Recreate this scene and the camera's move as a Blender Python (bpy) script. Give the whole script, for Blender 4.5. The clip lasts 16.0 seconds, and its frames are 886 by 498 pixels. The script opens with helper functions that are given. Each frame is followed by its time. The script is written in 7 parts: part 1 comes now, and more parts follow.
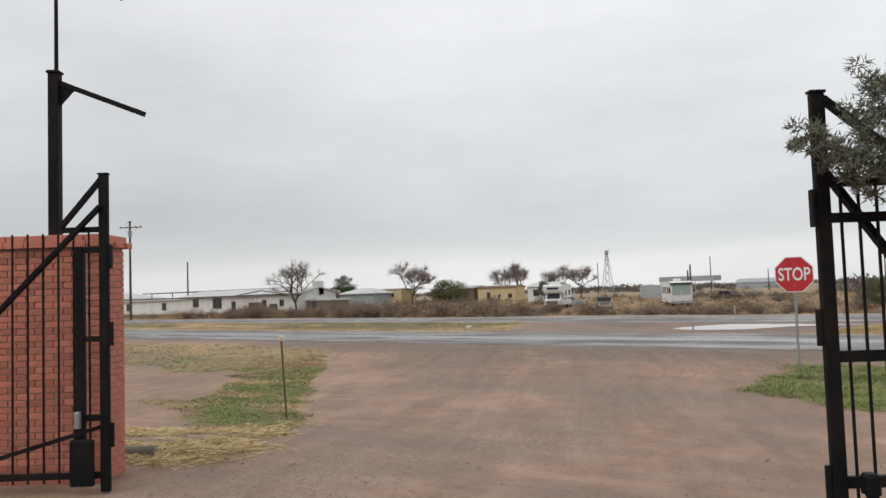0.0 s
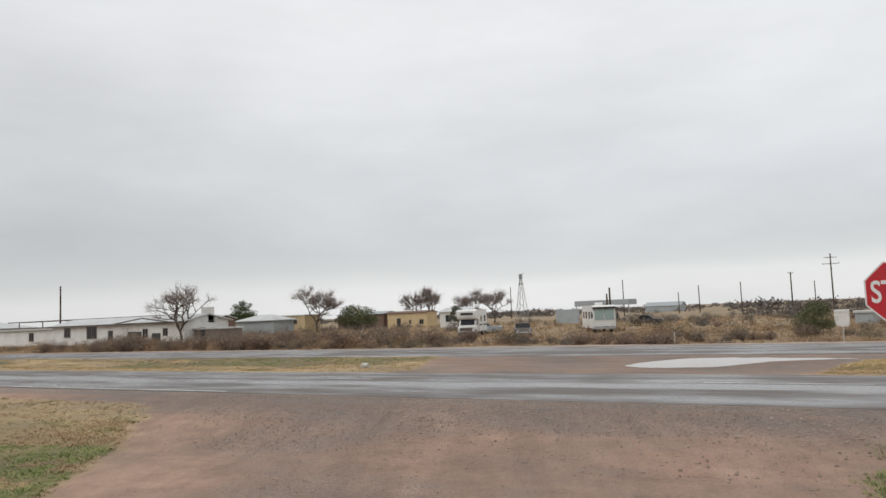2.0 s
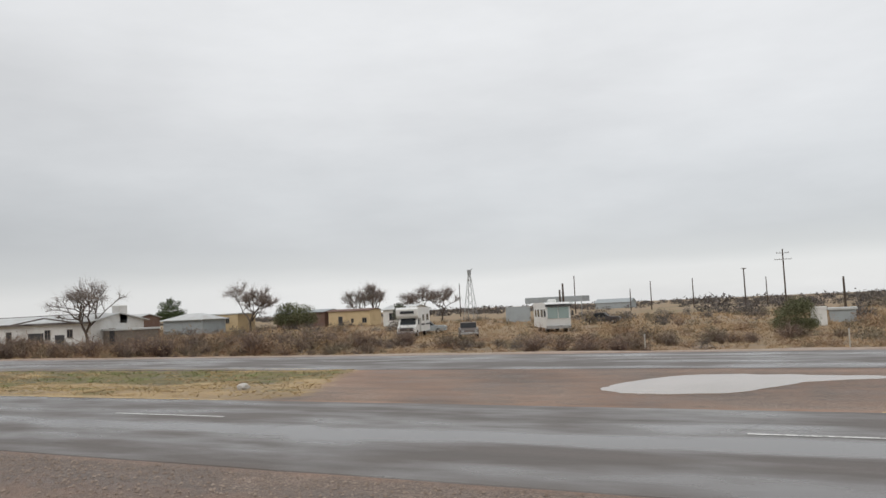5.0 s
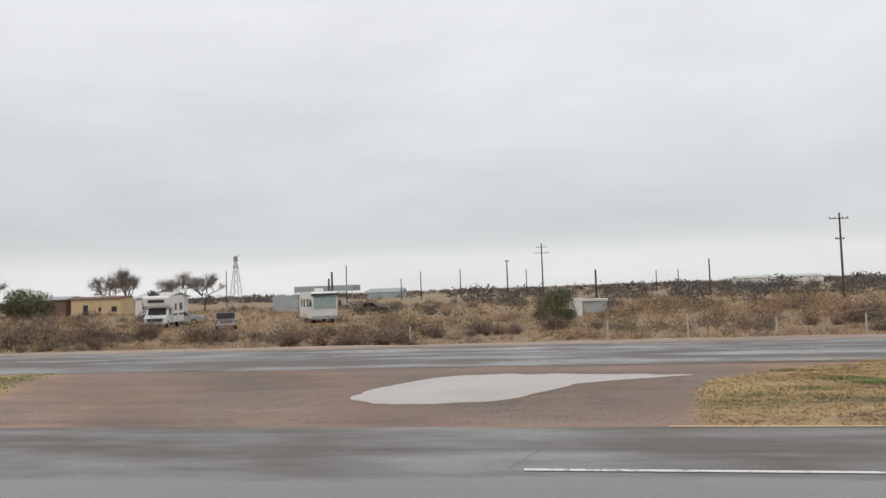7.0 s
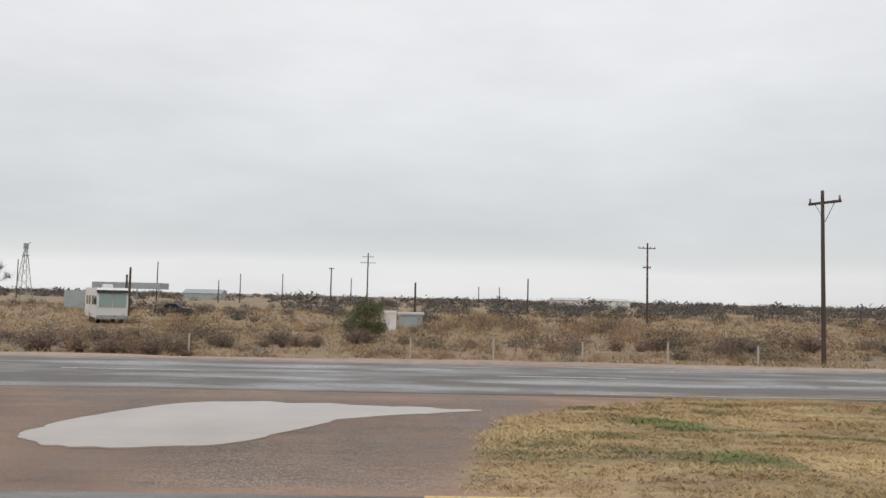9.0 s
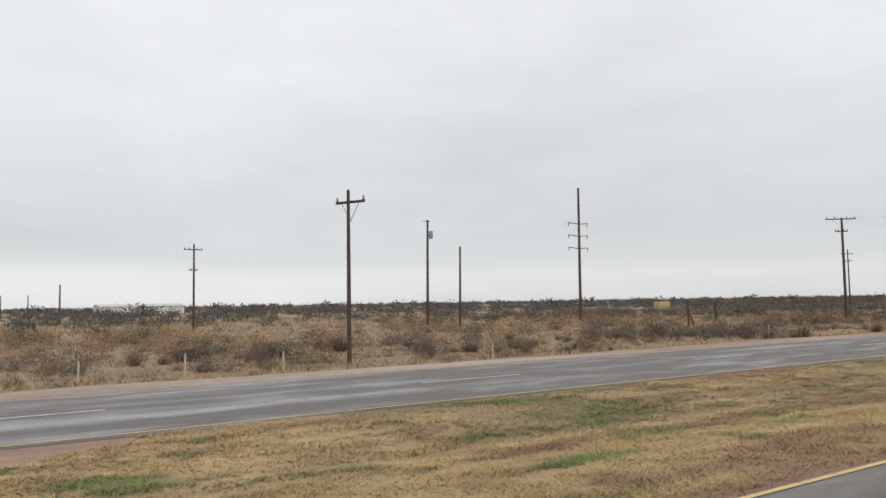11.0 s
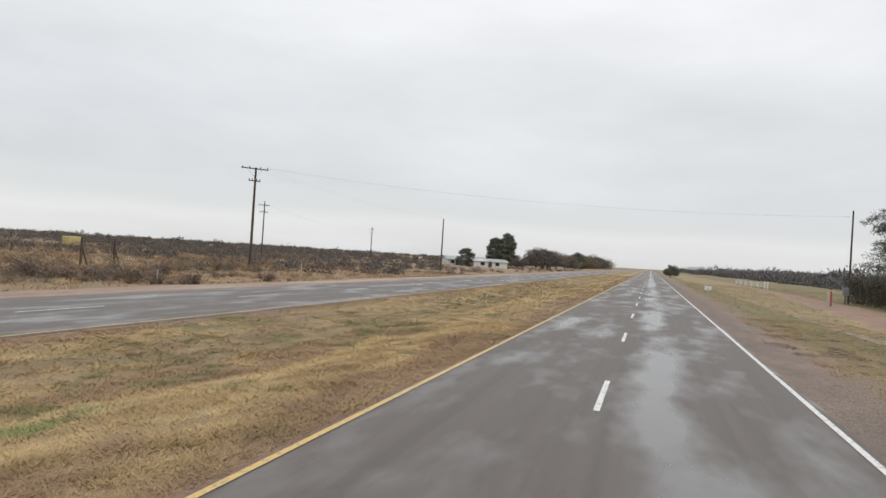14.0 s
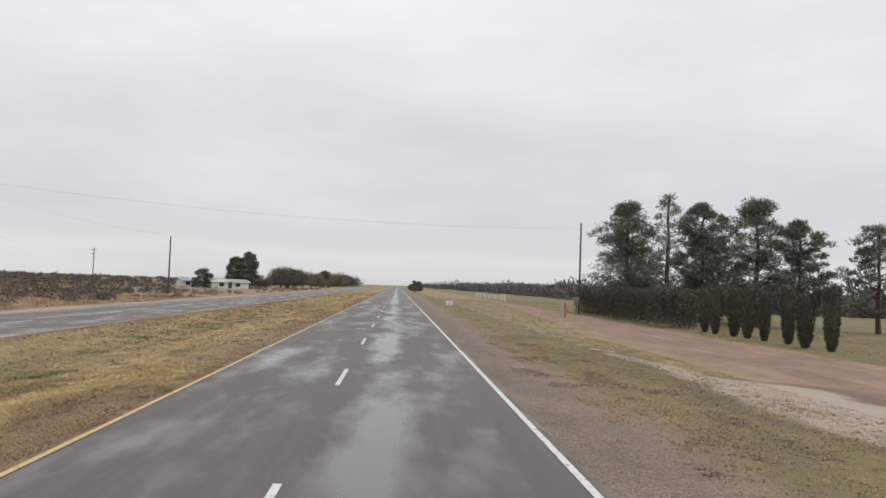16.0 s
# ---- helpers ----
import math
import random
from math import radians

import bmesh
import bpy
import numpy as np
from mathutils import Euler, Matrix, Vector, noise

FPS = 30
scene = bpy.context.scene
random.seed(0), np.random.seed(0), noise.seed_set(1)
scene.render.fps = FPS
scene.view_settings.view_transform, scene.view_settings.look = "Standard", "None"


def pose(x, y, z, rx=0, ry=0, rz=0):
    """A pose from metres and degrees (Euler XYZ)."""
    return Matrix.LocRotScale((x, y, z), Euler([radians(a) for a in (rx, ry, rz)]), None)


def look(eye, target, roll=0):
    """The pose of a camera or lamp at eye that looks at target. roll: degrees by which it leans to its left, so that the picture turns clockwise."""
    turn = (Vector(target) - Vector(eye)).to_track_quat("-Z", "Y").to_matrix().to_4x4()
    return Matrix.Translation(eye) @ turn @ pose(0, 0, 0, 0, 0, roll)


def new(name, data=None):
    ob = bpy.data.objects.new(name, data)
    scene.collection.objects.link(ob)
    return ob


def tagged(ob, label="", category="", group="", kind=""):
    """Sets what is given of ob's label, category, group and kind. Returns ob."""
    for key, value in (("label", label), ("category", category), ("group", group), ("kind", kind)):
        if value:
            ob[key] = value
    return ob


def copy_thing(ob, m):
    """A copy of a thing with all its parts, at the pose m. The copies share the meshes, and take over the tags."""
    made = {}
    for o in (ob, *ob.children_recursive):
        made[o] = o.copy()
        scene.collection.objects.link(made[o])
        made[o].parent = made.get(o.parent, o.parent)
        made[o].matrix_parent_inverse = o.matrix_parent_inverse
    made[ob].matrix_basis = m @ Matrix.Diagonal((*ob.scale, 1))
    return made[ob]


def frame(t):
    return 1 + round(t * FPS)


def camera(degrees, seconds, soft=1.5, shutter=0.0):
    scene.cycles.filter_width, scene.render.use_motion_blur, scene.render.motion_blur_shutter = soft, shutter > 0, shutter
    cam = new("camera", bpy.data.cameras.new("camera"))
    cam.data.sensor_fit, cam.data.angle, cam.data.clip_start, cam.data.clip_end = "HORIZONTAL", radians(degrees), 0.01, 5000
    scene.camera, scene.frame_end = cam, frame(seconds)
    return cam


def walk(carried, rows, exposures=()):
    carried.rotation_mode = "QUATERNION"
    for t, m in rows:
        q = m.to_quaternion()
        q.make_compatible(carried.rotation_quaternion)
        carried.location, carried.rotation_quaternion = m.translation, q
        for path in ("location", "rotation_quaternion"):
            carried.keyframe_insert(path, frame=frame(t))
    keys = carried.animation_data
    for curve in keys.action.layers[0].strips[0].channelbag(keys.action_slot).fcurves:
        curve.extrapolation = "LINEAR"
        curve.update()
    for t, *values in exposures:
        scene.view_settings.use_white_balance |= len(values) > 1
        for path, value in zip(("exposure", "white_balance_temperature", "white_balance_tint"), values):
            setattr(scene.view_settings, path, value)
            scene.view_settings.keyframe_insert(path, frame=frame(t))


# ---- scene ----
cam = camera(60.0, 16.0, soft=1.5)
PATH = [
    (0, (-18.238, -25.638, 2.12), (-19.449, -24.05, 2.232), -1.9),
    (0.5, (-19.542, -23.635, 2.115), (-20.713, -22.02, 2.256), -2.4),
    (1, (-20.739, -21.595, 2.169), (-21.823, -19.92, 2.314), -3.3),
    (1.5, (-21.857, -19.71, 2.203), (-22.881, -17.999, 2.356), -2.9),
    (2, (-22.926, -17.859, 2.208), (-23.944, -16.145, 2.377), -2.3),
    (2.5, (-24.078, -16.279, 2.274), (-25.082, -14.557, 2.442), -2.8),
    (3, (-24.669, -14.453, 2.279), (-25.669, -12.728, 2.431), -3.6),
    (3.5, (-25.169, -13.022, 2.31), (-26.163, -11.294, 2.471), -4.2),
    (6, (-26.872, -7.344, 2.27), (-27.631, -5.499, 2.397), -0.4),
    (6.5, (-27.051, -6.391, 2.269), (-27.671, -4.493, 2.379), -0.2),
    (7, (-26.961, -5.514, 2.295), (-27.321, -3.55, 2.4), -2.0),
    (7.5, (-26.87, -4.539, 2.304), (-27.048, -2.549, 2.402), -2.5),
    (8, (-26.749, -3.579, 2.335), (-26.935, -1.591, 2.452), -1.0),
    (10.3, (-24.233, 0.482, 2.234), (-23.48, 2.328, 2.393), 1.5),
    (10.5, (-23.961, 0.83, 2.387), (-23.099, 2.627, 2.55), 0.7),
    (11, (-23.212, 1.373, 2.433), (-22.09, 3.023, 2.571), -0.9),
    (11.5, (-22.445, 1.706, 2.4), (-21.168, 3.242, 2.514), 0.5),
    (12, (-21.609, 2.165, 2.479), (-20.133, 3.513, 2.545), 0.7),
    (12.5, (-20.817, 2.634, 2.474), (-19.193, 3.8, 2.537), 2.3),
    (13, (-19.76, 3.024, 2.338), (-18.031, 4.027, 2.409), 2.7),
    (13.5, (-18.263, 3.043, 2.477), (-16.41, 3.793, 2.515), 2.6),
    (14, (-16.558, 3.109, 2.457), (-14.628, 3.633, 2.475), 3.6),
    (14.5, (-14.934, 2.979, 2.423), (-12.959, 3.295, 2.444), 2.9),
    (15, (-13.267, 2.829, 2.455), (-11.27, 2.95, 2.473), 0.5),
    (15.5, (-11.35, 2.665, 2.464), (-9.35, 2.652, 2.502), 2.0),
    (16, (-9.351, 2.507, 2.464), (-7.356, 2.392, 2.562), 2.0),
]
EXPOSURES = [(0, 0.05), (0.6, 0.03), (2, 0.0), (3.5, -0.03), (6, -0.03), (7, -0.02), (8, 0.04), (10.3, -0.06), (11, 0.05), (12, 0.15), (12.5, 0.1), (13, -0.02), (14, 0.13), (14.5, 0.05), (16, 0.03)]
walk(cam, [(t, look(eye, target, roll)) for t, eye, target, roll in PATH], EXPOSURES)

# ---- world, light ----
SUN_EL, SUN_AZ = 48.0, 205.0
world = bpy.data.worlds.new("overcast_sky")
scene.world = world
world.use_nodes = True
wn, wl = world.node_tree.nodes, world.node_tree.links
wn.clear()
w_out = wn.new("ShaderNodeOutputWorld")
w_bg = wn.new("ShaderNodeBackground")
w_sky = wn.new("ShaderNodeTexSky")
w_sky.sky_type, w_sky.sun_disc = "NISHITA", False
w_sky.sun_elevation, w_sky.sun_rotation = radians(SUN_EL), radians(SUN_AZ)
w_dim = wn.new("ShaderNodeMix")
w_dim.data_type = "RGBA"
w_dim.inputs[0].default_value = 0.9
w_tc = wn.new("ShaderNodeTexCoord")
w_sep = wn.new("ShaderNodeSeparateXYZ")
w_map = wn.new("ShaderNodeMapping")
w_map.inputs["Scale"].default_value = (1.5, 1.5, 5.0)
w_noise = wn.new("ShaderNodeTexNoise")
w_noise.inputs["Scale"].default_value = 1.5
w_noise.inputs["Detail"].default_value = 6.0
w_noise.inputs["Roughness"].default_value = 0.56
w_add = wn.new("ShaderNodeMath")
w_add.operation = "MULTIPLY_ADD"
w_add.inputs[1].default_value = 0.08
w_ramp = wn.new("ShaderNodeValToRGB")
deck = w_ramp.color_ramp
deck.elements[0].position, deck.elements[0].color = 0.0, (0.66, 0.665, 0.675, 1)
deck.elements[1].position, deck.elements[1].color = 1.0, (0.90, 0.91, 0.915, 1)
for where, tone in ((0.05, (0.78, 0.785, 0.79)), (0.075, (0.76, 0.765, 0.77)), (0.095, (0.64, 0.65, 0.66)), (0.12, (0.60, 0.61, 0.625)),
                    (0.2, (0.66, 0.67, 0.68)), (0.3, (0.75, 0.755, 0.76)), (0.45, (0.82, 0.825, 0.83))):
    stop = deck.elements.new(where)
    stop.color = (*tone, 1)
w_gain = wn.new("ShaderNodeMix")
w_gain.data_type, w_gain.blend_type = "RGBA", "MULTIPLY"
w_gain.inputs[0].default_value = 1.0
w_var = wn.new("ShaderNodeMapRange")
w_var.inputs["From Min"].default_value, w_var.inputs["From Max"].default_value = 0.3, 0.7
w_var.inputs["To Min"].default_value, w_var.inputs["To Max"].default_value = 0.92, 1.08
wl.new(w_tc.outputs["Generated"], w_map.inputs["Vector"])
wl.new(w_tc.outputs["Generated"], w_sep.inputs[0])
wl.new(w_map.outputs[0], w_noise.inputs["Vector"])
wl.new(w_noise.outputs["Fac"], w_add.inputs[0])
wl.new(w_sep.outputs["Z"], w_add.inputs[2])
wl.new(w_add.outputs[0], w_ramp.inputs[0])
wl.new(w_noise.outputs["Fac"], w_var.inputs["Value"])
wl.new(w_ramp.outputs[0], w_gain.inputs[6])
w_side = wn.new("ShaderNodeMapRange")
w_side.inputs["From Min"].default_value, w_side.inputs["From Max"].default_value = -0.95, -0.6
w_side.inputs["To Min"].default_value, w_side.inputs["To Max"].default_value = 0.84, 1.0
w_mul = wn.new("ShaderNodeMath")
w_mul.operation = "MULTIPLY"
wl.new(w_sep.outputs["X"], w_side.inputs["Value"])
wl.new(w_side.outputs[0], w_mul.inputs[0])
wl.new(w_var.outputs[0], w_mul.inputs[1])
w_low = wn.new("ShaderNodeMapRange")
w_low.inputs["From Min"].default_value, w_low.inputs["From Max"].default_value = 0.02, 0.075
w_low.inputs["To Min"].default_value, w_low.inputs["To Max"].default_value = 0.15, 0.0
w_east = wn.new("ShaderNodeMapRange")
w_east.inputs["From Min"].default_value, w_east.inputs["From Max"].default_value = 0.1, 0.75
w_cut = wn.new("ShaderNodeMath")
w_cut.operation = "MULTIPLY"
w_keep = wn.new("ShaderNodeMath")
w_keep.operation = "SUBTRACT"
w_keep.inputs[0].default_value = 1.0
w_both = wn.new("ShaderNodeMath")
w_both.operation = "MULTIPLY"
wl.new(w_sep.outputs["Z"], w_low.inputs["Value"])
wl.new(w_sep.outputs["X"], w_east.inputs["Value"])
wl.new(w_low.outputs[0], w_cut.inputs[0])
wl.new(w_east.outputs[0], w_cut.inputs[1])
wl.new(w_cut.outputs[0], w_keep.inputs[1])
wl.new(w_keep.outputs[0], w_both.inputs[0])
wl.new(w_mul.outputs[0], w_both.inputs[1])
wl.new(w_both.outputs[0], w_gain.inputs[7])
w_skydim = wn.new("ShaderNodeMix")
w_skydim.data_type, w_skydim.blend_type = "RGBA", "MULTIPLY"
w_skydim.inputs[0].default_value = 1.0
w_skydim.inputs[7].default_value = (0.1, 0.1, 0.1, 1)
wl.new(w_sky.outputs[0], w_skydim.inputs[6])
wl.new(w_skydim.outputs[2], w_dim.inputs[6])
wl.new(w_gain.outputs[2], w_dim.inputs[7])
wl.new(w_dim.outputs[2], w_bg.inputs["Color"])
wl.new(w_bg.outputs[0], w_out.inputs["Surface"])
w_bg.inputs["Strength"].default_value = 1.1

sun = new("sun", bpy.data.lights.new("sun", "SUN"))
sun.data.energy, sun.data.angle, sun.data.color = 0.7, radians(40), (1.0, 0.97, 0.93)
sun.rotation_euler = (radians(90 - SUN_EL), 0, radians(180 - SUN_AZ))

# ---- materials ----


def base_material(name):
    m = bpy.data.materials.new(name)
    m.use_nodes = True
    n, l = m.node_tree.nodes, m.node_tree.links
    return m, n, l, n["Principled BSDF"]


def ramp_node(n, stops):
    r = n.new("ShaderNodeValToRGB")
    e = r.color_ramp.elements
    e[0].position, e[0].color = stops[0][0], (*stops[0][1], 1)
    e[1].position, e[1].color = stops[-1][0], (*stops[-1][1], 1)
    for p, c in stops[1:-1]:
        e.new(p).color = (*c, 1)
    return r


def noise_node(n, l, coord, scale, detail=4.0, rough=0.55, stretch=None):
    t = n.new("ShaderNodeTexNoise")
    t.inputs["Scale"].default_value = scale
    t.inputs["Detail"].default_value = detail
    t.inputs["Roughness"].default_value = rough
    if stretch:
        mp = n.new("ShaderNodeMapping")
        mp.inputs["Scale"].default_value = stretch
        l.new(coord, mp.inputs["Vector"])
        coord = mp.outputs[0]
    l.new(coord, t.inputs["Vector"])
    return t.outputs["Fac"]


def mix_node(n, l, fac, a, b, mode="MIX"):
    x = n.new("ShaderNodeMix")
    x.data_type, x.blend_type = "RGBA", mode
    for sock, v in ((x.inputs[0], fac), (x.inputs[6], a), (x.inputs[7], b)):
        if isinstance(v, (int, float)):
            sock.default_value = v
        elif isinstance(v, tuple):
            sock.default_value = (*v, 1)
        else:
            l.new(v, sock)
    return x.outputs[2]


def range_node(n, l, v, a, b, c, d):
    r = n.new("ShaderNodeMapRange")
    for k, x in (("From Min", a), ("From Max", b), ("To Min", c), ("To Max", d)):
        r.inputs[k].default_value = x
    l.new(v, r.inputs["Value"])
    return r.outputs[0]


def bump_node(n, l, p, height, strength, distance):
    b = n.new("ShaderNodeBump")
    b.inputs["Strength"].default_value, b.inputs["Distance"].default_value = strength, distance
    l.new(height, b.inputs["Height"])
    l.new(b.outputs[0], p.inputs["Normal"])


def painted(name, color, rough=0.5, metal=0.0, wear=0.25, dirt=(0.2, 0.17, 0.14), scale=2.0, grain=30.0, bump=0.15, vary=0.0):
    """Paint, metal, plaster, wood: a base colour with stains, fine grain and a little relief."""
    m, n, l, p = base_material(name)
    co = n.new("ShaderNodeTexCoord").outputs["Object"]
    big = noise_node(n, l, co, scale, 5.0, 0.6)
    fine = noise_node(n, l, co, grain, 3.0, 0.6)
    dark = tuple(c * 0.8 for c in color)
    light = tuple(min(1.0, c * 1.12) for c in color)
    col = mix_node(n, l, fine, dark, light)
    stain = ramp_node(n, [(0.45, (0, 0, 0)), (0.75, (1, 1, 1))])
    l.new(big, stain.inputs[0])
    f = n.new("ShaderNodeMath")
    f.operation = "MULTIPLY"
    f.inputs[1].default_value = wear
    l.new(stain.outputs[0], f.inputs[0])
    col = mix_node(n, l, f.outputs[0], col, dirt)
    if vary:
        info = n.new("ShaderNodeObjectInfo")
        v = range_node(n, l, info.outputs["Random"], 0, 1, 1 - vary, 1 + vary)
        col = mix_node(n, l, 1.0, col, v, "MULTIPLY")
    l.new(col, p.inputs["Base Color"])
    l.new(range_node(n, l, big, 0.3, 0.7, rough * 0.85, min(1, rough * 1.2)), p.inputs["Roughness"])
    p.inputs["Metallic"].default_value = metal
    bump_node(n, l, p, fine, bump, 0.01)
    return m


def foliage(name, stops, rough=0.7, own=0.55, streak=None):
    """Leaves, blades, twigs: each piece takes its own tone."""
    m, n, l, p = base_material(name)
    geo = n.new("ShaderNodeNewGeometry")
    patch = noise_node(n, l, geo.outputs["Position"], 0.35 if streak is None else 1.0, 4.0, 0.6, streak)
    a = n.new("ShaderNodeMath")
    a.operation = "MULTIPLY_ADD"
    a.inputs[1].default_value = own
    l.new(geo.outputs["Random Per Island"], a.inputs[0])
    s = n.new("ShaderNodeMath")
    s.operation = "MULTIPLY_ADD"
    s.inputs[1].default_value, s.inputs[2].default_value = (0.9, -0.22) if streak is None else (1.7, -0.5 - own / 2)
    l.new(patch, s.inputs[0])
    l.new(s.outputs[0], a.inputs[2])
    r = ramp_node(n, stops)
    l.new(a.outputs[0], r.inputs[0])
    l.new(r.outputs[0], p.inputs["Base Color"])
    p.inputs["Roughness"].default_value = rough
    p.inputs["Specular IOR Level"].default_value = 0.25
    return m


def ground_material():
    m, n, l, p = base_material("earth_and_grass")
    geo = n.new("ShaderNodeNewGeometry")
    pos = geo.outputs["Position"]
    at = n.new("ShaderNodeAttribute")
    at.attribute_name = "cover"
    sep = n.new("ShaderNodeSeparateColor")
    l.new(at.outputs["Color"], sep.inputs[0])
    big = noise_node(n, l, pos, 0.22, 5.0, 0.6)
    mid = noise_node(n, l, pos, 1.7, 5.0, 0.65)
    fine = noise_node(n, l, pos, 14.0, 4.0, 0.7)
    pebble = n.new("ShaderNodeTexVoronoi")
    pebble.inputs["Scale"].default_value = 38.0
    l.new(pos, pebble.inputs["Vector"])
    # bare earth: reddish brown, damp
    earth = ramp_node(n, [(0.3, (0.235, 0.148, 0.109)), (0.5, (0.33, 0.217, 0.16)), (0.72, (0.41, 0.28, 0.212))])
    mm = n.new("ShaderNodeMath")
    mm.operation = "MULTIPLY_ADD"
    mm.inputs[1].default_value = 0.45
    l.new(fine, mm.inputs[0])
    half = range_node(n, l, mid, 0, 1, 0, 0.55)
    l.new(half, mm.inputs[2])
    l.new(mm.outputs[0], earth.inputs[0])
    # gravel: grey brown stones
    stones = ramp_node(n, [(0.0, (0.12, 0.091, 0.074)), (0.5, (0.245, 0.187, 0.152)), (1.0, (0.41, 0.325, 0.268))])
    l.new(pebble.outputs["Color"], stones.inputs[0])
    # turf: brown, tan and green patches
    dry = ramp_node(n, [(0.28, (0.29, 0.205, 0.122)), (0.5, (0.42, 0.306, 0.173)), (0.7, (0.52, 0.39, 0.22))])
    thatch = noise_node(n, l, pos, 1.0, 6.0, 0.7, (5.0, 12.0, 8.0))
    weave = n.new("ShaderNodeMath")
    weave.operation = "MULTIPLY_ADD"
    weave.inputs[1].default_value = 0.7
    l.new(thatch, weave.inputs[0])
    l.new(range_node(n, l, mid, 0, 1, -0.1, 0.4), weave.inputs[2])
    l.new(weave.outputs[0], dry.inputs[0])
    live = ramp_node(n, [(0.3, (0.15, 0.115, 0.06)), (0.5, (0.2, 0.168, 0.08)), (0.7, (0.25, 0.21, 0.1))])
    l.new(weave.outputs[0], live.inputs[0])
    thatch_brown = ramp_node(n, [(0.3, (0.19, 0.127, 0.085)), (0.5, (0.28, 0.194, 0.126)), (0.7, (0.37, 0.268, 0.174))])
    l.new(weave.outputs[0], thatch_brown.inputs[0])
    rough_edge = n.new("ShaderNodeMath")
    rough_edge.operation = "MULTIPLY_ADD"
    rough_edge.inputs[1].default_value, rough_edge.inputs[2].default_value = 0.9, -0.45
    l.new(mid, rough_edge.inputs[0])

    def soft(channel):
        a = n.new("ShaderNodeMath")
        a.operation = "ADD"
        l.new(channel, a.inputs[0])
        l.new(rough_edge.outputs[0], a.inputs[1])
        return range_node(n, l, a.outputs[0], 0.2, 0.8, 0, 1)

    # wheel ruts along the driveway
    turn = n.new("ShaderNodeMapping")
    turn.inputs["Rotation"].default_value = (0, 0, radians(-118))
    l.new(pos, turn.inputs["Vector"])
    rut_out = noise_node(n, l, turn.outputs[0], 1.0, 5.0, 0.65, (0.22, 1.5, 1.0))
    rut_road = noise_node(n, l, pos, 1.0, 5.0, 0.65, (0.16, 1.1, 1.0))
    xyz = n.new("ShaderNodeSeparateXYZ")
    l.new(pos, xyz.inputs[0])
    rut = mix_node(n, l, range_node(n, l, xyz.outputs["Y"], -2.5, 0.5, 0, 1), rut_out, rut_road)
    rut = mix_node(n, l, range_node(n, l, xyz.outputs["X"], -18, -12, 0, 1), rut, rut_road)
    col = mix_node(n, l, soft(sep.outputs[2]), earth.outputs[0], stones.outputs[0])
    col = mix_node(n, l, 1.0, col, range_node(n, l, rut, 0.34, 0.66, 0.86, 1.1), "MULTIPLY")
    wet_at = n.new("ShaderNodeAttribute")
    wet_at.attribute_name = "moisture"
    wsep = n.new("ShaderNodeSeparateColor")
    l.new(wet_at.outputs["Color"], wsep.inputs[0])
    turf = mix_node(n, l, soft(wsep.outputs[2]), dry.outputs[0], thatch_brown.outputs[0])
    turf = mix_node(n, l, soft(sep.outputs[1]), turf, live.outputs[0])
    col = mix_node(n, l, soft(sep.outputs[0]), col, turf)
    ruts = noise_node(n, l, pos, 1.0, 4.0, 0.6, (0.35, 0.9, 1.0))
    damp = n.new("ShaderNodeMath")
    damp.operation = "ADD"
    l.new(big, damp.inputs[0])
    l.new(ruts, damp.inputs[1])
    tone = range_node(n, l, damp.outputs[0], 0.75, 1.25, 0.68, 1.2)
    col = mix_node(n, l, 1.0, col, tone, "MULTIPLY")
    pale = mix_node(n, l, fine, (0.36, 0.29, 0.235), (0.52, 0.44, 0.365))
    col = mix_node(n, l, soft(wsep.outputs[1]), col, pale)
    mud = soft(wsep.outputs[0])
    col = mix_node(n, l, mud, col, mix_node(n, l, 1.0, col, (0.55, 0.54, 0.54), "MULTIPLY"))
    l.new(col, p.inputs["Base Color"])
    dull = range_node(n, l, damp.outputs[0], 0.75, 1.15, 0.5, 0.9)
    shine = n.new("ShaderNodeMath")
    shine.operation = "MULTIPLY"
    l.new(dull, shine.inputs[0])
    l.new(range_node(n, l, mud, 0, 1, 1.0, 0.8), shine.inputs[1])
    l.new(shine.outputs[0], p.inputs["Roughness"])
    p.inputs["Specular IOR Level"].default_value = 0.28
    h = n.new("ShaderNodeMath")
    h.operation = "ADD"
    l.new(fine, h.inputs[0])
    l.new(pebble.outputs["Distance"], h.inputs[1])
    bump_node(n, l, p, h.outputs[0], 0.6, 0.03)
    return m


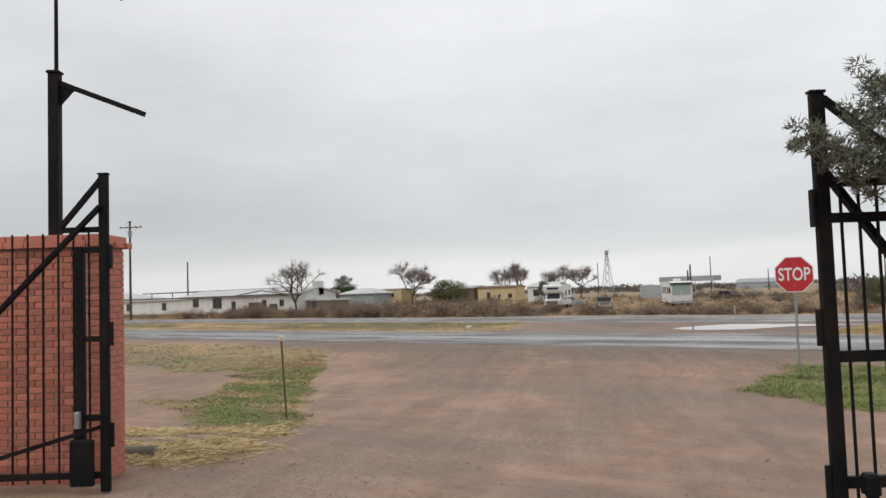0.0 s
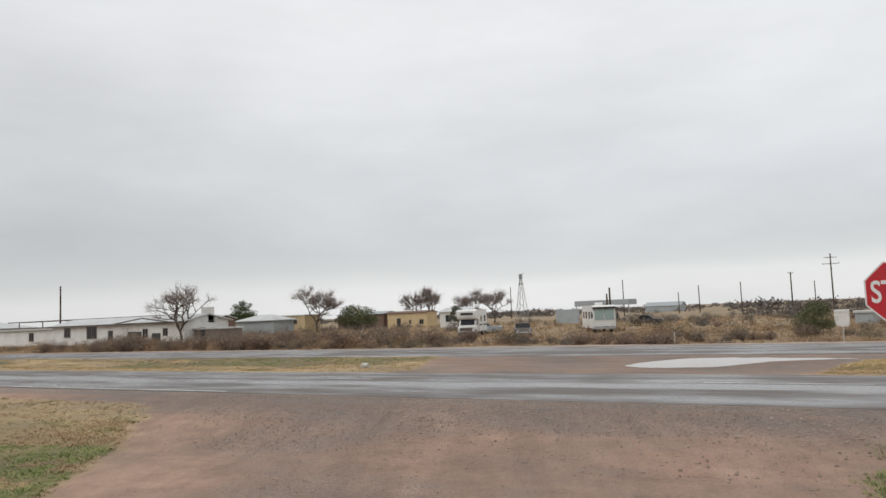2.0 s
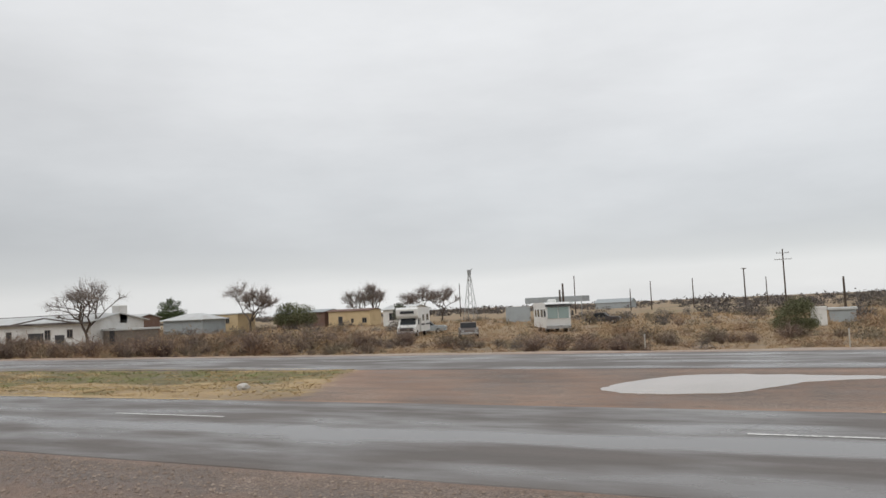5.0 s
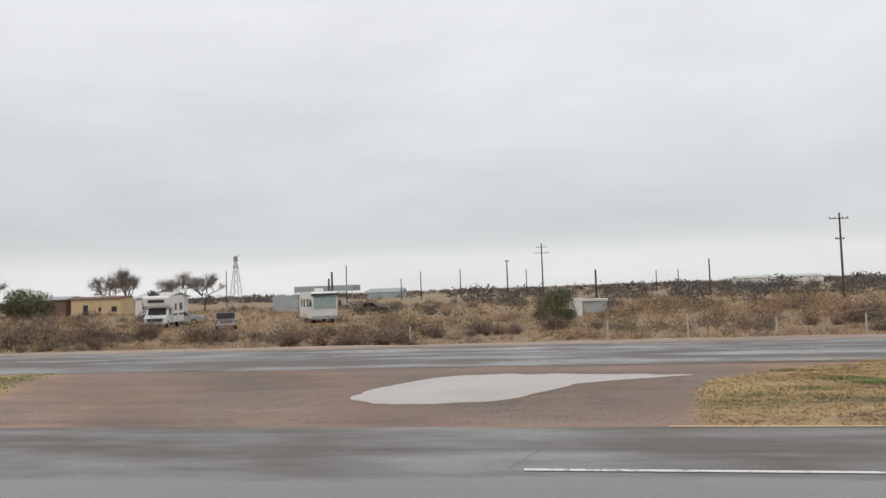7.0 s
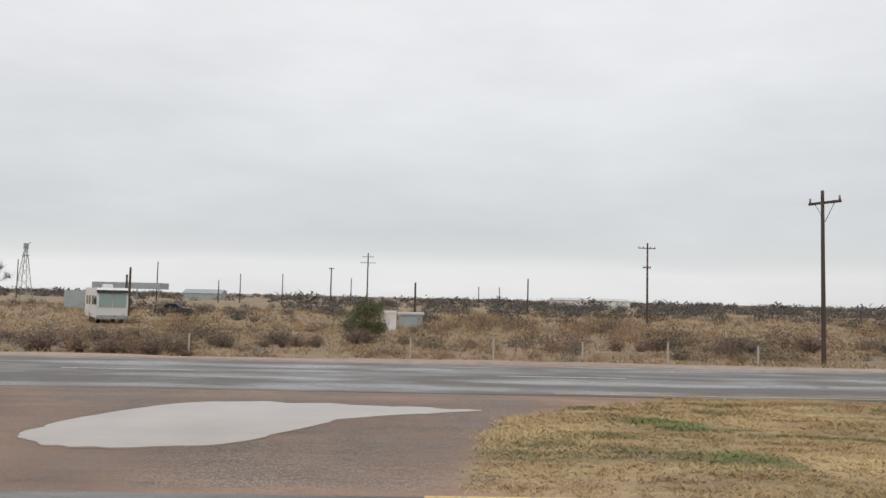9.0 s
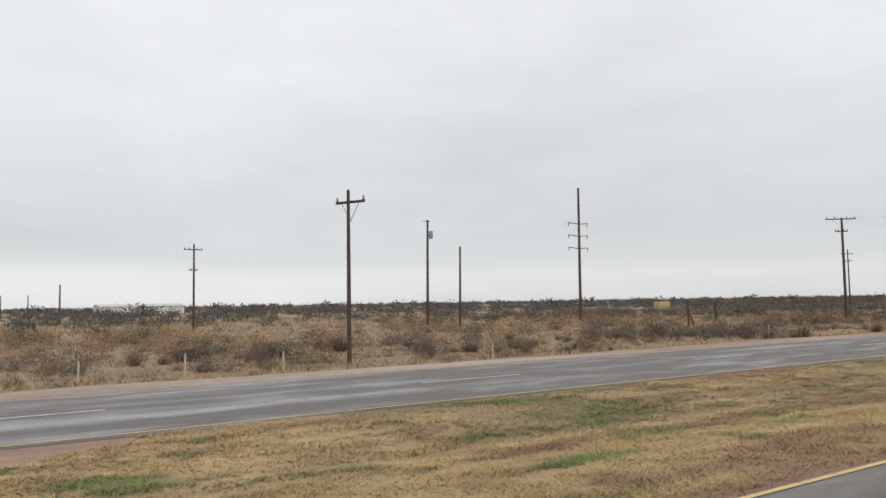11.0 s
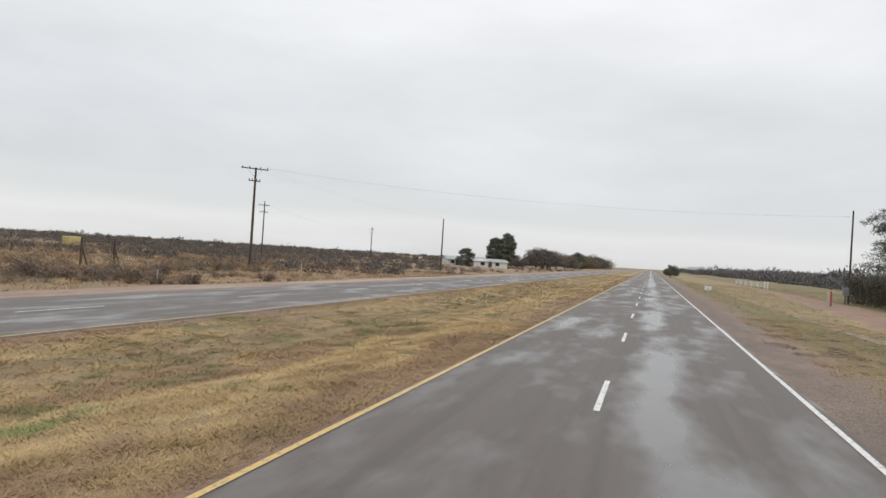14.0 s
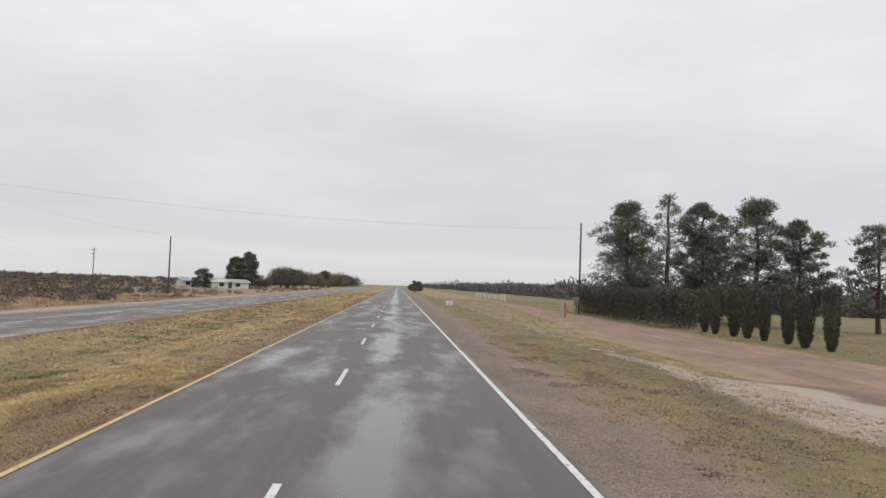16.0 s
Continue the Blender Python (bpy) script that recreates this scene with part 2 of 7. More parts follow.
def asphalt_material():
    """Old asphalt after rain: brownish grey, with dark wheel paths and wet patches that mirror the sky."""
    m, n, l, p = base_material("wet_asphalt")
    pos = n.new("ShaderNodeNewGeometry").outputs["Position"]
    xyz = n.new("ShaderNodeSeparateXYZ")
    l.new(pos, xyz.inputs[0])

    def math_node(op, a, b, c=0.0):
        k = n.new("ShaderNodeMath")
        k.operation = op
        for sock, v in zip(k.inputs, (a, b, c)):
            if isinstance(v, (int, float)):
                sock.default_value = v
            else:
                l.new(v, sock)
        return k.outputs[0]

    grain = noise_node(n, l, pos, 70.0, 3.0, 0.7)
    drift = noise_node(n, l, pos, 1.0, 2.0, 0.5, (0.1, 0.3, 1.0))
    blot = noise_node(n, l, pos, 1.0, 2.0, 0.45, (0.09, 0.5, 1.0))
    spot = noise_node(n, l, pos, 1.0, 3.0, 0.55, (0.3, 0.9, 1.0))
    streak = noise_node(n, l, pos, 1.0, 4.0, 0.6, (0.05, 2.6, 1.0))
    fleck = noise_node(n, l, pos, 1.0, 5.0, 0.65, (0.9, 2.6, 1.0))
    # a wet strip lies in the worn wheel path beside the dashes, and looser patches over the rest
    off = math_node("ABSOLUTE", math_node("MULTIPLY_ADD", drift, 1.1, math_node("ADD", xyz.outputs["Y"], -3.3)), 0.0)
    strip = range_node(n, l, off, 0.15, 0.9, 0.15, 0.0)
    lane = math_node("COSINE", math_node("MULTIPLY_ADD", math_node("MULTIPLY_ADD", drift, 0.9, xyz.outputs["Y"]), 3.396, -4.9), 0.0)
    s = math_node("MULTIPLY_ADD", spot, 0.5, math_node("MULTIPLY_ADD", fleck, 0.1, math_node("MULTIPLY", blot, 0.5)))
    s = math_node("ADD", math_node("MULTIPLY_ADD", lane, 0.02, s), strip)
    s = math_node("ADD", s, range_node(n, l, xyz.outputs["X"], -24, -14, 0.05, 0.0))
    wet = range_node(n, l, s, 0.53, 0.72, 0, 1)
    dry = ramp_node(n, [(0.3, (0.085, 0.071, 0.062)), (0.7, (0.158, 0.133, 0.119))])
    l.new(grain, dry.inputs[0])
    col = mix_node(n, l, range_node(n, l, streak, 0.4, 0.64, 0.0, 0.6), dry.outputs[0], (0.076, 0.063, 0.055))
    col = mix_node(n, l, wet, col, (0.095, 0.084, 0.077))
    l.new(col, p.inputs["Base Color"])
    l.new(range_node(n, l, wet, 0, 1, 0.54, 0.2), p.inputs["Roughness"])
    l.new(range_node(n, l, wet, 0, 1, 0.32, 0.8), p.inputs["Specular IOR Level"])
    k = math_node("MULTIPLY", grain, range_node(n, l, wet, 0, 1, 1.0, 0.15))
    bump_node(n, l, p, k, 0.35, 0.008)
    return m


def water_material():
    m, n, l, p = base_material("muddy_water")
    pos = n.new("ShaderNodeNewGeometry").outputs["Position"]
    big = noise_node(n, l, pos, 0.5, 3.0)
    r = ramp_node(n, [(0.3, (0.33, 0.27, 0.22)), (0.7, (0.42, 0.35, 0.3))])
    l.new(big, r.inputs[0])
    l.new(r.outputs[0], p.inputs["Base Color"])
    p.inputs["Roughness"].default_value = 0.04
    p.inputs["IOR"].default_value = 1.33
    p.inputs["Specular IOR Level"].default_value = 0.42
    bump_node(n, l, p, noise_node(n, l, pos, 5.0, 2.0), 0.03, 0.01)
    return m


def line_paint(name, color):
    m, n, l, p = base_material(name)
    pos = n.new("ShaderNodeNewGeometry").outputs["Position"]
    worn = ramp_node(n, [(0.36, (0.16, 0.15, 0.14)), (0.47, color)])
    l.new(noise_node(n, l, pos, 7.0, 6.0, 0.75), worn.inputs[0])
    l.new(worn.outputs[0], p.inputs["Base Color"])
    p.inputs["Roughness"].default_value = 0.45
    return m


M_GROUND, M_ASPHALT, M_WATER = ground_material(), asphalt_material(), water_material()
M_WHITE_LINE = line_paint("white_road_paint", (0.72, 0.71, 0.68))
M_YELLOW_LINE = line_paint("yellow_road_paint", (0.64, 0.43, 0.13))
M_BLACK = painted("black_iron", (0.008, 0.008, 0.009), 0.6, 0.0, 0.3, (0.07, 0.045, 0.03))
M_BLACK.node_tree.nodes["Principled BSDF"].inputs["Specular IOR Level"].default_value = 0.12
M_BRICK = painted("red_brick", (0.56, 0.2, 0.135), 0.75, 0, 0.35, (0.2, 0.08, 0.06), 6.0, 60.0, 0.4, 0.22)
M_MORTAR = painted("mortar", (0.30, 0.20, 0.165), 0.9, 0, 0.3)
M_WOOD = painted("weathered_pole_wood", (0.085, 0.06, 0.045), 0.85, 0, 0.3, (0.03, 0.025, 0.02), 1.5, 40.0, 0.5)
M_GREYWOOD = painted("grey_timber", (0.2, 0.17, 0.14), 0.85, 0, 0.3, (0.08, 0.06, 0.05), 3.0, 40.0, 0.5)
M_STEEL = painted("galvanised_steel", (0.33, 0.34, 0.34), 0.45, 0.6, 0.3, (0.2, 0.15, 0.1))
M_RED = painted("red_sign_sheeting", (0.5, 0.018, 0.03), 0.35, 0, 0.1, (0.3, 0.02, 0.03))
M_POSTRUST = painted("rusty_post_steel", (0.13, 0.095, 0.06), 0.8, 0, 0.4, (0.05, 0.04, 0.03), 8.0, 40.0, 0.4)
M_CREAM = painted("cream_plastic", (0.7, 0.6, 0.42), 0.5, 0, 0.2)
M_ORANGE = painted("orange_reflector", (0.75, 0.25, 0.06), 0.35, 0, 0.1)
M_SIGNWHITE = painted("white_sign_sheeting", (0.78, 0.78, 0.77), 0.35, 0, 0.1)
M_WALLWHITE = painted("dirty_white_plaster", (0.72, 0.71, 0.68), 0.85, 0, 0.45, (0.42, 0.38, 0.33), 0.6, 12.0)
M_ROOFDARK = painted("dark_weathered_roof", (0.12, 0.105, 0.095), 0.8, 0, 0.5, (0.3, 0.28, 0.27), 0.4, 8.0)
M_ROOFLIGHT = painted("pale_metal_roof", (0.55, 0.56, 0.55), 0.45, 0.2, 0.35, (0.3, 0.24, 0.18), 0.5, 8.0)
M_TAN = painted("tan_siding", (0.6, 0.46, 0.27), 0.75, 0, 0.3, (0.3, 0.2, 0.11), 0.7, 10.0)
M_GREYSIDING = painted("grey_siding", (0.36, 0.39, 0.4), 0.75, 0, 0.3, (0.2, 0.18, 0.16), 0.7, 10.0)
M_BROWNWALL = painted("brown_wall", (0.17, 0.1, 0.075), 0.85, 0, 0.4, (0.3, 0.24, 0.2), 0.7, 10.0)
M_RV = painted("white_rv_fibreglass", (0.78, 0.78, 0.76), 0.35, 0, 0.25, (0.45, 0.42, 0.38), 0.9, 20.0)
M_STRIPE = painted("dark_trim", (0.03, 0.03, 0.033), 0.5, 0, 0.2)
M_CHROME = painted("dull_chrome", (0.5, 0.5, 0.5), 0.3, 0.9, 0.3)
M_TYRE = painted("tyre_rubber", (0.02, 0.02, 0.02), 0.8, 0, 0.4, (0.12, 0.09, 0.07))
M_CARBROWN = painted("faded_brown_car_paint", (0.13, 0.105, 0.09), 0.35, 0.2, 0.4, (0.12, 0.1, 0.09))
M_CARDARK = painted("faded_dark_car_paint", (0.06, 0.05, 0.05), 0.4, 0.2, 0.4, (0.2, 0.16, 0.13))
M_YELLOWPAINT = painted("yellow_machine_paint", (0.5, 0.40, 0.17), 0.5, 0, 0.2)
M_POST = painted("weathered_white_post", (0.46, 0.43, 0.38), 0.7, 0, 0.4, (0.3, 0.25, 0.2))
M_ROCK = painted("pale_rock", (0.55, 0.52, 0.48), 0.85, 0, 0.3)
M_REDPAINT = painted("faded_red_paint", (0.4, 0.09, 0.06), 0.6, 0, 0.3)
M_BARK = painted("bark", (0.1, 0.075, 0.058), 0.9, 0, 0.3, (0.04, 0.03, 0.025), 4.0, 30.0, 0.7)
M_GLASS, g_n, g_l, g_p = base_material("dark_window_glass")
g_p.inputs["Base Color"].default_value = (0.03, 0.035, 0.04, 1)
g_p.inputs["Roughness"].default_value = 0.06
M_CARGLASS, g_n, g_l, g_p = base_material("dusty_car_glass")
g_p.inputs["Base Color"].default_value = (0.025, 0.026, 0.028, 1)
g_p.inputs["Roughness"].default_value = 0.45
g_p.inputs["Specular IOR Level"].default_value = 0.2
M_TINT, g_n, g_l, g_p = base_material("greenish_windscreen")
g_p.inputs["Base Color"].default_value = (0.3, 0.38, 0.365, 1)
g_p.inputs["Roughness"].default_value = 0.08
STREAK = (0.22, 0.9, 0.5)
M_DRYGRASS = foliage("dry_grass", [(0.0, (0.34, 0.235, 0.125)), (0.35, (0.48, 0.35, 0.18)), (0.65, (0.6, 0.455, 0.24)), (1.0, (0.7, 0.555, 0.32))], 0.8, 0.25, STREAK)
M_BROWNGRASS = foliage("brown_grass", [(0.0, (0.3, 0.2, 0.124)), (0.5, (0.41, 0.285, 0.168)), (1.0, (0.54, 0.4, 0.23))], 0.8, 0.25, STREAK)
M_GREENGRASS = foliage("green_grass", [(0.0, (0.16, 0.195, 0.068)), (0.5, (0.245, 0.285, 0.1)), (1.0, (0.35, 0.37, 0.145))], 0.8, 0.3, STREAK)
M_OLIVEGRASS = foliage("olive_grass", [(0.0, (0.21, 0.18, 0.085)), (0.5, (0.285, 0.245, 0.118)), (1.0, (0.37, 0.31, 0.155))], 0.8, 0.25, STREAK)
M_WILDGRASS = foliage("wild_bunch_grass", [(0.0, (0.25, 0.17, 0.1)), (0.5, (0.39, 0.275, 0.16)), (1.0, (0.52, 0.39, 0.235))], 0.8, 0.4)
M_SEAM = painted("tar_seam", (0.022, 0.02, 0.019), 0.45, 0, 0.2)
M_PEBBLE = foliage("gravel_stones", [(0.0, (0.15, 0.11, 0.085)), (0.5, (0.25, 0.19, 0.15)), (1.0, (0.38, 0.31, 0.255))], 0.8)
M_STRAW = foliage("straw", [(0.0, (0.36, 0.25, 0.12)), (0.5, (0.58, 0.45, 0.24)), (1.0, (0.72, 0.6, 0.36))])
M_TWIG = foliage("brush_twigs", [(0.0, (0.13, 0.096, 0.08)), (0.5, (0.215, 0.16, 0.132)), (1.0, (0.32, 0.24, 0.198))], 0.85, 0.4)
M_DRYLEAF = foliage("dry_brush_leaves", [(0.0, (0.17, 0.108, 0.072)), (0.5, (0.275, 0.178, 0.113)), (1.0, (0.4, 0.27, 0.168))], 0.8, 0.4)
M_OLIVELEAF = foliage("olive_brush_leaves", [(0.0, (0.12, 0.098, 0.066)), (0.5, (0.195, 0.16, 0.107)), (1.0, (0.28, 0.23, 0.152))], 0.8, 0.4)
M_DARKBRUSH = foliage("dark_thicket", [(0.0, (0.08, 0.071, 0.067)), (0.5, (0.13, 0.114, 0.105)), (1.0, (0.19, 0.165, 0.15))], 0.9)
M_NEEDLE = foliage("pine_needles", [(0.0, (0.075, 0.082, 0.064)), (0.5, (0.14, 0.148, 0.115)), (1.0, (0.21, 0.22, 0.165))], 0.75)
M_CYPRESS = foliage("cypress_leaves", [(0.0, (0.056, 0.053, 0.042)), (0.5, (0.1, 0.094, 0.073)), (1.0, (0.155, 0.145, 0.11))], 0.8)
M_JUNIPER = foliage("juniper_needles", [(0.0, (0.09, 0.094, 0.07)), (0.5, (0.165, 0.17, 0.125)), (1.0, (0.26, 0.26, 0.2))], 0.8)
M_GREENLEAF = foliage("green_leaves", [(0.0, (0.03, 0.045, 0.018)), (0.5, (0.07, 0.095, 0.04)), (1.0, (0.13, 0.155, 0.065))], 0.7)
M_PALENEEDLE = foliage("pale_thin_needles", [(0.0, (0.12, 0.125, 0.1)), (0.5, (0.22, 0.225, 0.185)), (1.0, (0.32, 0.32, 0.28))], 0.8)
M_BUSHLEAF = foliage("olive_green_leaves", [(0.0, (0.07, 0.075, 0.04)), (0.5, (0.13, 0.135, 0.07)), (1.0, (0.2, 0.2, 0.11))], 0.75)
M_WOODS = foliage("leafless_woods", [(0.0, (0.1, 0.096, 0.098)), (0.5, (0.15, 0.141, 0.141)), (1.0, (0.205, 0.19, 0.186))], 0.9)
M_HAZETWIG = foliage("fine_grey_twigs", [(0.0, (0.16, 0.13, 0.115)), (0.5, (0.25, 0.205, 0.18)), (1.0, (0.35, 0.29, 0.255))], 0.9)

# ---- mesh helpers ----


class Mesh:
    """Collects vertices and faces of one mesh."""

    def __init__(self):
        self.v, self.f, self.m = [], [], []

    def face(self, pts, mat=0):
        i = len(self.v)
        self.v += [tuple(p) for p in pts]
        self.f.append(tuple(range(i, i + len(pts))))
        self.m.append(mat)

    def box(self, lo, hi, bevel=0.0, mat=0):
        """A box with chamfered upright edges and top rim."""
        (x0, y0, z0), (x1, y1, z1) = lo, hi
        b = min(bevel, (x1 - x0) / 3, (y1 - y0) / 3, (z1 - z0) / 3)
        i = len(self.v)
        if b <= 0:
            self.v += [(x0, y0, z0), (x1, y0, z0), (x1, y1, z0), (x0, y1, z0), (x0, y0, z1), (x1, y0, z1), (x1, y1, z1), (x0, y1, z1)]
            fs = [(0, 3, 2, 1), (4, 5, 6, 7), (0, 1, 5, 4), (1, 2, 6, 5), (2, 3, 7, 6), (3, 0, 4, 7)]
        else:
            ring = [(x0 + b, y0), (x1 - b, y0), (x1, y0 + b), (x1, y1 - b), (x1 - b, y1), (x0 + b, y1), (x0, y1 - b), (x0, y0 + b)]
            cx, cy = (x0 + x1) / 2, (y0 + y1) / 2
            inner = [(x + (b if x < cx else -b) * (1 if abs(x - cx) > (x1 - x0) / 2 - b / 2 else 0), y + (b if y < cy else -b) * (1 if abs(y - cy) > (y1 - y0) / 2 - b / 2 else 0)) for x, y in ring]
            self.v += [(x, y, z0) for x, y in ring] + [(x, y, z1 - b) for x, y in ring] + [(x, y, z1) for x, y in inner]
            fs = [tuple(range(7, -1, -1)), tuple(range(16, 24))]
            fs += [(k, (k + 1) % 8, 8 + (k + 1) % 8, 8 + k) for k in range(8)]
            fs += [(8 + k, 8 + (k + 1) % 8, 16 + (k + 1) % 8, 16 + k) for k in range(8)]
        self.f += [tuple(i + k for k in f) for f in fs]
        self.m += [mat] * len(fs)
        return self

    def tube(self, p0, p1, r0, r1=None, n=8, mat=0, caps=True):
        r1 = r0 if r1 is None else r1
        a, b = Vector(p0), Vector(p1)
        d = (b - a).normalized()
        u = d.cross(Vector((0, 0, 1)) if abs(d.z) < 0.9 else Vector((1, 0, 0))).normalized()
        w = d.cross(u)
        i = len(self.v)
        for c, r in ((a, r0), (b, r1)):
            for k in range(n):
                t = 2 * math.pi * k / n
                self.v.append(tuple(c + (u * math.cos(t) + w * math.sin(t)) * r))
        fs = [(i + k, i + (k + 1) % n, i + n + (k + 1) % n, i + n + k) for k in range(n)]
        if caps:
            fs += [tuple(i + k for k in range(n - 1, -1, -1)), tuple(i + n + k for k in range(n))]
        self.f += fs
        self.m += [mat] * len(fs)
        return self

    def bar(self, p0, p1, wide, deep, mat=0):
        """A square bar from p0 to p1."""
        a, b = Vector(p0), Vector(p1)
        d = (b - a).normalized()
        u = d.cross(Vector((0, 0, 1)) if abs(d.z) < 0.9 else Vector((0, 1, 0))).normalized()
        w = d.cross(u)
        i = len(self.v)
        for c in (a, b):
            for su, sw in ((-1, -1), (1, -1), (1, 1), (-1, 1)):
                self.v.append(tuple(c + u * su * wide / 2 + w * sw * deep / 2))
        fs = [(0, 1, 5, 4), (1, 2, 6, 5), (2, 3, 7, 6), (3, 0, 4, 7), (3, 2, 1, 0), (4, 5, 6, 7)]
        self.f += [tuple(i + k for k in f) for f in fs]
        self.m += [mat] * 6
        return self

    def prism(self, outline, y0, y1, mat=0):
        """An outline in x and z, pushed from y0 to y1."""
        i, n = len(self.v), len(outline)
        self.v += [(x, y0, z) for x, z in outline] + [(x, y1, z) for x, z in outline]
        fs = [tuple(i + k for k in range(n)), tuple(i + n + k for k in range(n - 1, -1, -1))]
        fs += [(i + (k + 1) % n, i + k, i + n + k, i + n + (k + 1) % n) for k in range(n)]
        self.f += fs
        self.m += [mat] * len(fs)
        return self

    def done(self, name, mats, smooth=False):
        me = bpy.data.meshes.new(name)
        me.from_pydata(self.v, [], self.f)
        for m in mats if isinstance(mats, (list, tuple)) else [mats]:
            me.materials.append(m)
        me.polygons.foreach_set("material_index", self.m)
        if smooth:
            me.polygons.foreach_set("use_smooth", [True] * len(self.f))
        me.update()
        return me


def part(name, mesh, mats, parent=None, label="", smooth=False):
    ob = new(name, mesh.done(name, mats, smooth) if isinstance(mesh, Mesh) else mesh)
    ob.parent = parent
    if label:
        tagged(ob, label)
    return ob


def thing(name, at, label, category, group="", turn=0.0, kind=""):
    ob = new(name)
    ob.empty_display_size = 0.2
    ob.matrix_basis = pose(at[0], at[1], at[2], 0, 0, turn)
    return tagged(ob, label, category, group, kind)


def soup(name, verts, faces, mats, index=None):
    me = bpy.data.meshes.new(name)
    verts, faces = np.asarray(verts, np.float32), np.asarray(faces, np.int32)
    me.vertices.add(len(verts))
    me.vertices.foreach_set("co", verts.ravel())
    k = faces.shape[1]
    me.loops.add(faces.size)
    me.loops.foreach_set("vertex_index", faces.ravel())
    me.polygons.add(len(faces))
    me.polygons.foreach_set("loop_start", np.arange(0, faces.size, k, dtype=np.int32))
    me.polygons.foreach_set("loop_total", np.full(len(faces), k, dtype=np.int32))
    for m in mats if isinstance(mats, (list, tuple)) else [mats]:
        me.materials.append(m)
    if index is not None:
        me.polygons.foreach_set("material_index", np.asarray(index, np.int32))
    me.update(calc_edges=True)
    return me


def value_noise(x, y, seed=0):
    """Smooth noise in 0..1 on arrays."""
    rs = np.random.RandomState(seed)
    table = rs.rand(256, 256)
    xi, yi = np.floor(x).astype(int), np.floor(y).astype(int)
    fx, fy = x - xi, y - yi
    fx, fy = fx * fx * (3 - 2 * fx), fy * fy * (3 - 2 * fy)
    g = lambda a, b: table[a % 256, b % 256]
    return (g(xi, yi) * (1 - fx) + g(xi + 1, yi) * fx) * (1 - fy) + (g(xi, yi + 1) * (1 - fx) + g(xi + 1, yi + 1) * fx) * fy


def step(a, b, v):
    t = np.clip((v - a) / (b - a), 0, 1)
    return t * t * (3 - 2 * t)


# ---- the lie of the land ----
NEAR_LO, NEAR_HI = -0.16, 7.3
FAR_LO, FAR_HI = 17.02, 25.0


def drive_left(y):
    return np.interp(y, [-60, -19, -17.8, -15.4, -14, -12.4, -11, -9.5, -6.6, -4.8, -3, -0.8], [-21, -26.6, -27.6, -29.6, -30.4, -31.4, -32.9, -34.8, -37.4, -39, -42, -47])


def drive_right(y):
    return np.interp(y, [-60, -20, -9.7, -7.7, -5.0, -3.6], [-8, -19.6, -22.6, -23.4, -21.5, -8])


def height(x, y):
    x, y = np.asarray(x, float), np.asarray(y, float)
    z = 0.05 * (value_noise(x / 2.3, y / 2.3, 1) - 0.5) + 0.16 * (value_noise(x / 11, y / 11, 2) - 0.5)
    lumps = 0.075 * value_noise(x / 1.1, y / 0.42, 14) + 0.03 * value_noise(x / 0.5, y / 0.3, 15)
    z = z + lumps * step(8.0, 8.8, y) * (1 - step(15.6, 16.3, y)) * np.maximum(step(-24.5, -22.5, x), 1 - step(-42, -40, x))
    road = np.maximum(step(NEAR_LO - 2.0, NEAR_LO - 0.2, y) * (1 - step(NEAR_HI + 0.1, NEAR_HI + 1.2, y)),
                      step(FAR_LO - 0.9, FAR_LO - 0.1, y) * (1 - step(FAR_HI + 0.2, FAR_HI + 2.0, y)))
    z = z * (1 - road) - 0.03 * road
    swale = np.exp(-((y - 12.2) / 2.4) ** 2) * step(-24, -14, x) * 0.28
    swale_w = np.exp(-((y - 12.2) / 2.4) ** 2) * (1 - step(-52, -42, x)) * 0.28
    z = z - swale - swale_w
    pan = np.exp(-(((x + 28.8) / 4.6) ** 4 + ((y - 12.4) / 3.2) ** 4))
    z = z * (1 - pan) - 0.03 * pan
    pan = np.exp(-(((x - 7.0) / 7.5) ** 4 + ((y + 8.2) / 2.2) ** 4))
    z = z * (1 - pan) - 0.02 * pan
    # the yard and its verges lie lower than the road; the gateway stands on a slight rise
    yard = (1 - step(-9.0, -1.2, y)) * step(-20.0, -15.5, y) * (1 - step(-14, -6, x))
    z = z - 0.33 * yard - 0.1 * yard * step(0.0, 4.0, drive_left(y) - x)
    z = z - 0.42 * step(25.5, 33, y)
    z = z + 0.5 * (value_noise(x / 60, y / 60, 3) - 0.5) * step(35, 80, y)
    return z


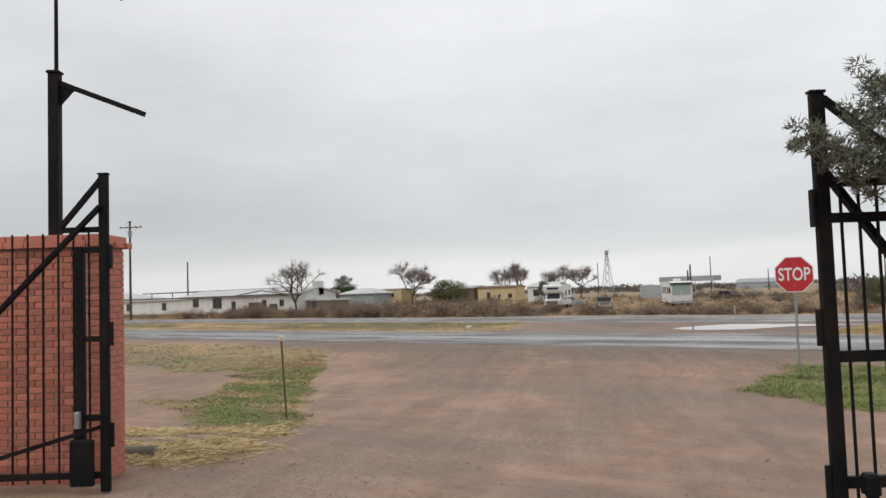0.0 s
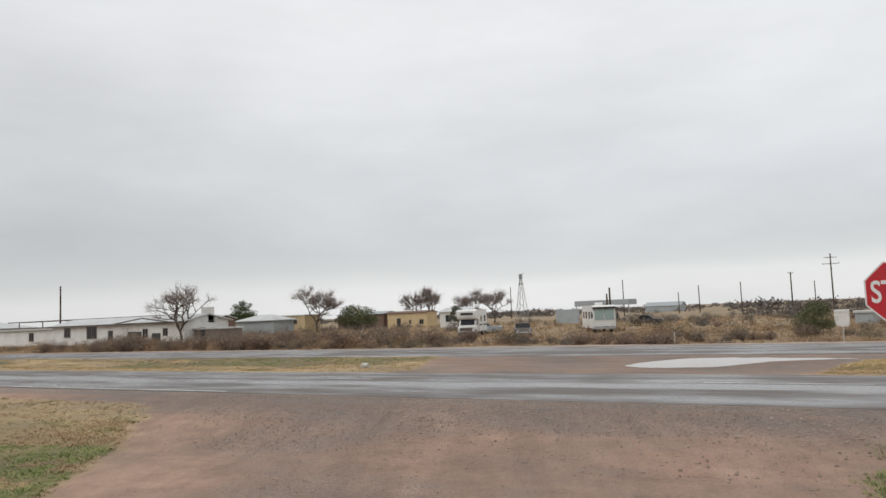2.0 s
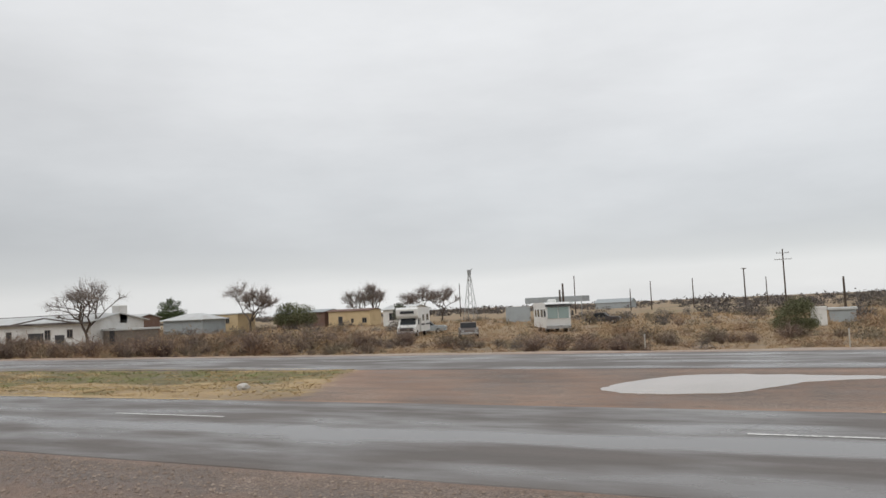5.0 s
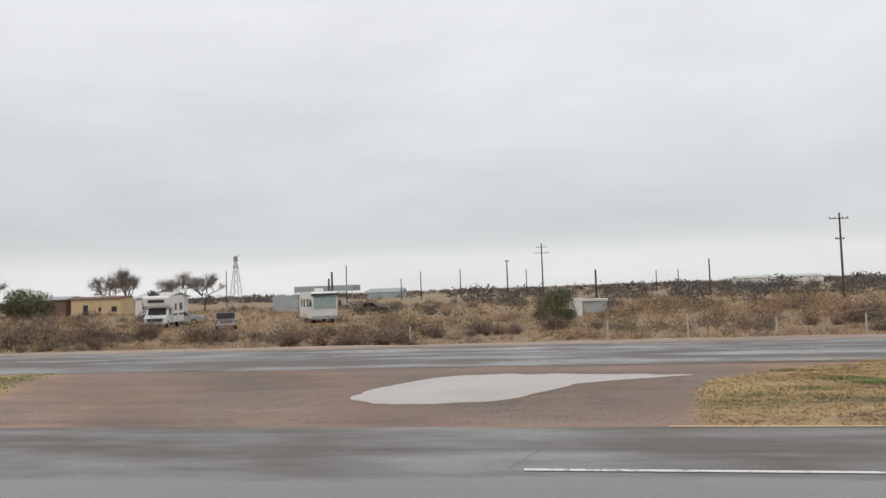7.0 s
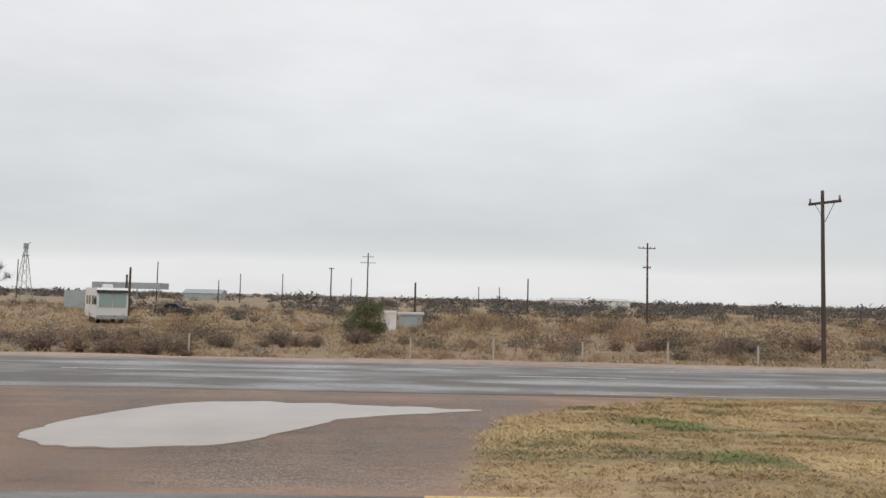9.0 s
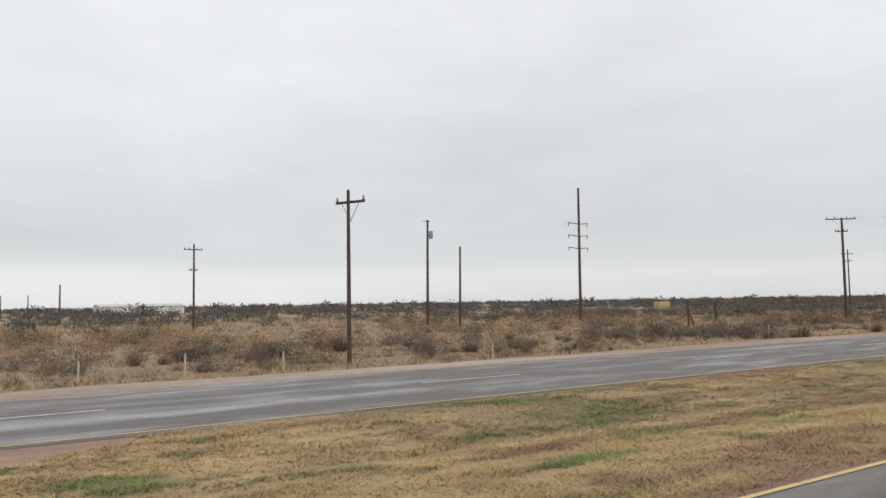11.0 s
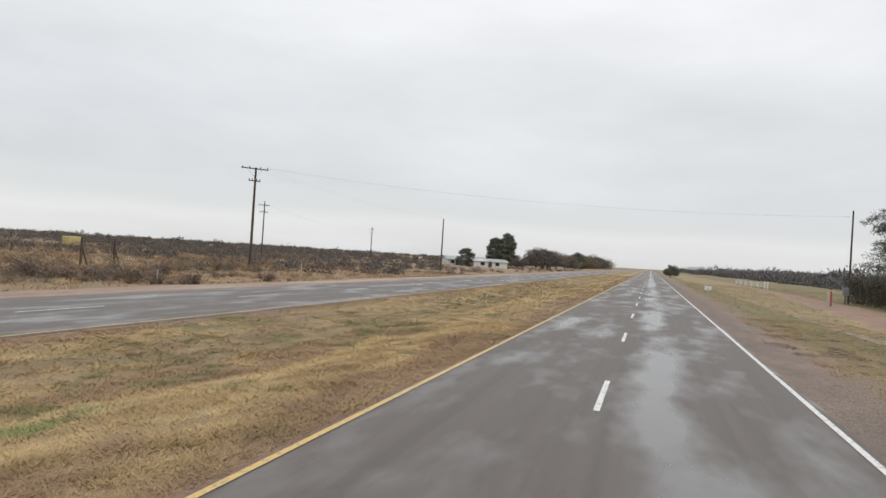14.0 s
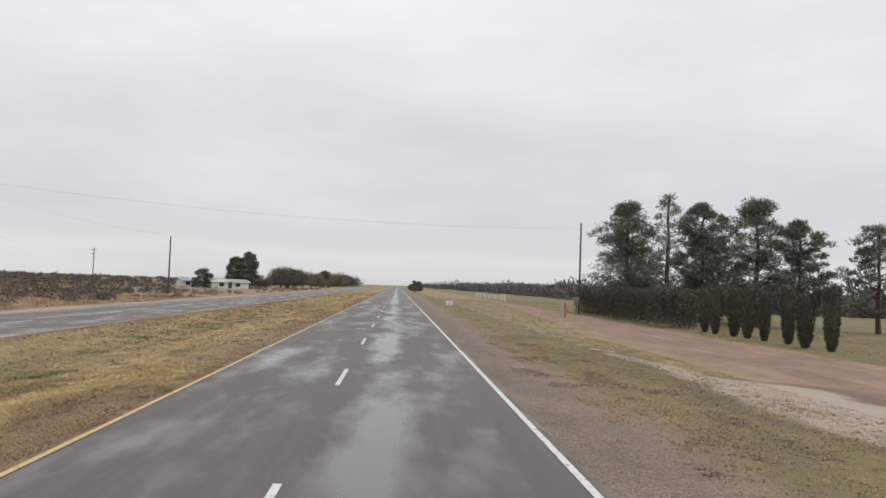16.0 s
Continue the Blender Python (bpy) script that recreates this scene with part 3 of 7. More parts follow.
def cover(x, y):
    """Turf, green and gravel, each 0..1."""
    x, y = np.asarray(x, float), np.asarray(y, float)
    n1, n2 = value_noise(x / 3.1, y / 3.1, 5), value_noise(x / 1.3, y / 1.3, 6)
    turf = np.zeros_like(x)
    green = np.zeros_like(x)
    gravel = np.zeros_like(x)
    # median
    med = step(7.3, 7.5, y) * (1 - step(16.9, 17.1, y))
    nose = np.interp(y, [7.9, 10.8, 13.4, 15.1, 16.5], [-25.4, -25.0, -24.2, -22.3, -20.0])
    tail = np.interp(y, [7.9, 8.6, 12.5, 16.4], [-40.2, -39.6, -41.6, -43.0])
    grassy = np.maximum(step(-0.4, 0.9, x - nose), step(-0.3, 1.4, tail - x))
    turf = np.maximum(turf, med * grassy)
    green = np.maximum(green, med * grassy * step(10.2, 12.0, y) * (1 - step(15.0, 16.0, y)) * (0.25 + 0.35 * n1) * (0.35 + 0.65 * step(-20, -12, x)))
    green = np.maximum(green, med * grassy * step(0.72, 0.86, value_noise(x / 3.5, y / 1.2, 8)) * 0.8)
    green = np.maximum(green, med * step(-0.3, 1.4, tail - x) * step(0.3, 0.6, value_noise(x / 9, y / 1.5, 9)) * step(9.2, 11.0, y) * 1.05)
    spot = np.exp(-(((x + 13.9) / 1.5) ** 2 + ((y - 10.5) / 0.5) ** 2))
    green = np.maximum(green, 1.2 * step(0.25, 0.6, spot))
    # past the far carriageway
    wild = step(29.2, 31.0, y)
    turf = np.maximum(turf, wild * (0.6 + 0.4 * step(0.3, 0.6, value_noise(x / 7, y / 5, 11))))
    green = np.maximum(green, wild * (0.3 + 0.25 * step(0.5, 0.8, n1)))
    # verge on the near side
    side = 1 - np.where(x > -10, step(-1.9, -0.9, y), step(-3.2, -2.4, y))
    wob = 2.6 * (n1 - 0.5) + 1.2 * (n2 - 0.5)
    off_drive = np.maximum(step(-0.4, 2.4, drive_left(y) - x + wob), step(-0.2, 1.8, x - drive_right(y)))
    verge = side * off_drive
    away = drive_left(y) - x
    left = side * step(-0.3, 1.2, away + 0.7 * wob)
    sand = step(3.2, 4.8, away + 1.1 * wob) * (1 - step(-9.6, -8.2, y + 0.9 * wob)) * step(-26, -19, y) + (1 - step(-17.6, -16.2, y + 0.4 * wob))
    strip = step(0.62, 0.8, value_noise(x / 5.0, y / 1.3, 12))
    turf = np.maximum(turf, left * np.clip(1.05 - 1.0 * sand + 0.8 * strip, 0, 1))
    lush = (1 - step(2.6, 4.2, away)) * step(-17.4, -15.8, y) * (1 - step(-8.5, -6.5, y))
    green = np.maximum(green, left * np.clip(0.5 + 0.15 * n2 + 0.75 * lush * step(0.15, 0.5, n2) - 0.25 * step(-7, -4.5, y), 0, 1.2))
    patch = np.exp(-(((x + 20.9) / 2.5) ** 2 + ((y + 6.4) / 3.0) ** 2)) * (0.1 + 0.75 * n2 + 0.9 * value_noise(x / 1.1, y / 0.8, 17) + 0.3 * (n1 - 0.5))
    turf = np.maximum(turf, step(0.2, 0.5, patch))
    green = np.maximum(green, 1.25 * step(0.05, 0.25, patch))
    right = verge * step(-19, -12, x)
    track = np.exp(-((y - np.interp(x, [-20, 10, 30, 60, 120], [-11.5, -11.5, -12.2, -13.5, -16])) / np.interp(x, [-20, 30, 60, 120], [4.2, 3.6, 2.4, 1.0])) ** 4)
    n3 = value_noise(x / 2.2, y / 1.0, 61)
    turf = np.maximum(turf, right * np.clip(1.0 - 1.05 * track + 0.5 * (n3 - 0.5), 0, 1) * np.interp(y, [-3.6, -2.2, -1.2], [1.0, 0.5, 0.3]))
    green = np.maximum(green, right * np.clip(1.0 - track, 0, 1) * (0.65 + 0.35 * n1) * step(-16, -10, x) * np.interp(y, [-30, -16.5, -15.5, -6.5, -5.5, -3.2, -2.2], [0.95, 0.95, 0.6, 0.6, 0.95, 0.9, 0.3]))
    # gravel shoulder and worn apron
    apron = step(-5.2, -3.4, y) * (1 - step(-0.6, 0.2, y)) * (1 - step(-16, -8, x)) * step(-50, -44, x)
    gravel = np.maximum(gravel, apron * (0.35 + 0.35 * n1))
    gravel = np.maximum(gravel, np.where(x > -12, step(-3.4, -2.2, y), step(-2.2, -1.2, y)) * (1 - step(-0.4, 0.1, y)) * 0.95)
    gravel = np.maximum(gravel, (1 - off_drive) * side * np.clip(0.1 + 0.4 * step(0.5, 0.75, n1), 0, 1))
    gravel = np.maximum(gravel, step(7.4, 7.6, y) * (1 - step(7.7, 7.9, y)) * 0.25)
    crossing = step(-44, -41, x) * (1 - step(-24.5, -22, x)) * step(7.3, 7.6, y) * (1 - step(16.6, 17.0, y))
    arc = np.hypot(x + 47, y - 2.0) / 0.95
    gravel = np.maximum(gravel, crossing * np.clip(0.32 + 0.5 * value_noise(arc, (x + y) / 9, 16) + 0.4 * (n1 - 0.5), 0, 1))
    return np.clip(turf, 0, 1), np.clip(green, 0, 1.25), np.clip(gravel, 0, 1)


def moisture(x, y):
    """Damp mud and pale washed sand, each 0..1."""
    cross = step(-43.5, -40.5, x) * (1 - step(-25.0, -22.5, x)) * step(7.2, 7.6, y) * (1 - step(16.6, 17.2, y))
    shore = np.exp(-(((x + 28.8) / 4.9) ** 4 + ((y - 12.4) / 3.3) ** 4))
    arc = np.hypot(x + 47, y - 2.0) / 0.8
    damp = np.maximum(cross * np.clip(0.75 * value_noise(arc, (x + y) / 7, 82) + 0.5 * value_noise(x / 3.0, y / 1.1, 81) - 0.45, 0, 0.6), 0.55 * shore)
    damp = np.maximum(damp, np.interp(y, [-3.4, -1.6, -0.9, 0.1, 0.6], [0.0, 0.2, 0.45, 0.5, 0.0]) * step(-14, -8, x))
    damp = np.maximum(damp, np.interp(y, [6.8, 7.2, 7.8, 8.5], [0.0, 0.45, 0.4, 0.0]) * step(-24, -20, x))
    damp = np.maximum(damp, 0.45 * step(-4.5, -2.5, y) * (1 - step(-0.4, 0.1, y)) * (1 - step(-16, -10, x)) * step(-50, -44, x))
    mid = np.interp(x, [0, 8, 11, 14, 20, 26], [-7.0, -7.4, -7.6, -6.7, -6.3, -6.0])
    half = np.interp(x, [0, 3, 8, 11.5, 14, 20, 24], [0.1, 1.2, 1.8, 1.5, 0.5, 0.3, 0.05])
    off = np.abs(y - mid + 0.5 * (value_noise(x / 1.3, y / 1.3, 83) - 0.5))
    pale = (1 - step(0.75, 1.15, off / half)) * step(0.5, 3, x)
    pale = np.maximum(pale, 0.62 * step(25.1, 25.7, y) * (1 - step(28.6, 30.4, y)) * (0.45 + 0.85 * value_noise(x / 7.0, y / 1.1, 87)))
    damp = np.maximum(damp, 0.8 * (1 - step(1.1, 2.2, off / np.maximum(half, 0.4))) * (1 - pale) * step(0, 4, x) * (1 - step(22, 28, x)))
    brown = np.interp(y, [-6.5, -5.0, -3.2, -2.0, 0, 7.6, 8.2, 9.2, 9.6, 10.3, 11, 15.4, 16.2, 17, 28, 30], [0.25, 0.35, 0.65, 0.95, 0.9, 0.9, 0.9, 0.6, 0.0, 0.0, 0.25, 0.3, 0.85, 0.85, 0.85, 0.6])
    brown = brown * np.where(y < 0, step(-16, -10, x), np.where(y < 17, 0.25 + 0.75 * step(-19, -11, x), 1.0)) + 0.3 * (value_noise(x / 4.0, y / 0.8, 85) - 0.5)
    return np.clip(damp, 0, 1), np.clip(pale, 0, 1), np.clip(brown, 0, 1)


def spaced(dense_lo, dense_hi, pitch, far, grow=1.16):
    mid = list(np.arange(dense_lo, dense_hi + pitch / 2, pitch))
    out, s, p = [], pitch, mid[-1]
    while p < far:
        s *= grow
        p += s
        out.append(p)
    low, s, p = [], pitch, mid[0]
    while p > -far:
        s *= grow
        p -= s
        low.append(p)
    return np.array(low[::-1] + mid + out)


gx, gy = spaced(-70, 80, 0.62, 3800), spaced(-30, 36, 0.42, 3800)
XX, YY = np.meshgrid(gx, gy)
ZZ = height(XX, YY)
nx, ny = len(gx), len(gy)
idx = np.arange(nx * ny).reshape(ny, nx)
quads = np.stack([idx[:-1, :-1], idx[:-1, 1:], idx[1:, 1:], idx[1:, :-1]], -1).reshape(-1, 4)
ground_mesh = soup("ground", np.stack([XX, YY, ZZ], -1).reshape(-1, 3), quads, M_GROUND)
turf, green, gravel = cover(XX.ravel(), YY.ravel())
layer = ground_mesh.color_attributes.new("cover", "FLOAT_COLOR", "POINT")
layer.data.foreach_set("color", np.stack([turf, green, gravel, np.ones_like(turf)], -1).astype(np.float32).ravel())
damp, pale, brown = moisture(XX.ravel(), YY.ravel())
layer = ground_mesh.color_attributes.new("moisture", "FLOAT_COLOR", "POINT")
layer.data.foreach_set("color", np.stack([damp, pale, brown, np.ones_like(damp)], -1).astype(np.float32).ravel())
ground_mesh.polygons.foreach_set("use_smooth", [True] * len(ground_mesh.polygons))
tagged(new("ground", ground_mesh), "damp brown earth with dry grass and gravel", "ground", kind="structure")


def carriageway(name, lo, hi, seed, label):
    """A slab of asphalt with ragged, slightly crumbled edges."""
    xs = spaced(-75, 110, 0.5, 3700, 1.2)
    n = len(xs)
    j = lambda k: 0.06 * (value_noise(xs / 1.1, np.full(n, float(k)), seed) - 0.5) + 0.09 * (value_noise(xs / 6.0, np.full(n, 3.0 + k), seed) - 0.5)
    a, b = lo + j(0), hi + j(5)
    rows = [(a - 0.10, -0.16), (a, -0.012), (a + 0.12, 0.0)]
    rows += [(a + (b - a) * f, 0.05 * math.sin(math.pi * f)) for f in (0.15, 0.3, 0.5, 0.7, 0.85)]
    rows += [(b - 0.12, 0.0), (b, -0.012), (b + 0.10, -0.16)]
    v = np.concatenate([np.stack([xs, y, np.full(n, z)], -1) for y, z in rows])
    i = np.arange(n * len(rows)).reshape(len(rows), n)
    q = np.stack([i[:-1, :-1], i[:-1, 1:], i[1:, 1:], i[1:, :-1]], -1).reshape(-1, 4)
    me = soup(name, v, q, M_ASPHALT)
    strip = np.arange(len(q)) // (n - 1)
    me.polygons.foreach_set("use_smooth", ((strip > 1) & (strip < len(rows) - 3)).tolist())
    return tagged(new(name, me), label, "road", kind="structure")


road_near = carriageway("road_near", NEAR_LO, NEAR_HI, 21, "wet grey asphalt carriageway with painted lines")
road_far = carriageway("road_far", FAR_LO, FAR_HI, 22, "wet grey asphalt far carriageway beyond the median")


def crown(y, lo, hi):
    return 0.05 * math.sin(math.pi * min(1, max(0, (y - lo) / (hi - lo)))) + 0.006


def road_line(parent, name, x0, x1, y, wide, mat, lo, hi):
    n = max(1, int((min(x1, 120) - max(x0, -120)) / 3)) if x1 > -120 and x0 < 120 else 1
    cuts = sorted({x0, x1, *[c for c in np.linspace(max(x0, -120), min(x1, 120), n + 1) if x0 <= c <= x1]})
    me = Mesh()
    for a, b in zip(cuts[:-1], cuts[1:]):
        me.face([(a, y - wide / 2, crown(y - wide / 2, lo, hi)), (b, y - wide / 2, crown(y - wide / 2, lo, hi)),
                 (b, y + wide / 2, crown(y + wide / 2, lo, hi)), (a, y + wide / 2, crown(y + wide / 2, lo, hi))])
    return part(name, me, mat, parent)


NR, FR = (NEAR_LO, NEAR_HI), (FAR_LO, FAR_HI)
road_line(road_near, "edge_line", -900, -41.9, 0.0, 0.12, M_WHITE_LINE, *NR)
road_line(road_near, "edge_line", -12.5, 2500, 0.0, 0.12, M_WHITE_LINE, *NR)
road_line(road_near, "median_line", -900, -42.0, 7.2, 0.12, M_YELLOW_LINE, *NR)
road_line(road_near, "median_line", -25.75, 2500, 7.2, 0.105, M_YELLOW_LINE, *NR)
for a, b in [(-27.8, -23.7), (-42.6, -39.05)] + [(-3.55 + 12.56 * k, 12.56 * k) for k in range(-1, 26)] + [(-42.6 - 12.56 * k, -39.05 - 12.56 * k) for k in range(1, 9)]:
    road_line(road_near, "lane_dash", a, b, float(np.interp(a, [-30, -16], [4.08, 3.84])), 0.11, M_WHITE_LINE, *NR)
road_line(road_far, "median_line", -900, -46.5, 17.2, 0.085, M_YELLOW_LINE, *FR)
road_line(road_far, "median_line", -22.4, 2500, 17.2, 0.085, M_YELLOW_LINE, *FR)
for k in range(-9, 20):
    road_line(road_far, "lane_dash", -23.4 + 12.56 * k, -19.6 + 12.56 * k, 20.8, 0.11, M_WHITE_LINE, *FR)


def puddle(name, outline, z, label, mat=None, category="puddle"):
    """A pool with a soft, wandering shore through the given outline."""
    pts = []
    n = len(outline)
    for i in range(n):
        p0, p1, p2, p3 = (Vector(outline[(i + k) % n]) for k in (-1, 0, 1, 2))
        for s in range(16):
            t = s / 16
            q = 0.5 * (2 * p1 + (p2 - p0) * t + (2 * p0 - 5 * p1 + 4 * p2 - p3) * t * t + (3 * p1 - p0 - 3 * p2 + p3) * t ** 3)
            w = noise.noise(Vector((q.x * 1.1, q.y * 1.1, 0))) * 0.28 + noise.noise(Vector((q.x * 4.1, q.y * 4.1, 3))) * 0.09
            pts.append((q.x + w, q.y + w, z))
    me = Mesh()
    me.face(pts)
    i0 = len(me.v)
    me.v += [(x, y, z - 0.03) for x, y, _ in pts]
    m = len(pts)
    for k in range(m):
        me.f.append((k, i0 + k, i0 + (k + 1) % m, (k + 1) % m))
        me.m.append(0)
    return tagged(part(name, me, mat or M_WATER), label, category, kind="structure")


puddle("puddle", [(-32.2, 11.1), (-31.2, 10.0), (-29.9, 9.9), (-28.8, 10.25), (-28.0, 11.4), (-27.2, 12.9), (-25.9, 13.6), (-24.5, 14.2), (-25.6, 14.55), (-27.6, 14.8), (-30.0, 14.9), (-31.3, 13.8)],
       -0.012, "wide shallow brown rain puddle on the dirt crossover")



def crack(parent, x0, x1, y, slope, wander, seed, wide=0.02):
    """A tar-dark seam that wanders over the asphalt."""
    dx = 0.35 if abs(slope) < 1 else 0.06
    xs = np.arange(x0, x1, dx)
    n = len(xs)
    ys = y + slope * (xs - x0) + wander * (value_noise(xs * max(1, abs(slope)) / 4.0, np.full(n, seed * 1.7), seed) - 0.5) + 0.1 * (value_noise(xs * max(1, abs(slope)) / 0.7, np.full(n, seed * 3.1), seed) - 0.5)
    ys = np.clip(ys, NEAR_LO + 0.15, NEAR_HI - 0.15)
    ws = wide * (0.3 + 1.2 * value_noise(xs * max(1, abs(slope)) / 1.3, np.full(n, seed * 5.3), seed))
    side = np.array([-slope, 1.0]) / math.hypot(1, slope) / 2
    me = Mesh()
    for k in range(n - 1):
        a, b = ys[k], ys[k + 1]
        za, zb = crown(a, NEAR_LO, NEAR_HI) - 0.002, crown(b, NEAR_LO, NEAR_HI) - 0.002
        u, w = side * ws[k], side * ws[k + 1]
        me.face([(xs[k] - u[0], a - u[1], za), (xs[k + 1] - w[0], b - w[1], zb), (xs[k + 1] + w[0], b + w[1], zb), (xs[k] + u[0], a + u[1], za)])
    return part("tar_seam", me, M_SEAM, parent)


for k, (x0, x1, y, slope, wander) in enumerate(((-44, -18, 5.4, 0.0, 0.5), (-36, -15, 1.9, 0.0, 0.6), (-48, -26, 6.3, 0.0, 0.4), (-28.0, -27.5, 4.2, 3.2, 0.6),
                                                (-37.5, -35.0, 1.0, 2.4, 0.5), (-23.0, -18.5, 4.6, -0.4, 0.4))):
    crack(road_near, x0, x1, y, slope, wander * 1.5, 500 + k, 0.008)


def scatter(n, x0, x1, y0, y1, seed):
    rs = np.random.RandomState(seed)
    return x0 + (x1 - x0) * rs.rand(n), y0 + (y1 - y0) * rs.rand(n), rs


def pebbles(name, n, box, size, label, seed, want=0.35):
    """Loose stones, eight faces each."""
    x, y, rs = scatter(n, *box, seed)
    _, _, g = cover(x, y)
    ok = g > want * rs.rand(n)
    x, y = x[ok], y[ok]
    k = len(x)
    z = height(x, y)
    s = size * (0.35 + rs.rand(k) ** 3 * 1.6)
    dirs = np.array([(1, 0, 0), (0, 1, 0), (-1, 0, 0), (0, -1, 0), (0, 0, 0.7), (0, 0, -0.7)], float)
    jit = 0.75 + 0.5 * rs.rand(k, 6, 1)
    a = rs.rand(k) * 6.28
    rot = np.stack([np.stack([np.cos(a), -np.sin(a), 0 * a], -1), np.stack([np.sin(a), np.cos(a), 0 * a], -1), np.stack([0 * a, 0 * a, 1 + 0 * a], -1)], 1)
    v = np.einsum("kij,pj->kpi", rot, dirs) * jit * s[:, None, None] + np.stack([x, y, z + s * 0.25], -1)[:, None]
    f = np.array([(0, 1, 4), (1, 2, 4), (2, 3, 4), (3, 0, 4)])
    F = (np.arange(k)[:, None, None] * 6 + f[None]).reshape(-1, 3)
    return tagged(new(name, soup(name, v.reshape(-1, 3), F, M_PEBBLE)), label, "gravel", kind="stuff")


pebbles("gravel", 24000, (-42, -14, -7.0, -0.3), 0.019, "loose grey-brown gravel on the driveway apron", 601)
pebbles("gravel", 9000, (-34, -19, -21, -7.0), 0.014, "loose grey-brown gravel on the dirt driveway", 602)
pebbles("gravel", 7000, (-12, 20, -2.4, -0.3), 0.012, "loose brown gravel on the road shoulder", 603)

# ---- grass ----


def tufts(name, x, y, mats, pick, blades, tall, wide, lean, label, seed, category="grass", low=0.0):
    """Clumps of tapered, matted blades at x, y. tall: a height for each."""
    rs = np.random.RandomState(seed)
    n = len(x)
    z = height(x, y)
    k = n * blades
    bx, by = np.repeat(x, blades), np.repeat(y, blades)
    bz, bt = np.repeat(z, blades), np.repeat(tall, blades)
    a = rs.rand(k) * 2 * np.pi
    r = bt * (0.2 + 0.5 * rs.rand(k)) * lean
    h = bt * (0.45 + 0.6 * rs.rand(k)) * max(0.45, 1 - 0.2 * lean)
    ox, oy = rs.randn(k) * bt * 0.5, rs.randn(k) * bt * 0.5
    w = wide * (0.6 + 0.8 * rs.rand(k))
    tilt = rs.randn(k) * 0.7
    px, py = -np.sin(a + tilt) * w / 2, np.cos(a + tilt) * w / 2
    X, Y = bx + ox, by + oy
    v = np.empty((k, 3, 3), np.float32)
    v[:, 0] = np.stack([X - px, Y - py, bz - 0.01], -1)
    v[:, 1] = np.stack([X + px, Y + py, bz - 0.01], -1)
    v[:, 2] = np.stack([X + np.cos(a) * r, Y + np.sin(a) * r, bz + h], -1)
    f = np.arange(k * 3).reshape(-1, 3)
    me = soup(name, v.reshape(-1, 3), f, mats, np.repeat(pick, blades))
    return tagged(new(name, me), label, category, kind="stuff")


GRASS_MATS = [M_DRYGRASS, M_BROWNGRASS, M_GREENGRASS, M_OLIVEGRASS]


def grass_choice(x, y, rs):
    """Which kind of grass stands at x, y: 0 straw, 1 brown, 2 green, 3 olive."""
    t, g, _ = cover(x, y)
    n = len(x)
    clump = 0.6 * value_noise(x / 1.1, y / 0.5, 35) + 0.4 * value_noise(x / 0.45, y / 0.25, 36) + 0.12 * (rs.rand(n) - 0.5)
    streak = 0.6 * value_noise(x / 9.0, y / 0.8, 31) + 0.4 * value_noise(x / 2.6, y / 0.9, 37)
    # how much straw: a pale strip along the road, brown at both edges of the median
    straw = np.interp(y, [-30, -8, -6, -3, 7.6, 8.3, 8.9, 9.5, 10.3, 11.2, 14.8, 15.6, 16.4], [0.15, 0.15, 0.2, 0.05, 0.3, 0.35, 0.5, 0.95, 0.85, 0.5, 0.5, 0.4, 0.35])
    straw = np.where(y > 0, np.maximum(straw, 0.85 * (1 - step(-19, -12, x))), straw)
    v = 0.74 * streak + 0.26 * clump
    pick = np.where(v > 0.68 - 0.42 * straw, 0, 1)
    green = np.clip(g, 0, 1.25)
    other = 0.65 * value_noise(x / 1.4, y / 0.6, 38) + 0.35 * value_noise(x / 0.5, y / 0.3, 39) + 0.1 * (rs.rand(n) - 0.5)
    pick = np.where(other < 0.24 + 0.36 * green, 3, pick)
    pick = np.where(other < np.where(y < 0, np.where(x < -15, 0.74, 0.45), 0.6) * green - 0.12, 2, pick)
    return pick, t


def lawn(name, n, box, tall, wide, blades, lean, label, seed, keep=0.4):
    x, y, rs = scatter(n, *box, seed)
    pick, t = grass_choice(x, y, rs)
    ok = t > keep + 0.3 * rs.rand(n)
    x, y, pick = x[ok], y[ok], pick[ok]
    h = tall * (0.7 + 0.6 * rs.rand(len(x))) * (0.5 + 1.0 * value_noise(x / 0.8, y / 0.55, 33) ** 1.3)
    return tufts(name, x, y, GRASS_MATS, pick, blades, h, wide, lean, label, seed)


lawn("median_grass", 19000, (-26, 20, 7.38, 17.05), 0.13, 0.019, 9, 2.8, "dry tan and olive grass on the median", 41)
lawn("median_grass", 22000, (-17, 13, 7.5, 12.6), 0.14, 0.012, 11, 2.4, "fine matted tan grass along the median edge", 51)
lawn("median_grass", 6500, (-26.5, -15, 7.5, 16.9), 0.1, 0.018, 10, 2.2, "upright straw-coloured grass at the end of the median", 52, 0.3)
lawn("median_grass", 12000, (20, 80, 7.38, 17.05), 0.13, 0.042, 7, 2.4, "dry tan grass on the distant median", 42)
lawn("median_grass", 8000, (-25, 2, 11, 17.0), 0.12, 0.016, 9, 2.4, "olive and tan grass along the far side of the median", 53, 0.2)
lawn("median_grass", 5000, (80, 220, 7.4, 17.05), 0.15, 0.07, 6, 2.0, "dry tan grass far along the median", 48)
lawn("median_grass", 9500, (-110, -38, 7.9, 16.9), 0.11, 0.03, 8, 2.2, "yellow and green grass on the median", 43)
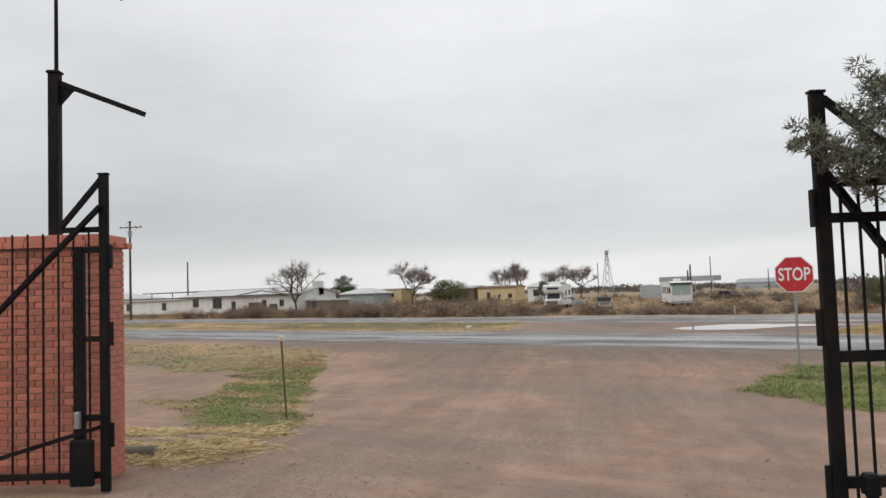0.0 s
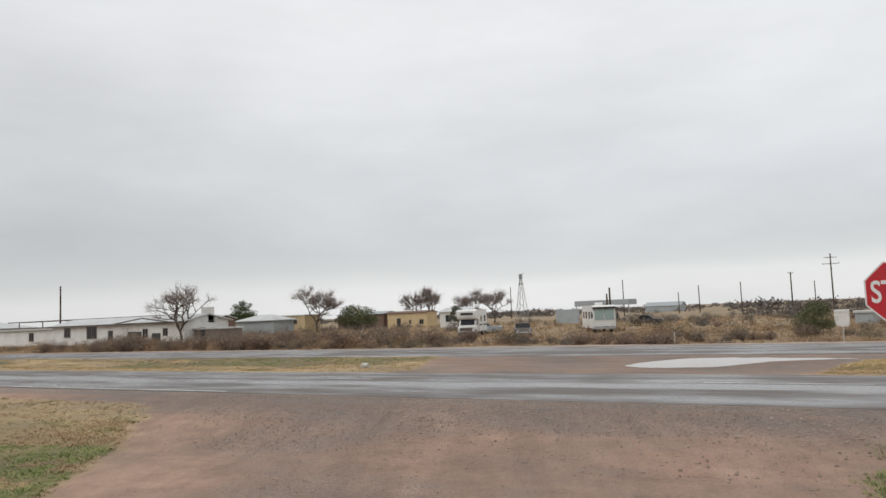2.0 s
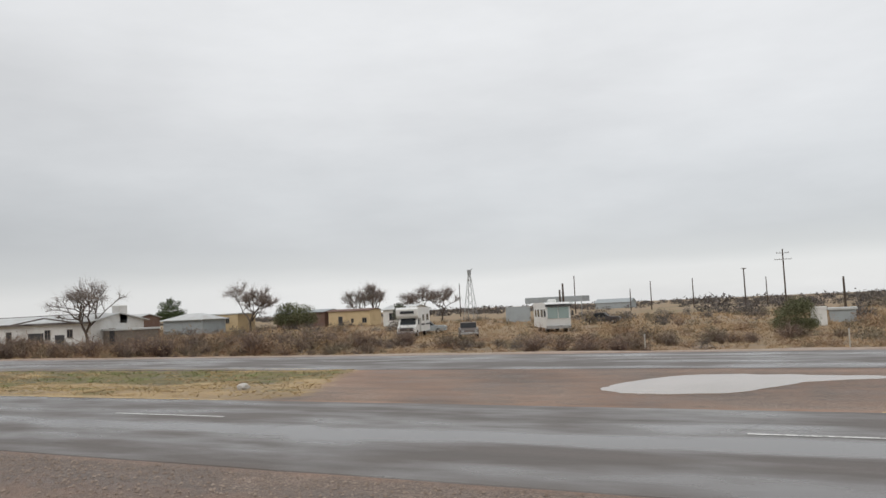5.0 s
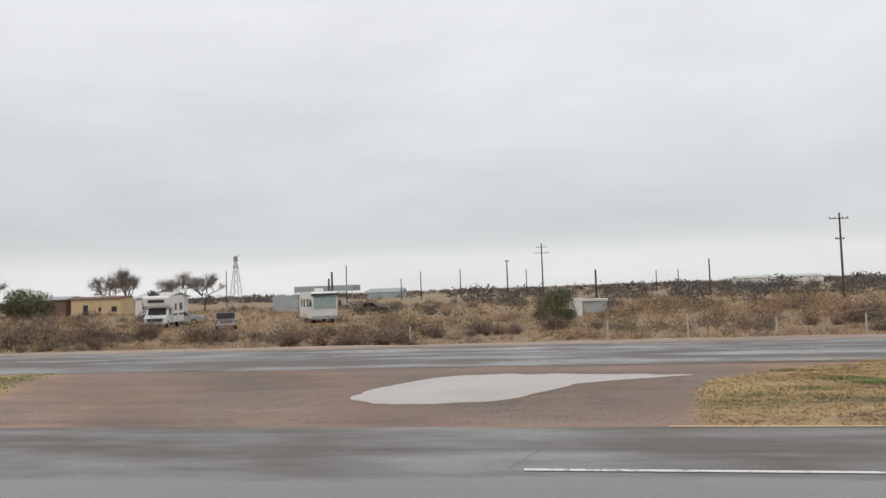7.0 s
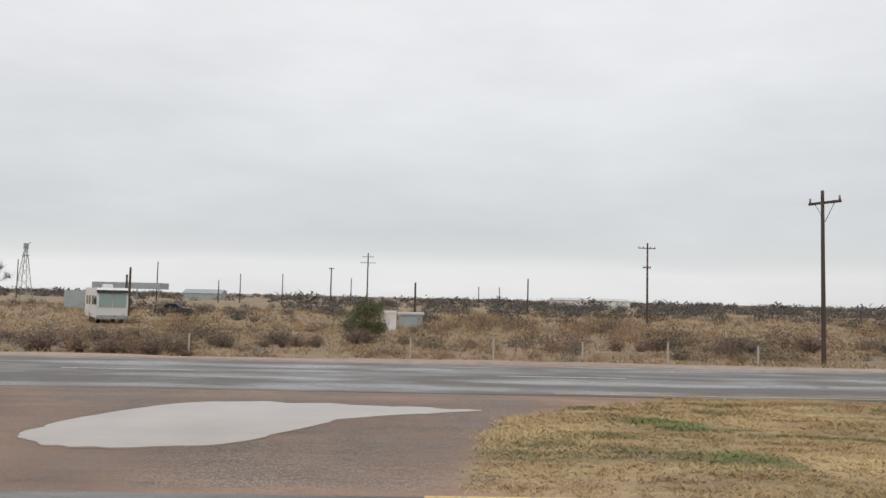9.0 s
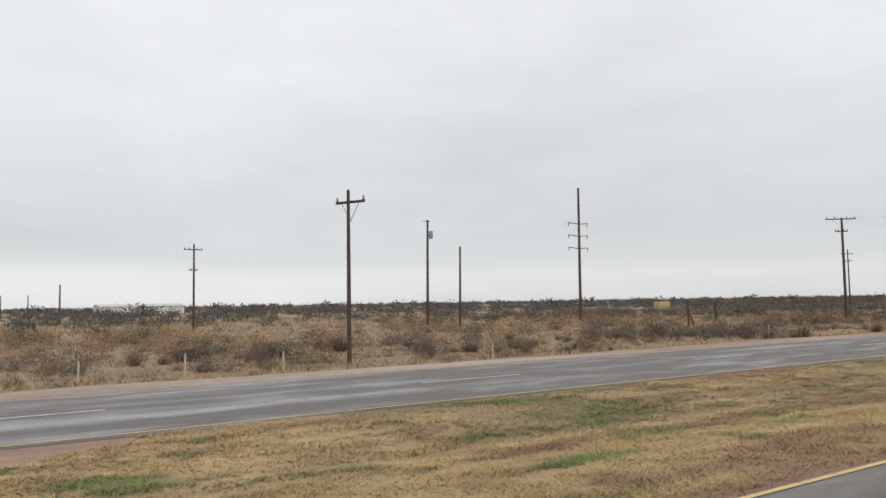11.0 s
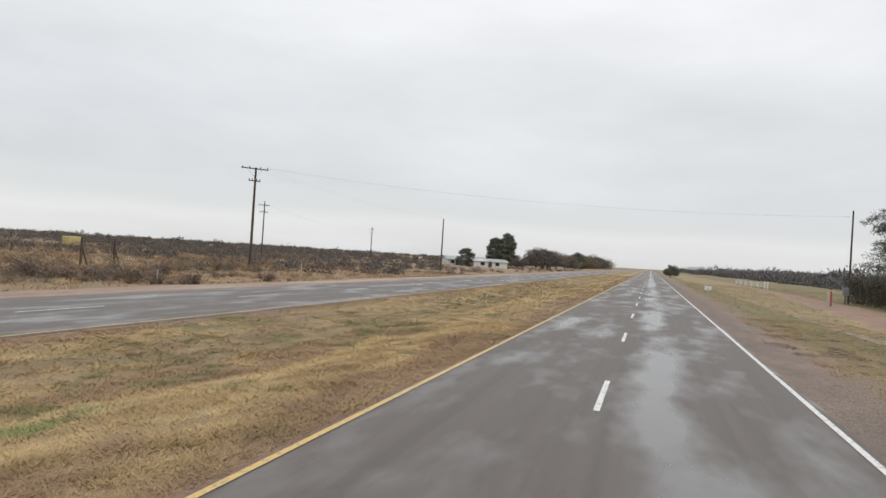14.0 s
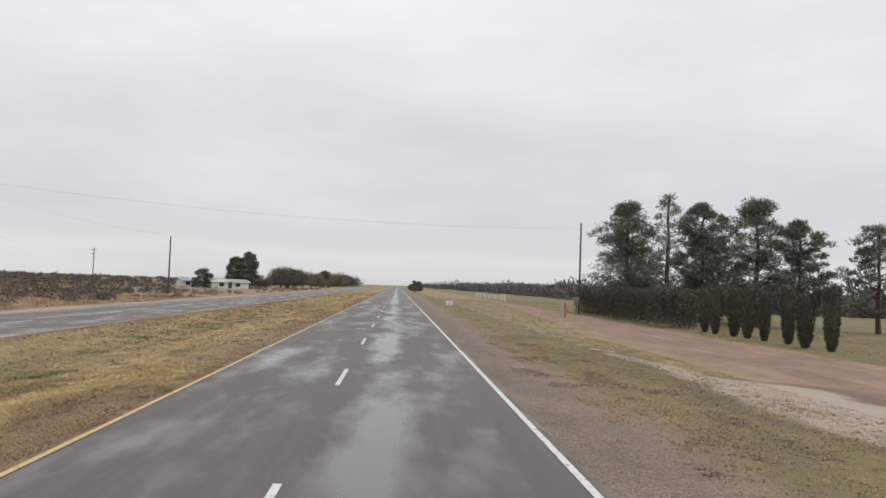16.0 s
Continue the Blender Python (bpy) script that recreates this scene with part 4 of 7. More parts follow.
lawn("verge_grass", 24000, (-12, 32, -8, -1.0), 0.055, 0.022, 7, 2.8, "short olive and brown grass on the road verge", 44, 0.3)
x, y, rs = scatter(9000, -13, 26, -4.6, -1.2, 56)
ok = value_noise(x / 1.1, y / 0.6, 57) > 0.42 + 0.25 * rs.rand(len(x)) + 0.25 * step(-2.0, -1.3, y)
x, y = x[ok], y[ok]
tufts("dead_grass", x, y, [M_BROWNGRASS, M_TWIG], np.where(value_noise(x / 2.0, y / 0.7, 58) > 0.45, 1, 0), 8, 0.05 + 0.07 * rs.rand(len(x)), 0.016, 2.4, "matted grey-brown dead grass along the road edge", 59)
lawn("verge_grass", 3500, (18, 48, -24, -14), 0.06, 0.03, 7, 2.6, "short green grass below the cypress row", 50)
lawn("verge_grass", 12000, (32, 160, -30, -1.1), 0.08, 0.05, 6, 2.0, "short olive grass on the far verge", 45)
lawn("verge_grass", 26000, (-64, -26, -23, -2.8), 0.08, 0.02, 8, 2.2, "patchy green and brown grass beside the driveway", 46)
lawn("verge_grass", 12000, (-42, -26, -18, -5), 0.1, 0.02, 9, 2.0, "patchy bright green grass at the driveway edge", 49, 0.45)
lawn("grass_patch", 7000, (-25.5, -16.5, -12.5, -4.2), 0.15, 0.014, 11, 2.0, "lush green grass round the signpost", 47, 0.12)

# ---- plants: shapes ----


def strokes(p0, p1, w, rs):
    """Thin tapered triangles from p0 to p1, arrays of n x 3."""
    d = p1 - p0
    side = np.cross(d, rs.randn(len(p0), 3))
    side /= np.linalg.norm(side, axis=1)[:, None] + 1e-9
    v = np.stack([p0 - side * w[:, None] / 2, p0 + side * w[:, None] / 2, p1], 1)
    return v.reshape(-1, 3), np.arange(len(p0) * 3).reshape(-1, 3)


def sphere_points(n, rs):
    p = rs.randn(n, 3)
    return p / np.linalg.norm(p, axis=1)[:, None]


def bush_shape(seed, twigs=90, leaves=160, flat=0.75, open_top=0.35, leaf=0.07):
    """A shrub one metre high and wide: stems from the root, side twigs and small leaves in loose clumps."""
    rs = np.random.RandomState(seed)
    a = rs.rand(twigs) * 2 * np.pi
    el = np.arcsin(np.clip(open_top + (1 - open_top) * rs.rand(twigs), 0, 0.98))
    ln = 0.55 + 0.5 * rs.rand(twigs)
    lobes = 0.8 + 0.35 * np.sin(a * 2 + rs.rand() * 6) * rs.rand()
    tip = np.stack([np.cos(a) * np.cos(el) * ln * lobes * 0.62, np.sin(a) * np.cos(el) * ln * lobes * 0.62, np.sin(el) * ln * flat / 0.85], -1)
    root = np.stack([(rs.rand(twigs) - 0.5) * 0.16, (rs.rand(twigs) - 0.5) * 0.16, np.full(twigs, -0.05)], -1)
    v1, f1 = strokes(root, tip, np.full(twigs, 0.022), rs)
    k = twigs * 3
    pick = rs.randint(0, twigs, k)
    t = 0.35 + 0.6 * rs.rand(k)
    s = root[pick] + (tip[pick] - root[pick]) * t[:, None]
    e = s + (rs.randn(k, 3) * 0.11 + (tip[pick] - root[pick]) * 0.16)
    v2, f2 = strokes(s, e, np.full(k, 0.014), rs)
    pick = rs.randint(0, k, leaves)
    c = e[pick] + rs.randn(leaves, 3) * 0.05
    d = sphere_points(leaves, rs) * leaf * (0.6 + 0.8 * rs.rand(leaves))[:, None]
    v3, f3 = strokes(c - d / 2, c + d, np.full(leaves, leaf * 0.75), rs)
    v = np.concatenate([v1, v2, v3])
    f = np.concatenate([f1, f2 + len(v1), f3 + len(v1) + len(v2)])
    m = np.concatenate([np.zeros(len(f1) + len(f2), int), np.ones(len(f3), int)])
    v[:, 2] = np.maximum(v[:, 2], -0.08)
    return v, f, m


def haze_shape(seed, n=120, leaf=0.2, flat=0.9, slim=0.42):
    """A far leafless thicket one metre high: fine upright twigs filling a lumpy dome."""
    rs = np.random.RandomState(seed)
    d = sphere_points(n, rs)
    d[:, 2] = np.abs(d[:, 2])
    lump = 0.82 + 0.18 * np.sin(3 * np.arctan2(d[:, 1], d[:, 0]) + rs.rand() * 6)
    p = d * (rs.rand(n) ** 0.4 * lump)[:, None] * np.array([0.55, 0.55, flat])
    q = d * 0.5 + rs.randn(n, 3) * 0.5 + np.array([0, 0, 0.6])
    q = q / np.linalg.norm(q, axis=1)[:, None] * leaf * (0.5 + rs.rand(n))[:, None]
    v, f = strokes(p - q * 0.5, p + q * 0.5, np.full(n, leaf * slim), rs)
    return v, f, np.ones(n, int)


def many(name, shapes, x, y, size, tall, mats, label, category, seed, pick_mat=None):
    """One object of many turned and scaled copies of the shapes."""
    rs = np.random.RandomState(seed)
    z = height(x, y)
    V, F, I, at = [], [], [], 0
    for i in range(len(x)):
        v, f, m = shapes[rs.randint(len(shapes))]
        a = rs.rand() * 2 * math.pi
        c, s = math.cos(a), math.sin(a)
        w = np.empty_like(v)
        w[:, 0] = (v[:, 0] * c - v[:, 1] * s) * size[i] + x[i]
        w[:, 1] = (v[:, 0] * s + v[:, 1] * c) * size[i] + y[i]
        w[:, 2] = v[:, 2] * tall[i] + z[i]
        V.append(w)
        F.append(f + at)
        I.append(m + (2 * pick_mat[i] if pick_mat is not None else 0))
        at += len(v)
    me = soup(name, np.concatenate(V), np.concatenate(F), mats, np.concatenate(I))
    return tagged(new(name, me), label, category, kind="stuff")


def tree_limbs(rs, trunk_h, r, tips, bend=0.25):
    """Trunk and limbs as tapered tubes; limbs reach the given tips."""
    me = Mesh()
    pts = [Vector((0, 0, -0.15))]
    n = 6
    for k in range(1, n + 1):
        pts.append(Vector((rs.randn() * bend * 0.12 * k ** 0.5, rs.randn() * bend * 0.12 * k ** 0.5, trunk_h * k / n)))
    for k in range(n):
        me.tube(pts[k], pts[k + 1], r * (1.15 - 0.9 * k / n), r * (1.15 - 0.9 * (k + 1) / n), 8, caps=False)
    for tip in tips:
        z = max(trunk_h * 0.15, min(trunk_h * 0.97, tip.z - 0.35 * math.hypot(tip.x, tip.y)))
        k = min(n - 1, int(z / trunk_h * n))
        a = pts[k].lerp(pts[k + 1], z / trunk_h * n - k)
        mid = a.lerp(tip, 0.55) + Vector((rs.randn() * 0.1, rs.randn() * 0.1, rs.randn() * 0.08 + 0.06)) * (tip - a).length * 0.4
        w = max(0.012, r * 0.32 * (1 - 0.6 * z / trunk_h))
        me.tube(a, mid, w, w * 0.6, 5, caps=False)
        me.tube(mid, tip, w * 0.6, w * 0.2, 4, caps=False)
    return me


def clumps(rs, centres, radius, per, leaf, slim=0.35, up=0.0, flat=0.75):
    """Many small leaves gathered in clumps."""
    n = len(centres)
    k = n * per
    c = np.repeat(centres, per, axis=0)
    r = np.repeat(radius, per)
    d = sphere_points(k, rs)
    p = c + d * (r * rs.rand(k) ** 0.45)[:, None] * np.array([1, 1, flat])
    q = d * 0.7 + sphere_points(k, rs) * 0.7 + np.array([0, 0, up])
    q = q / (np.linalg.norm(q, axis=1)[:, None] + 1e-9) * (leaf * (0.6 + 0.8 * rs.rand(k)))[:, None]
    v, f = strokes(p - q * 0.3, p + q, np.full(k, leaf * slim) * (0.7 + 0.6 * rs.rand(k)), rs)
    return soup("crown", v, f, [])


def conifer(name, at, tall, wide, seed, label, mat, n=90, per=60, bare=0.2, leaf=0.34, thin=1.0, group="", lumpy=0.35):
    """Pine with a trunk, reaching limbs and an uneven crown with gaps."""
    rs = np.random.RandomState(seed)
    t = thing(name, (at[0], at[1], float(height(at[0], at[1])) if len(at) < 3 else at[2]), label, "tree", group)
    zs = bare + (1 - bare) * (np.arange(n) + rs.rand(n)) / n
    u = np.clip((zs - bare) / (1 - bare), 0, 1)
    prof = np.clip((u + 0.18) * 3.2, 0, 1) * (1 - u ** 4.0 * 0.93) ** 0.6
    prof *= 1 + lumpy * np.sin(zs * 17 + rs.rand() * 6) * 0.5 + lumpy * (rs.rand(n) - 0.5)
    a = rs.rand(n) * 2 * np.pi + zs * 9
    rad = wide / 2 * prof * (0.35 + 0.65 * rs.rand(n) ** 0.5)
    c = np.stack([np.cos(a) * rad, np.sin(a) * rad, zs * tall * 0.96], -1)
    tips = [Vector(p) for p in c[:: max(1, n // 45)]]
    part("trunk", tree_limbs(rs, tall * 0.93, 0.022 * tall, tips), M_BARK, t, smooth=True)
    me = clumps(rs, c, wide * 0.125 * (0.7 + 0.6 * rs.rand(n)) * thin, per, leaf, 0.3, 0.25, 0.5)
    me.materials.append(mat)
    part("crown", me, mat, t)
    return t


def leafy_tree(name, at, tall, wide, seed, label, mat, n=60, per=70, leaf=0.3, low=0.18):
    """A broad evergreen or dense shrub-like tree."""
    rs = np.random.RandomState(seed)
    t = thing(name, (at[0], at[1], float(height(at[0], at[1]))), label, "tree")
    d = sphere_points(n, rs)
    d[:, 2] = np.abs(d[:, 2]) * 0.5 + d[:, 2] * 0.5
    c = np.stack([d[:, 0] * wide / 2 * 0.8, d[:, 1] * wide / 2 * 0.8, tall * (low + 0.36) + d[:, 2] * tall * (0.52 - low / 2)], -1) * (0.7 + 0.35 * rs.rand(n))[:, None] ** 0.5
    part("trunk", tree_limbs(rs, tall * 0.7, 0.03 * tall, [Vector(p) for p in c[::3]]), M_BARK, t, smooth=True)
    me = clumps(rs, c, wide * 0.17 * (0.7 + 0.6 * rs.rand(n)), per, leaf, 0.5)
    me.materials.append(mat)
    part("crown", me, mat, t)
    return t


def bare_tree(name, at, tall, wide, seed, label, fine=1500, lean=0.06):
    """A leafless tree: a short trunk, limbs that fork outwards, and fine twigs at their ends."""
    rs = np.random.RandomState(seed)
    t = thing(name, (at[0], at[1], float(height(at[0], at[1]))), label, "tree")
    limbs, ends = [], []
    spread = 0.62 * wide / tall

    def grow(p, d, length, r, depth):
        mid = p + d * length * 0.5 + Vector(rs.randn(3)) * 0.07 * length
        q = p + d * length
        limbs.append((p, mid, q, r, 7 if depth > 3 else 4))
        if depth < 3:
            ends.append((p, q))
        if depth == 0:
            return
        n = 4 if depth == 5 else rs.randint(2, 4)
        turn = rs.rand() * 6.28
        for k in range(n):
            way = turn + k * 6.28 / n + rs.randn() * 0.4
            e = (d * 0.8 + Vector((math.cos(way), math.sin(way), 0)) * spread * (0.25 + 1.0 * rs.rand()) + Vector((0, 0, 0.12 + 0.28 * rs.randn() * (depth < 5)))).normalized()
            grow(q, e, length * (0.64 + 0.26 * rs.rand()) * (1.4 if depth == 5 else 1.0), r * (0.6 + 0.1 * rs.rand()), depth - 1)

    grow(Vector((0, 0, -0.1)), Vector((lean + rs.randn() * 0.05, rs.randn() * 0.05, 1)).normalized(), tall * 0.17, tall * 0.026, 5)
    tips = np.array([tuple(q) for _, q in ends])
    fit = Vector((wide * 0.45 / np.percentile(np.abs(tips[:, 0] - tips[:, 0].mean()), 97), wide * 0.45 / np.percentile(np.abs(tips[:, 1] - tips[:, 1].mean()), 97), tall * 0.94 / np.percentile(tips[:, 2], 98)))
    me = Mesh()
    for p, mid, q, r, sides in limbs:
        p, mid, q = p * fit, mid * fit, q * fit
        me.tube(p, mid, r, r * 0.86, sides, caps=False)
        me.tube(mid, q, r * 0.86, r * 0.7, sides, caps=False)
    ends = [(p * fit, q * fit) for p, q in ends]
    part("trunk", me, M_BARK, t, smooth=True)
    fine = int(fine * 1.8)
    e = np.array([(*p, *q) for p, q in ends])
    k = rs.randint(0, len(e), fine)
    f = rs.rand(fine)[:, None]
    s = e[k, :3] * (1 - f) + e[k, 3:] * f
    tip = s + rs.randn(fine, 3) * tall * 0.062 + np.array([0, 0, tall * 0.02]) + (e[k, 3:] - e[k, :3]) * 0.5
    v, fc = strokes(s, tip, np.full(len(s), tall * 0.0034), rs)
    part("crown", soup("crown", v, fc, M_HAZETWIG), M_HAZETWIG, t)
    return t


def column_cypress(tall, wide, seed):
    rs = np.random.RandomState(seed)
    core = Mesh()
    rings = [(0.0, 0.3), (0.05, 0.5), (0.22, 0.78), (0.5, 0.97), (0.75, 1.0), (0.93, 0.93), (0.985, 0.8), (1.0, 0.45)]
    n = 10
    for h, r in rings:
        core.v += [(math.cos(2 * math.pi * k / n) * r * wide / 2 * 0.86, math.sin(2 * math.pi * k / n) * r * wide / 2 * 0.86, h * tall) for k in range(n)]
    for i in range(len(rings) - 1):
        for k in range(n):
            core.f.append((i * n + k, i * n + (k + 1) % n, (i + 1) * n + (k + 1) % n, (i + 1) * n + k))
            core.m.append(0)
    core.f += [tuple(range(n - 1, -1, -1)), tuple((len(rings) - 1) * n + k for k in range(n))]
    core.m += [0, 0]
    k = 2600
    h = rs.rand(k)
    r = np.interp(h, [a for a, _ in rings], [b for _, b in rings]) * wide / 2 * (0.8 + 0.34 * rs.rand(k) ** 1.5)
    a = rs.rand(k) * 2 * np.pi
    p = np.stack([np.cos(a) * r, np.sin(a) * r, h * tall], -1)
    q = np.stack([np.cos(a) * 0.05, np.sin(a) * 0.05, np.full(k, 0.1)], -1) + rs.randn(k, 3) * 0.045
    v, f = strokes(p, p + q, np.full(k, 0.05), rs)
    return core.done("body", M_CYPRESS, True), soup("leaves", v, f, M_CYPRESS)


# ---- gateway ----
CAM_F, CAM_R = Vector((-0.606, 0.795, 0)), Vector((0.795, 0.606, 0))
GATE_TURN = math.degrees(math.atan2(0.606, 0.795))


def from_gate(ahead, aside):
    """A place given in metres ahead of and to the right of the yard's point behind the gate."""
    p = Vector((-18.24, -25.64, 0)) + CAM_F * ahead + CAM_R * aside
    return p.x, p.y, float(height(p.x, p.y))


def gate_leaf(at, turn, label, top, rails, pitch, braces, long=3.3):
    """A tall iron gate leaf along local x from its stile. rails: height, thickness, reach; braces: pairs of ends in x and z."""
    g = thing("iron_gate", at, label, "gate", "iron gate leaves", turn)
    part("stile", Mesh().box((-0.052, -0.03, 0.02), (0.052, 0.03, top), 0.01), M_BLACK, g)
    part("stile", Mesh().box((long - 0.05, -0.05, 0.05), (long + 0.05, 0.05, rails[0][0] + 0.06), 0.012), M_BLACK, g)
    for z, w, reach in rails:
        part("rail", Mesh().box((0.052, -0.026, z - w / 2), (reach, 0.026, z + w / 2), 0.006), M_BLACK, g)
    for k, ((x0, z0), (x1, z1)) in enumerate(braces):
        y = 0.0 if k == 0 else 0.05
        part("brace", Mesh().bar((x0, y, z0), (x1, y, z1), 0.07, 0.045), M_BLACK, g)
    bar = Mesh().box((-0.0095, -0.0095, 0.12), (0.0095, 0.0095, rails[0][0] - 0.03), 0.003).done("bar", M_BLACK)
    for k in range(1, int(long / pitch)):
        part("bar", bar, None, g).location.x = k * pitch
    for z in (0.5, 1.6):
        part("hinge", Mesh().tube((-0.07, 0, z), (-0.07, 0, z + 0.26), 0.026, None, 10), M_BLACK, g)
    part("stile_cap", Mesh().box((-0.06, -0.038, top), (0.06, 0.038, top + 0.02), 0.006), M_BLACK, g)
    part("latch", Mesh().box((-0.085, -0.035, 2.45), (-0.05, 0.035, 2.72), 0.008), M_BLACK, g)
    return g


left_leaf = gate_leaf(from_gate(8.5, -3.76), GATE_TURN + 180, "black iron gate leaf with vertical bars before the brick pillar", 3.5,
                      ((2.89, 0.06, 0.47), (2.66, 0.06, 0.3), (1.68, 0.06, 0.3), (0.82, 0.07, 0.3), (0.2, 0.07, 3.25)), 0.17,
                      (((0.02, 3.46), (0.48, 2.92)), ((0.02, 3.14), (1.55, 1.6)), ((0.05, 0.72), (1.5, 0.32))))
part("inner_stile", Mesh().box((0.22, -0.04, 0.15), (0.31, 0.045, 2.7), 0.01), M_BLACK, left_leaf)
lock = part("lock_box", Mesh().box((0.1, 0.03, 0.1), (0.36, 0.1, 0.6), 0.02), M_BLACK, left_leaf)
part("keeper", Mesh().box((0.24, 0.04, 0.72), (0.3, 0.11, 0.9), 0.01), M_STEEL, lock)
gate_leaf(from_gate(5.5, 2.74), GATE_TURN, "black iron gate leaf with vertical bars beside a juniper", 3.42,
          ((2.77, 0.07, 3.25), (2.51, 0.07, 3.25), (1.52, 0.08, 3.25), (0.64, 0.08, 3.25)), 0.13, (((0.04, 3.38), (0.8, 2.76)), ((0.0, 2.93), (1.25, 1.15))))
opener = thing("gate_opener", from_gate(5.3, 2.9), "black gate opener arm on a short steel post", "gate opener", turn=GATE_TURN)
part("post", Mesh().tube((0, 0, -0.05), (0, 0, 0.42), 0.025, None, 10), M_BLACK, opener)
part("arm", Mesh().tube((0, 0, 0.4), (-0.03, 0.03, 0.62), 0.03, 0.045, 10), M_BLACK, opener)
part("motor", Mesh().box((-0.08, -0.03, 0.6), (0.02, 0.09, 0.74), 0.02), M_BLACK, opener)

mast = thing("gate_mast", from_gate(9.55, -4.83), "tall black steel gate mast with a hanging arm and thin rod", "post", turn=GATE_TURN)
part("post", Mesh().box((-0.065, -0.065, -0.05), (0.065, 0.065, 4.98), 0.012), M_BLACK, mast)
part("cap", Mesh().box((-0.08, -0.08, 4.98), (0.08, 0.08, 5.01), 0.01), M_BLACK, mast)
part("rod", Mesh().tube((0.02, 0, 5.0), (0.02, 0, 7.3), 0.026, 0.02, 8), M_BLACK, mast)
part("arm", Mesh().bar((0.05, 0, 4.86), (1.13, 0, 4.42), 0.06, 0.06), M_BLACK, mast)
part("gusset", Mesh().prism([(0.06, 4.9), (0.28, 4.79), (0.06, 4.55)], -0.008, 0.008), M_BLACK, mast)
part("hook", Mesh().tube((0.85, 0, 6.6), (0.85, 0, 5.9), 0.02, None, 8), M_BLACK, mast)
part("bracket_arm", Mesh().bar((0.02, 0, 6.62), (0.9, 0, 6.62), 0.03, 0.03), M_BLACK, mast)

# ---- stop sign, post, straw, rock ----
SIGN_BASE = float(height(-22.96, -4.91))
stop_sign = thing("stop_sign", (-22.96, -4.91, 0.0), "red octagonal stop sign on a galvanised steel post in green grass", "road sign", turn=8)
part("post", Mesh().box((-0.03, 0.012, SIGN_BASE - 0.1), (0.03, 0.05, 2.68), 0.006), M_STEEL, stop_sign)


def octagon(r, y0, y1):
    return Mesh().prism([(r / math.cos(math.pi / 8) * math.cos(math.pi / 8 + k * math.pi / 4), 2.27 + r / math.cos(math.pi / 8) * math.sin(math.pi / 8 + k * math.pi / 4)) for k in range(8)], y0, y1)


plate = part("plate", octagon(0.4465, -0.004, 0.004), M_SIGNWHITE, stop_sign, "white rim of the sign")
part("face", octagon(0.425, -0.009, -0.0045), M_RED, plate)
for z in (2.0, 2.54):
    part("bolt", Mesh().tube((0, -0.016, z), (0, -0.008, z), 0.012, None, 8), M_STEEL, plate)


def lettering(text, size, mat, parent, at, name="lettering"):
    cu = bpy.data.curves.new(name, "FONT")
    cu.body, cu.size, cu.align_x, cu.align_y, cu.extrude, cu.offset = text, size, "CENTER", "CENTER", 0.001, 0.006
    tmp = new("tmp_text", cu)
    me = bpy.data.meshes.new_from_object(tmp)
    bpy.data.objects.remove(tmp)
    me.materials.clear()
    me.materials.append(mat)
    ob = part(name, me, mat, parent)
    ob.matrix_basis = pose(*at, 90, 0, 0) @ Matrix.Diagonal((0.86, 1.25, 1, 1))
    return ob


lettering("STOP", 0.36, M_SIGNWHITE, plate, (0, -0.0115, 2.262))

fence_post = thing("delineator_post", (-30.35, -15.2, float(height(-30.35, -15.2))), "thin rusty steel delineator post with a cream cap and orange reflector", "post", turn=37)
part("shaft", Mesh().bar((0.04, 0, -0.15), (-0.04, 0, 1.6), 0.036, 0.028), M_POSTRUST, fence_post)
part("cap", Mesh().box((-0.08, -0.03, 1.56), (0.0, 0.03, 1.66), 0.02), M_CREAM, fence_post)
part("reflector", Mesh().box((-0.058, -0.037, 1.585), (-0.022, 0.02, 1.625), 0.006), M_ORANGE, fence_post, "small orange plastic reflector")

rs = np.random.RandomState(77)
k = 13000
rows = [((-29.7, -16.0), (-29.0, -17.2), (-29.4, -18.0), (-30.6, -18.5)), ((-29.5, -19.3), (-28.4, -19.75), (-27.3, -19.7), (-27.7, -18.6), (-28.9, -17.4))]
which = rs.rand(k) < 0.4
along = rs.rand(k)
sx = np.where(which, np.interp(along, np.linspace(0, 1, 4), [q[0] for q in rows[0]]), np.interp(along, np.linspace(0, 1, 5), [q[0] for q in rows[1]])) + rs.randn(k) * 0.36
sy = np.where(which, np.interp(along, np.linspace(0, 1, 4), [q[1] for q in rows[0]]), np.interp(along, np.linspace(0, 1, 5), [q[1] for q in rows[1]])) + rs.randn(k) * 0.3
thick = value_noise(sx * 2.2, sy * 2.2, 80) > 0.36 + 0.2 * rs.rand(k)
sx, sy, k = sx[thick], sy[thick], int(thick.sum())
p = np.stack([sx, sy, height(sx, sy) + 0.01 + 0.07 * rs.rand(k) ** 2 * (0.5 + value_noise(sx * 2, sy * 2, 79))], -1)
way = rs.rand(k) * 2 * np.pi
d = np.stack([np.cos(way), np.sin(way), rs.randn(k) * 0.12], -1) * (0.12 + 0.22 * rs.rand(k))[:, None]
v, f = strokes(p - d / 2, p + d / 2, np.full(k, 0.014), rs)
tagged(new("straw", soup("straw", v, f, M_STRAW)), "flattened yellow straw beside the driveway", "straw", kind="stuff")
log = thing("log", (-27.9, -20.0, float(height(-27.9, -20.0)) + 0.08), "short grey log lying in straw", "log", turn=35)
part("wood", Mesh().tube((-0.35, 0, 0), (0.35, 0, 0.01), 0.085, 0.07, 10), M_GREYWOOD, log, smooth=True)


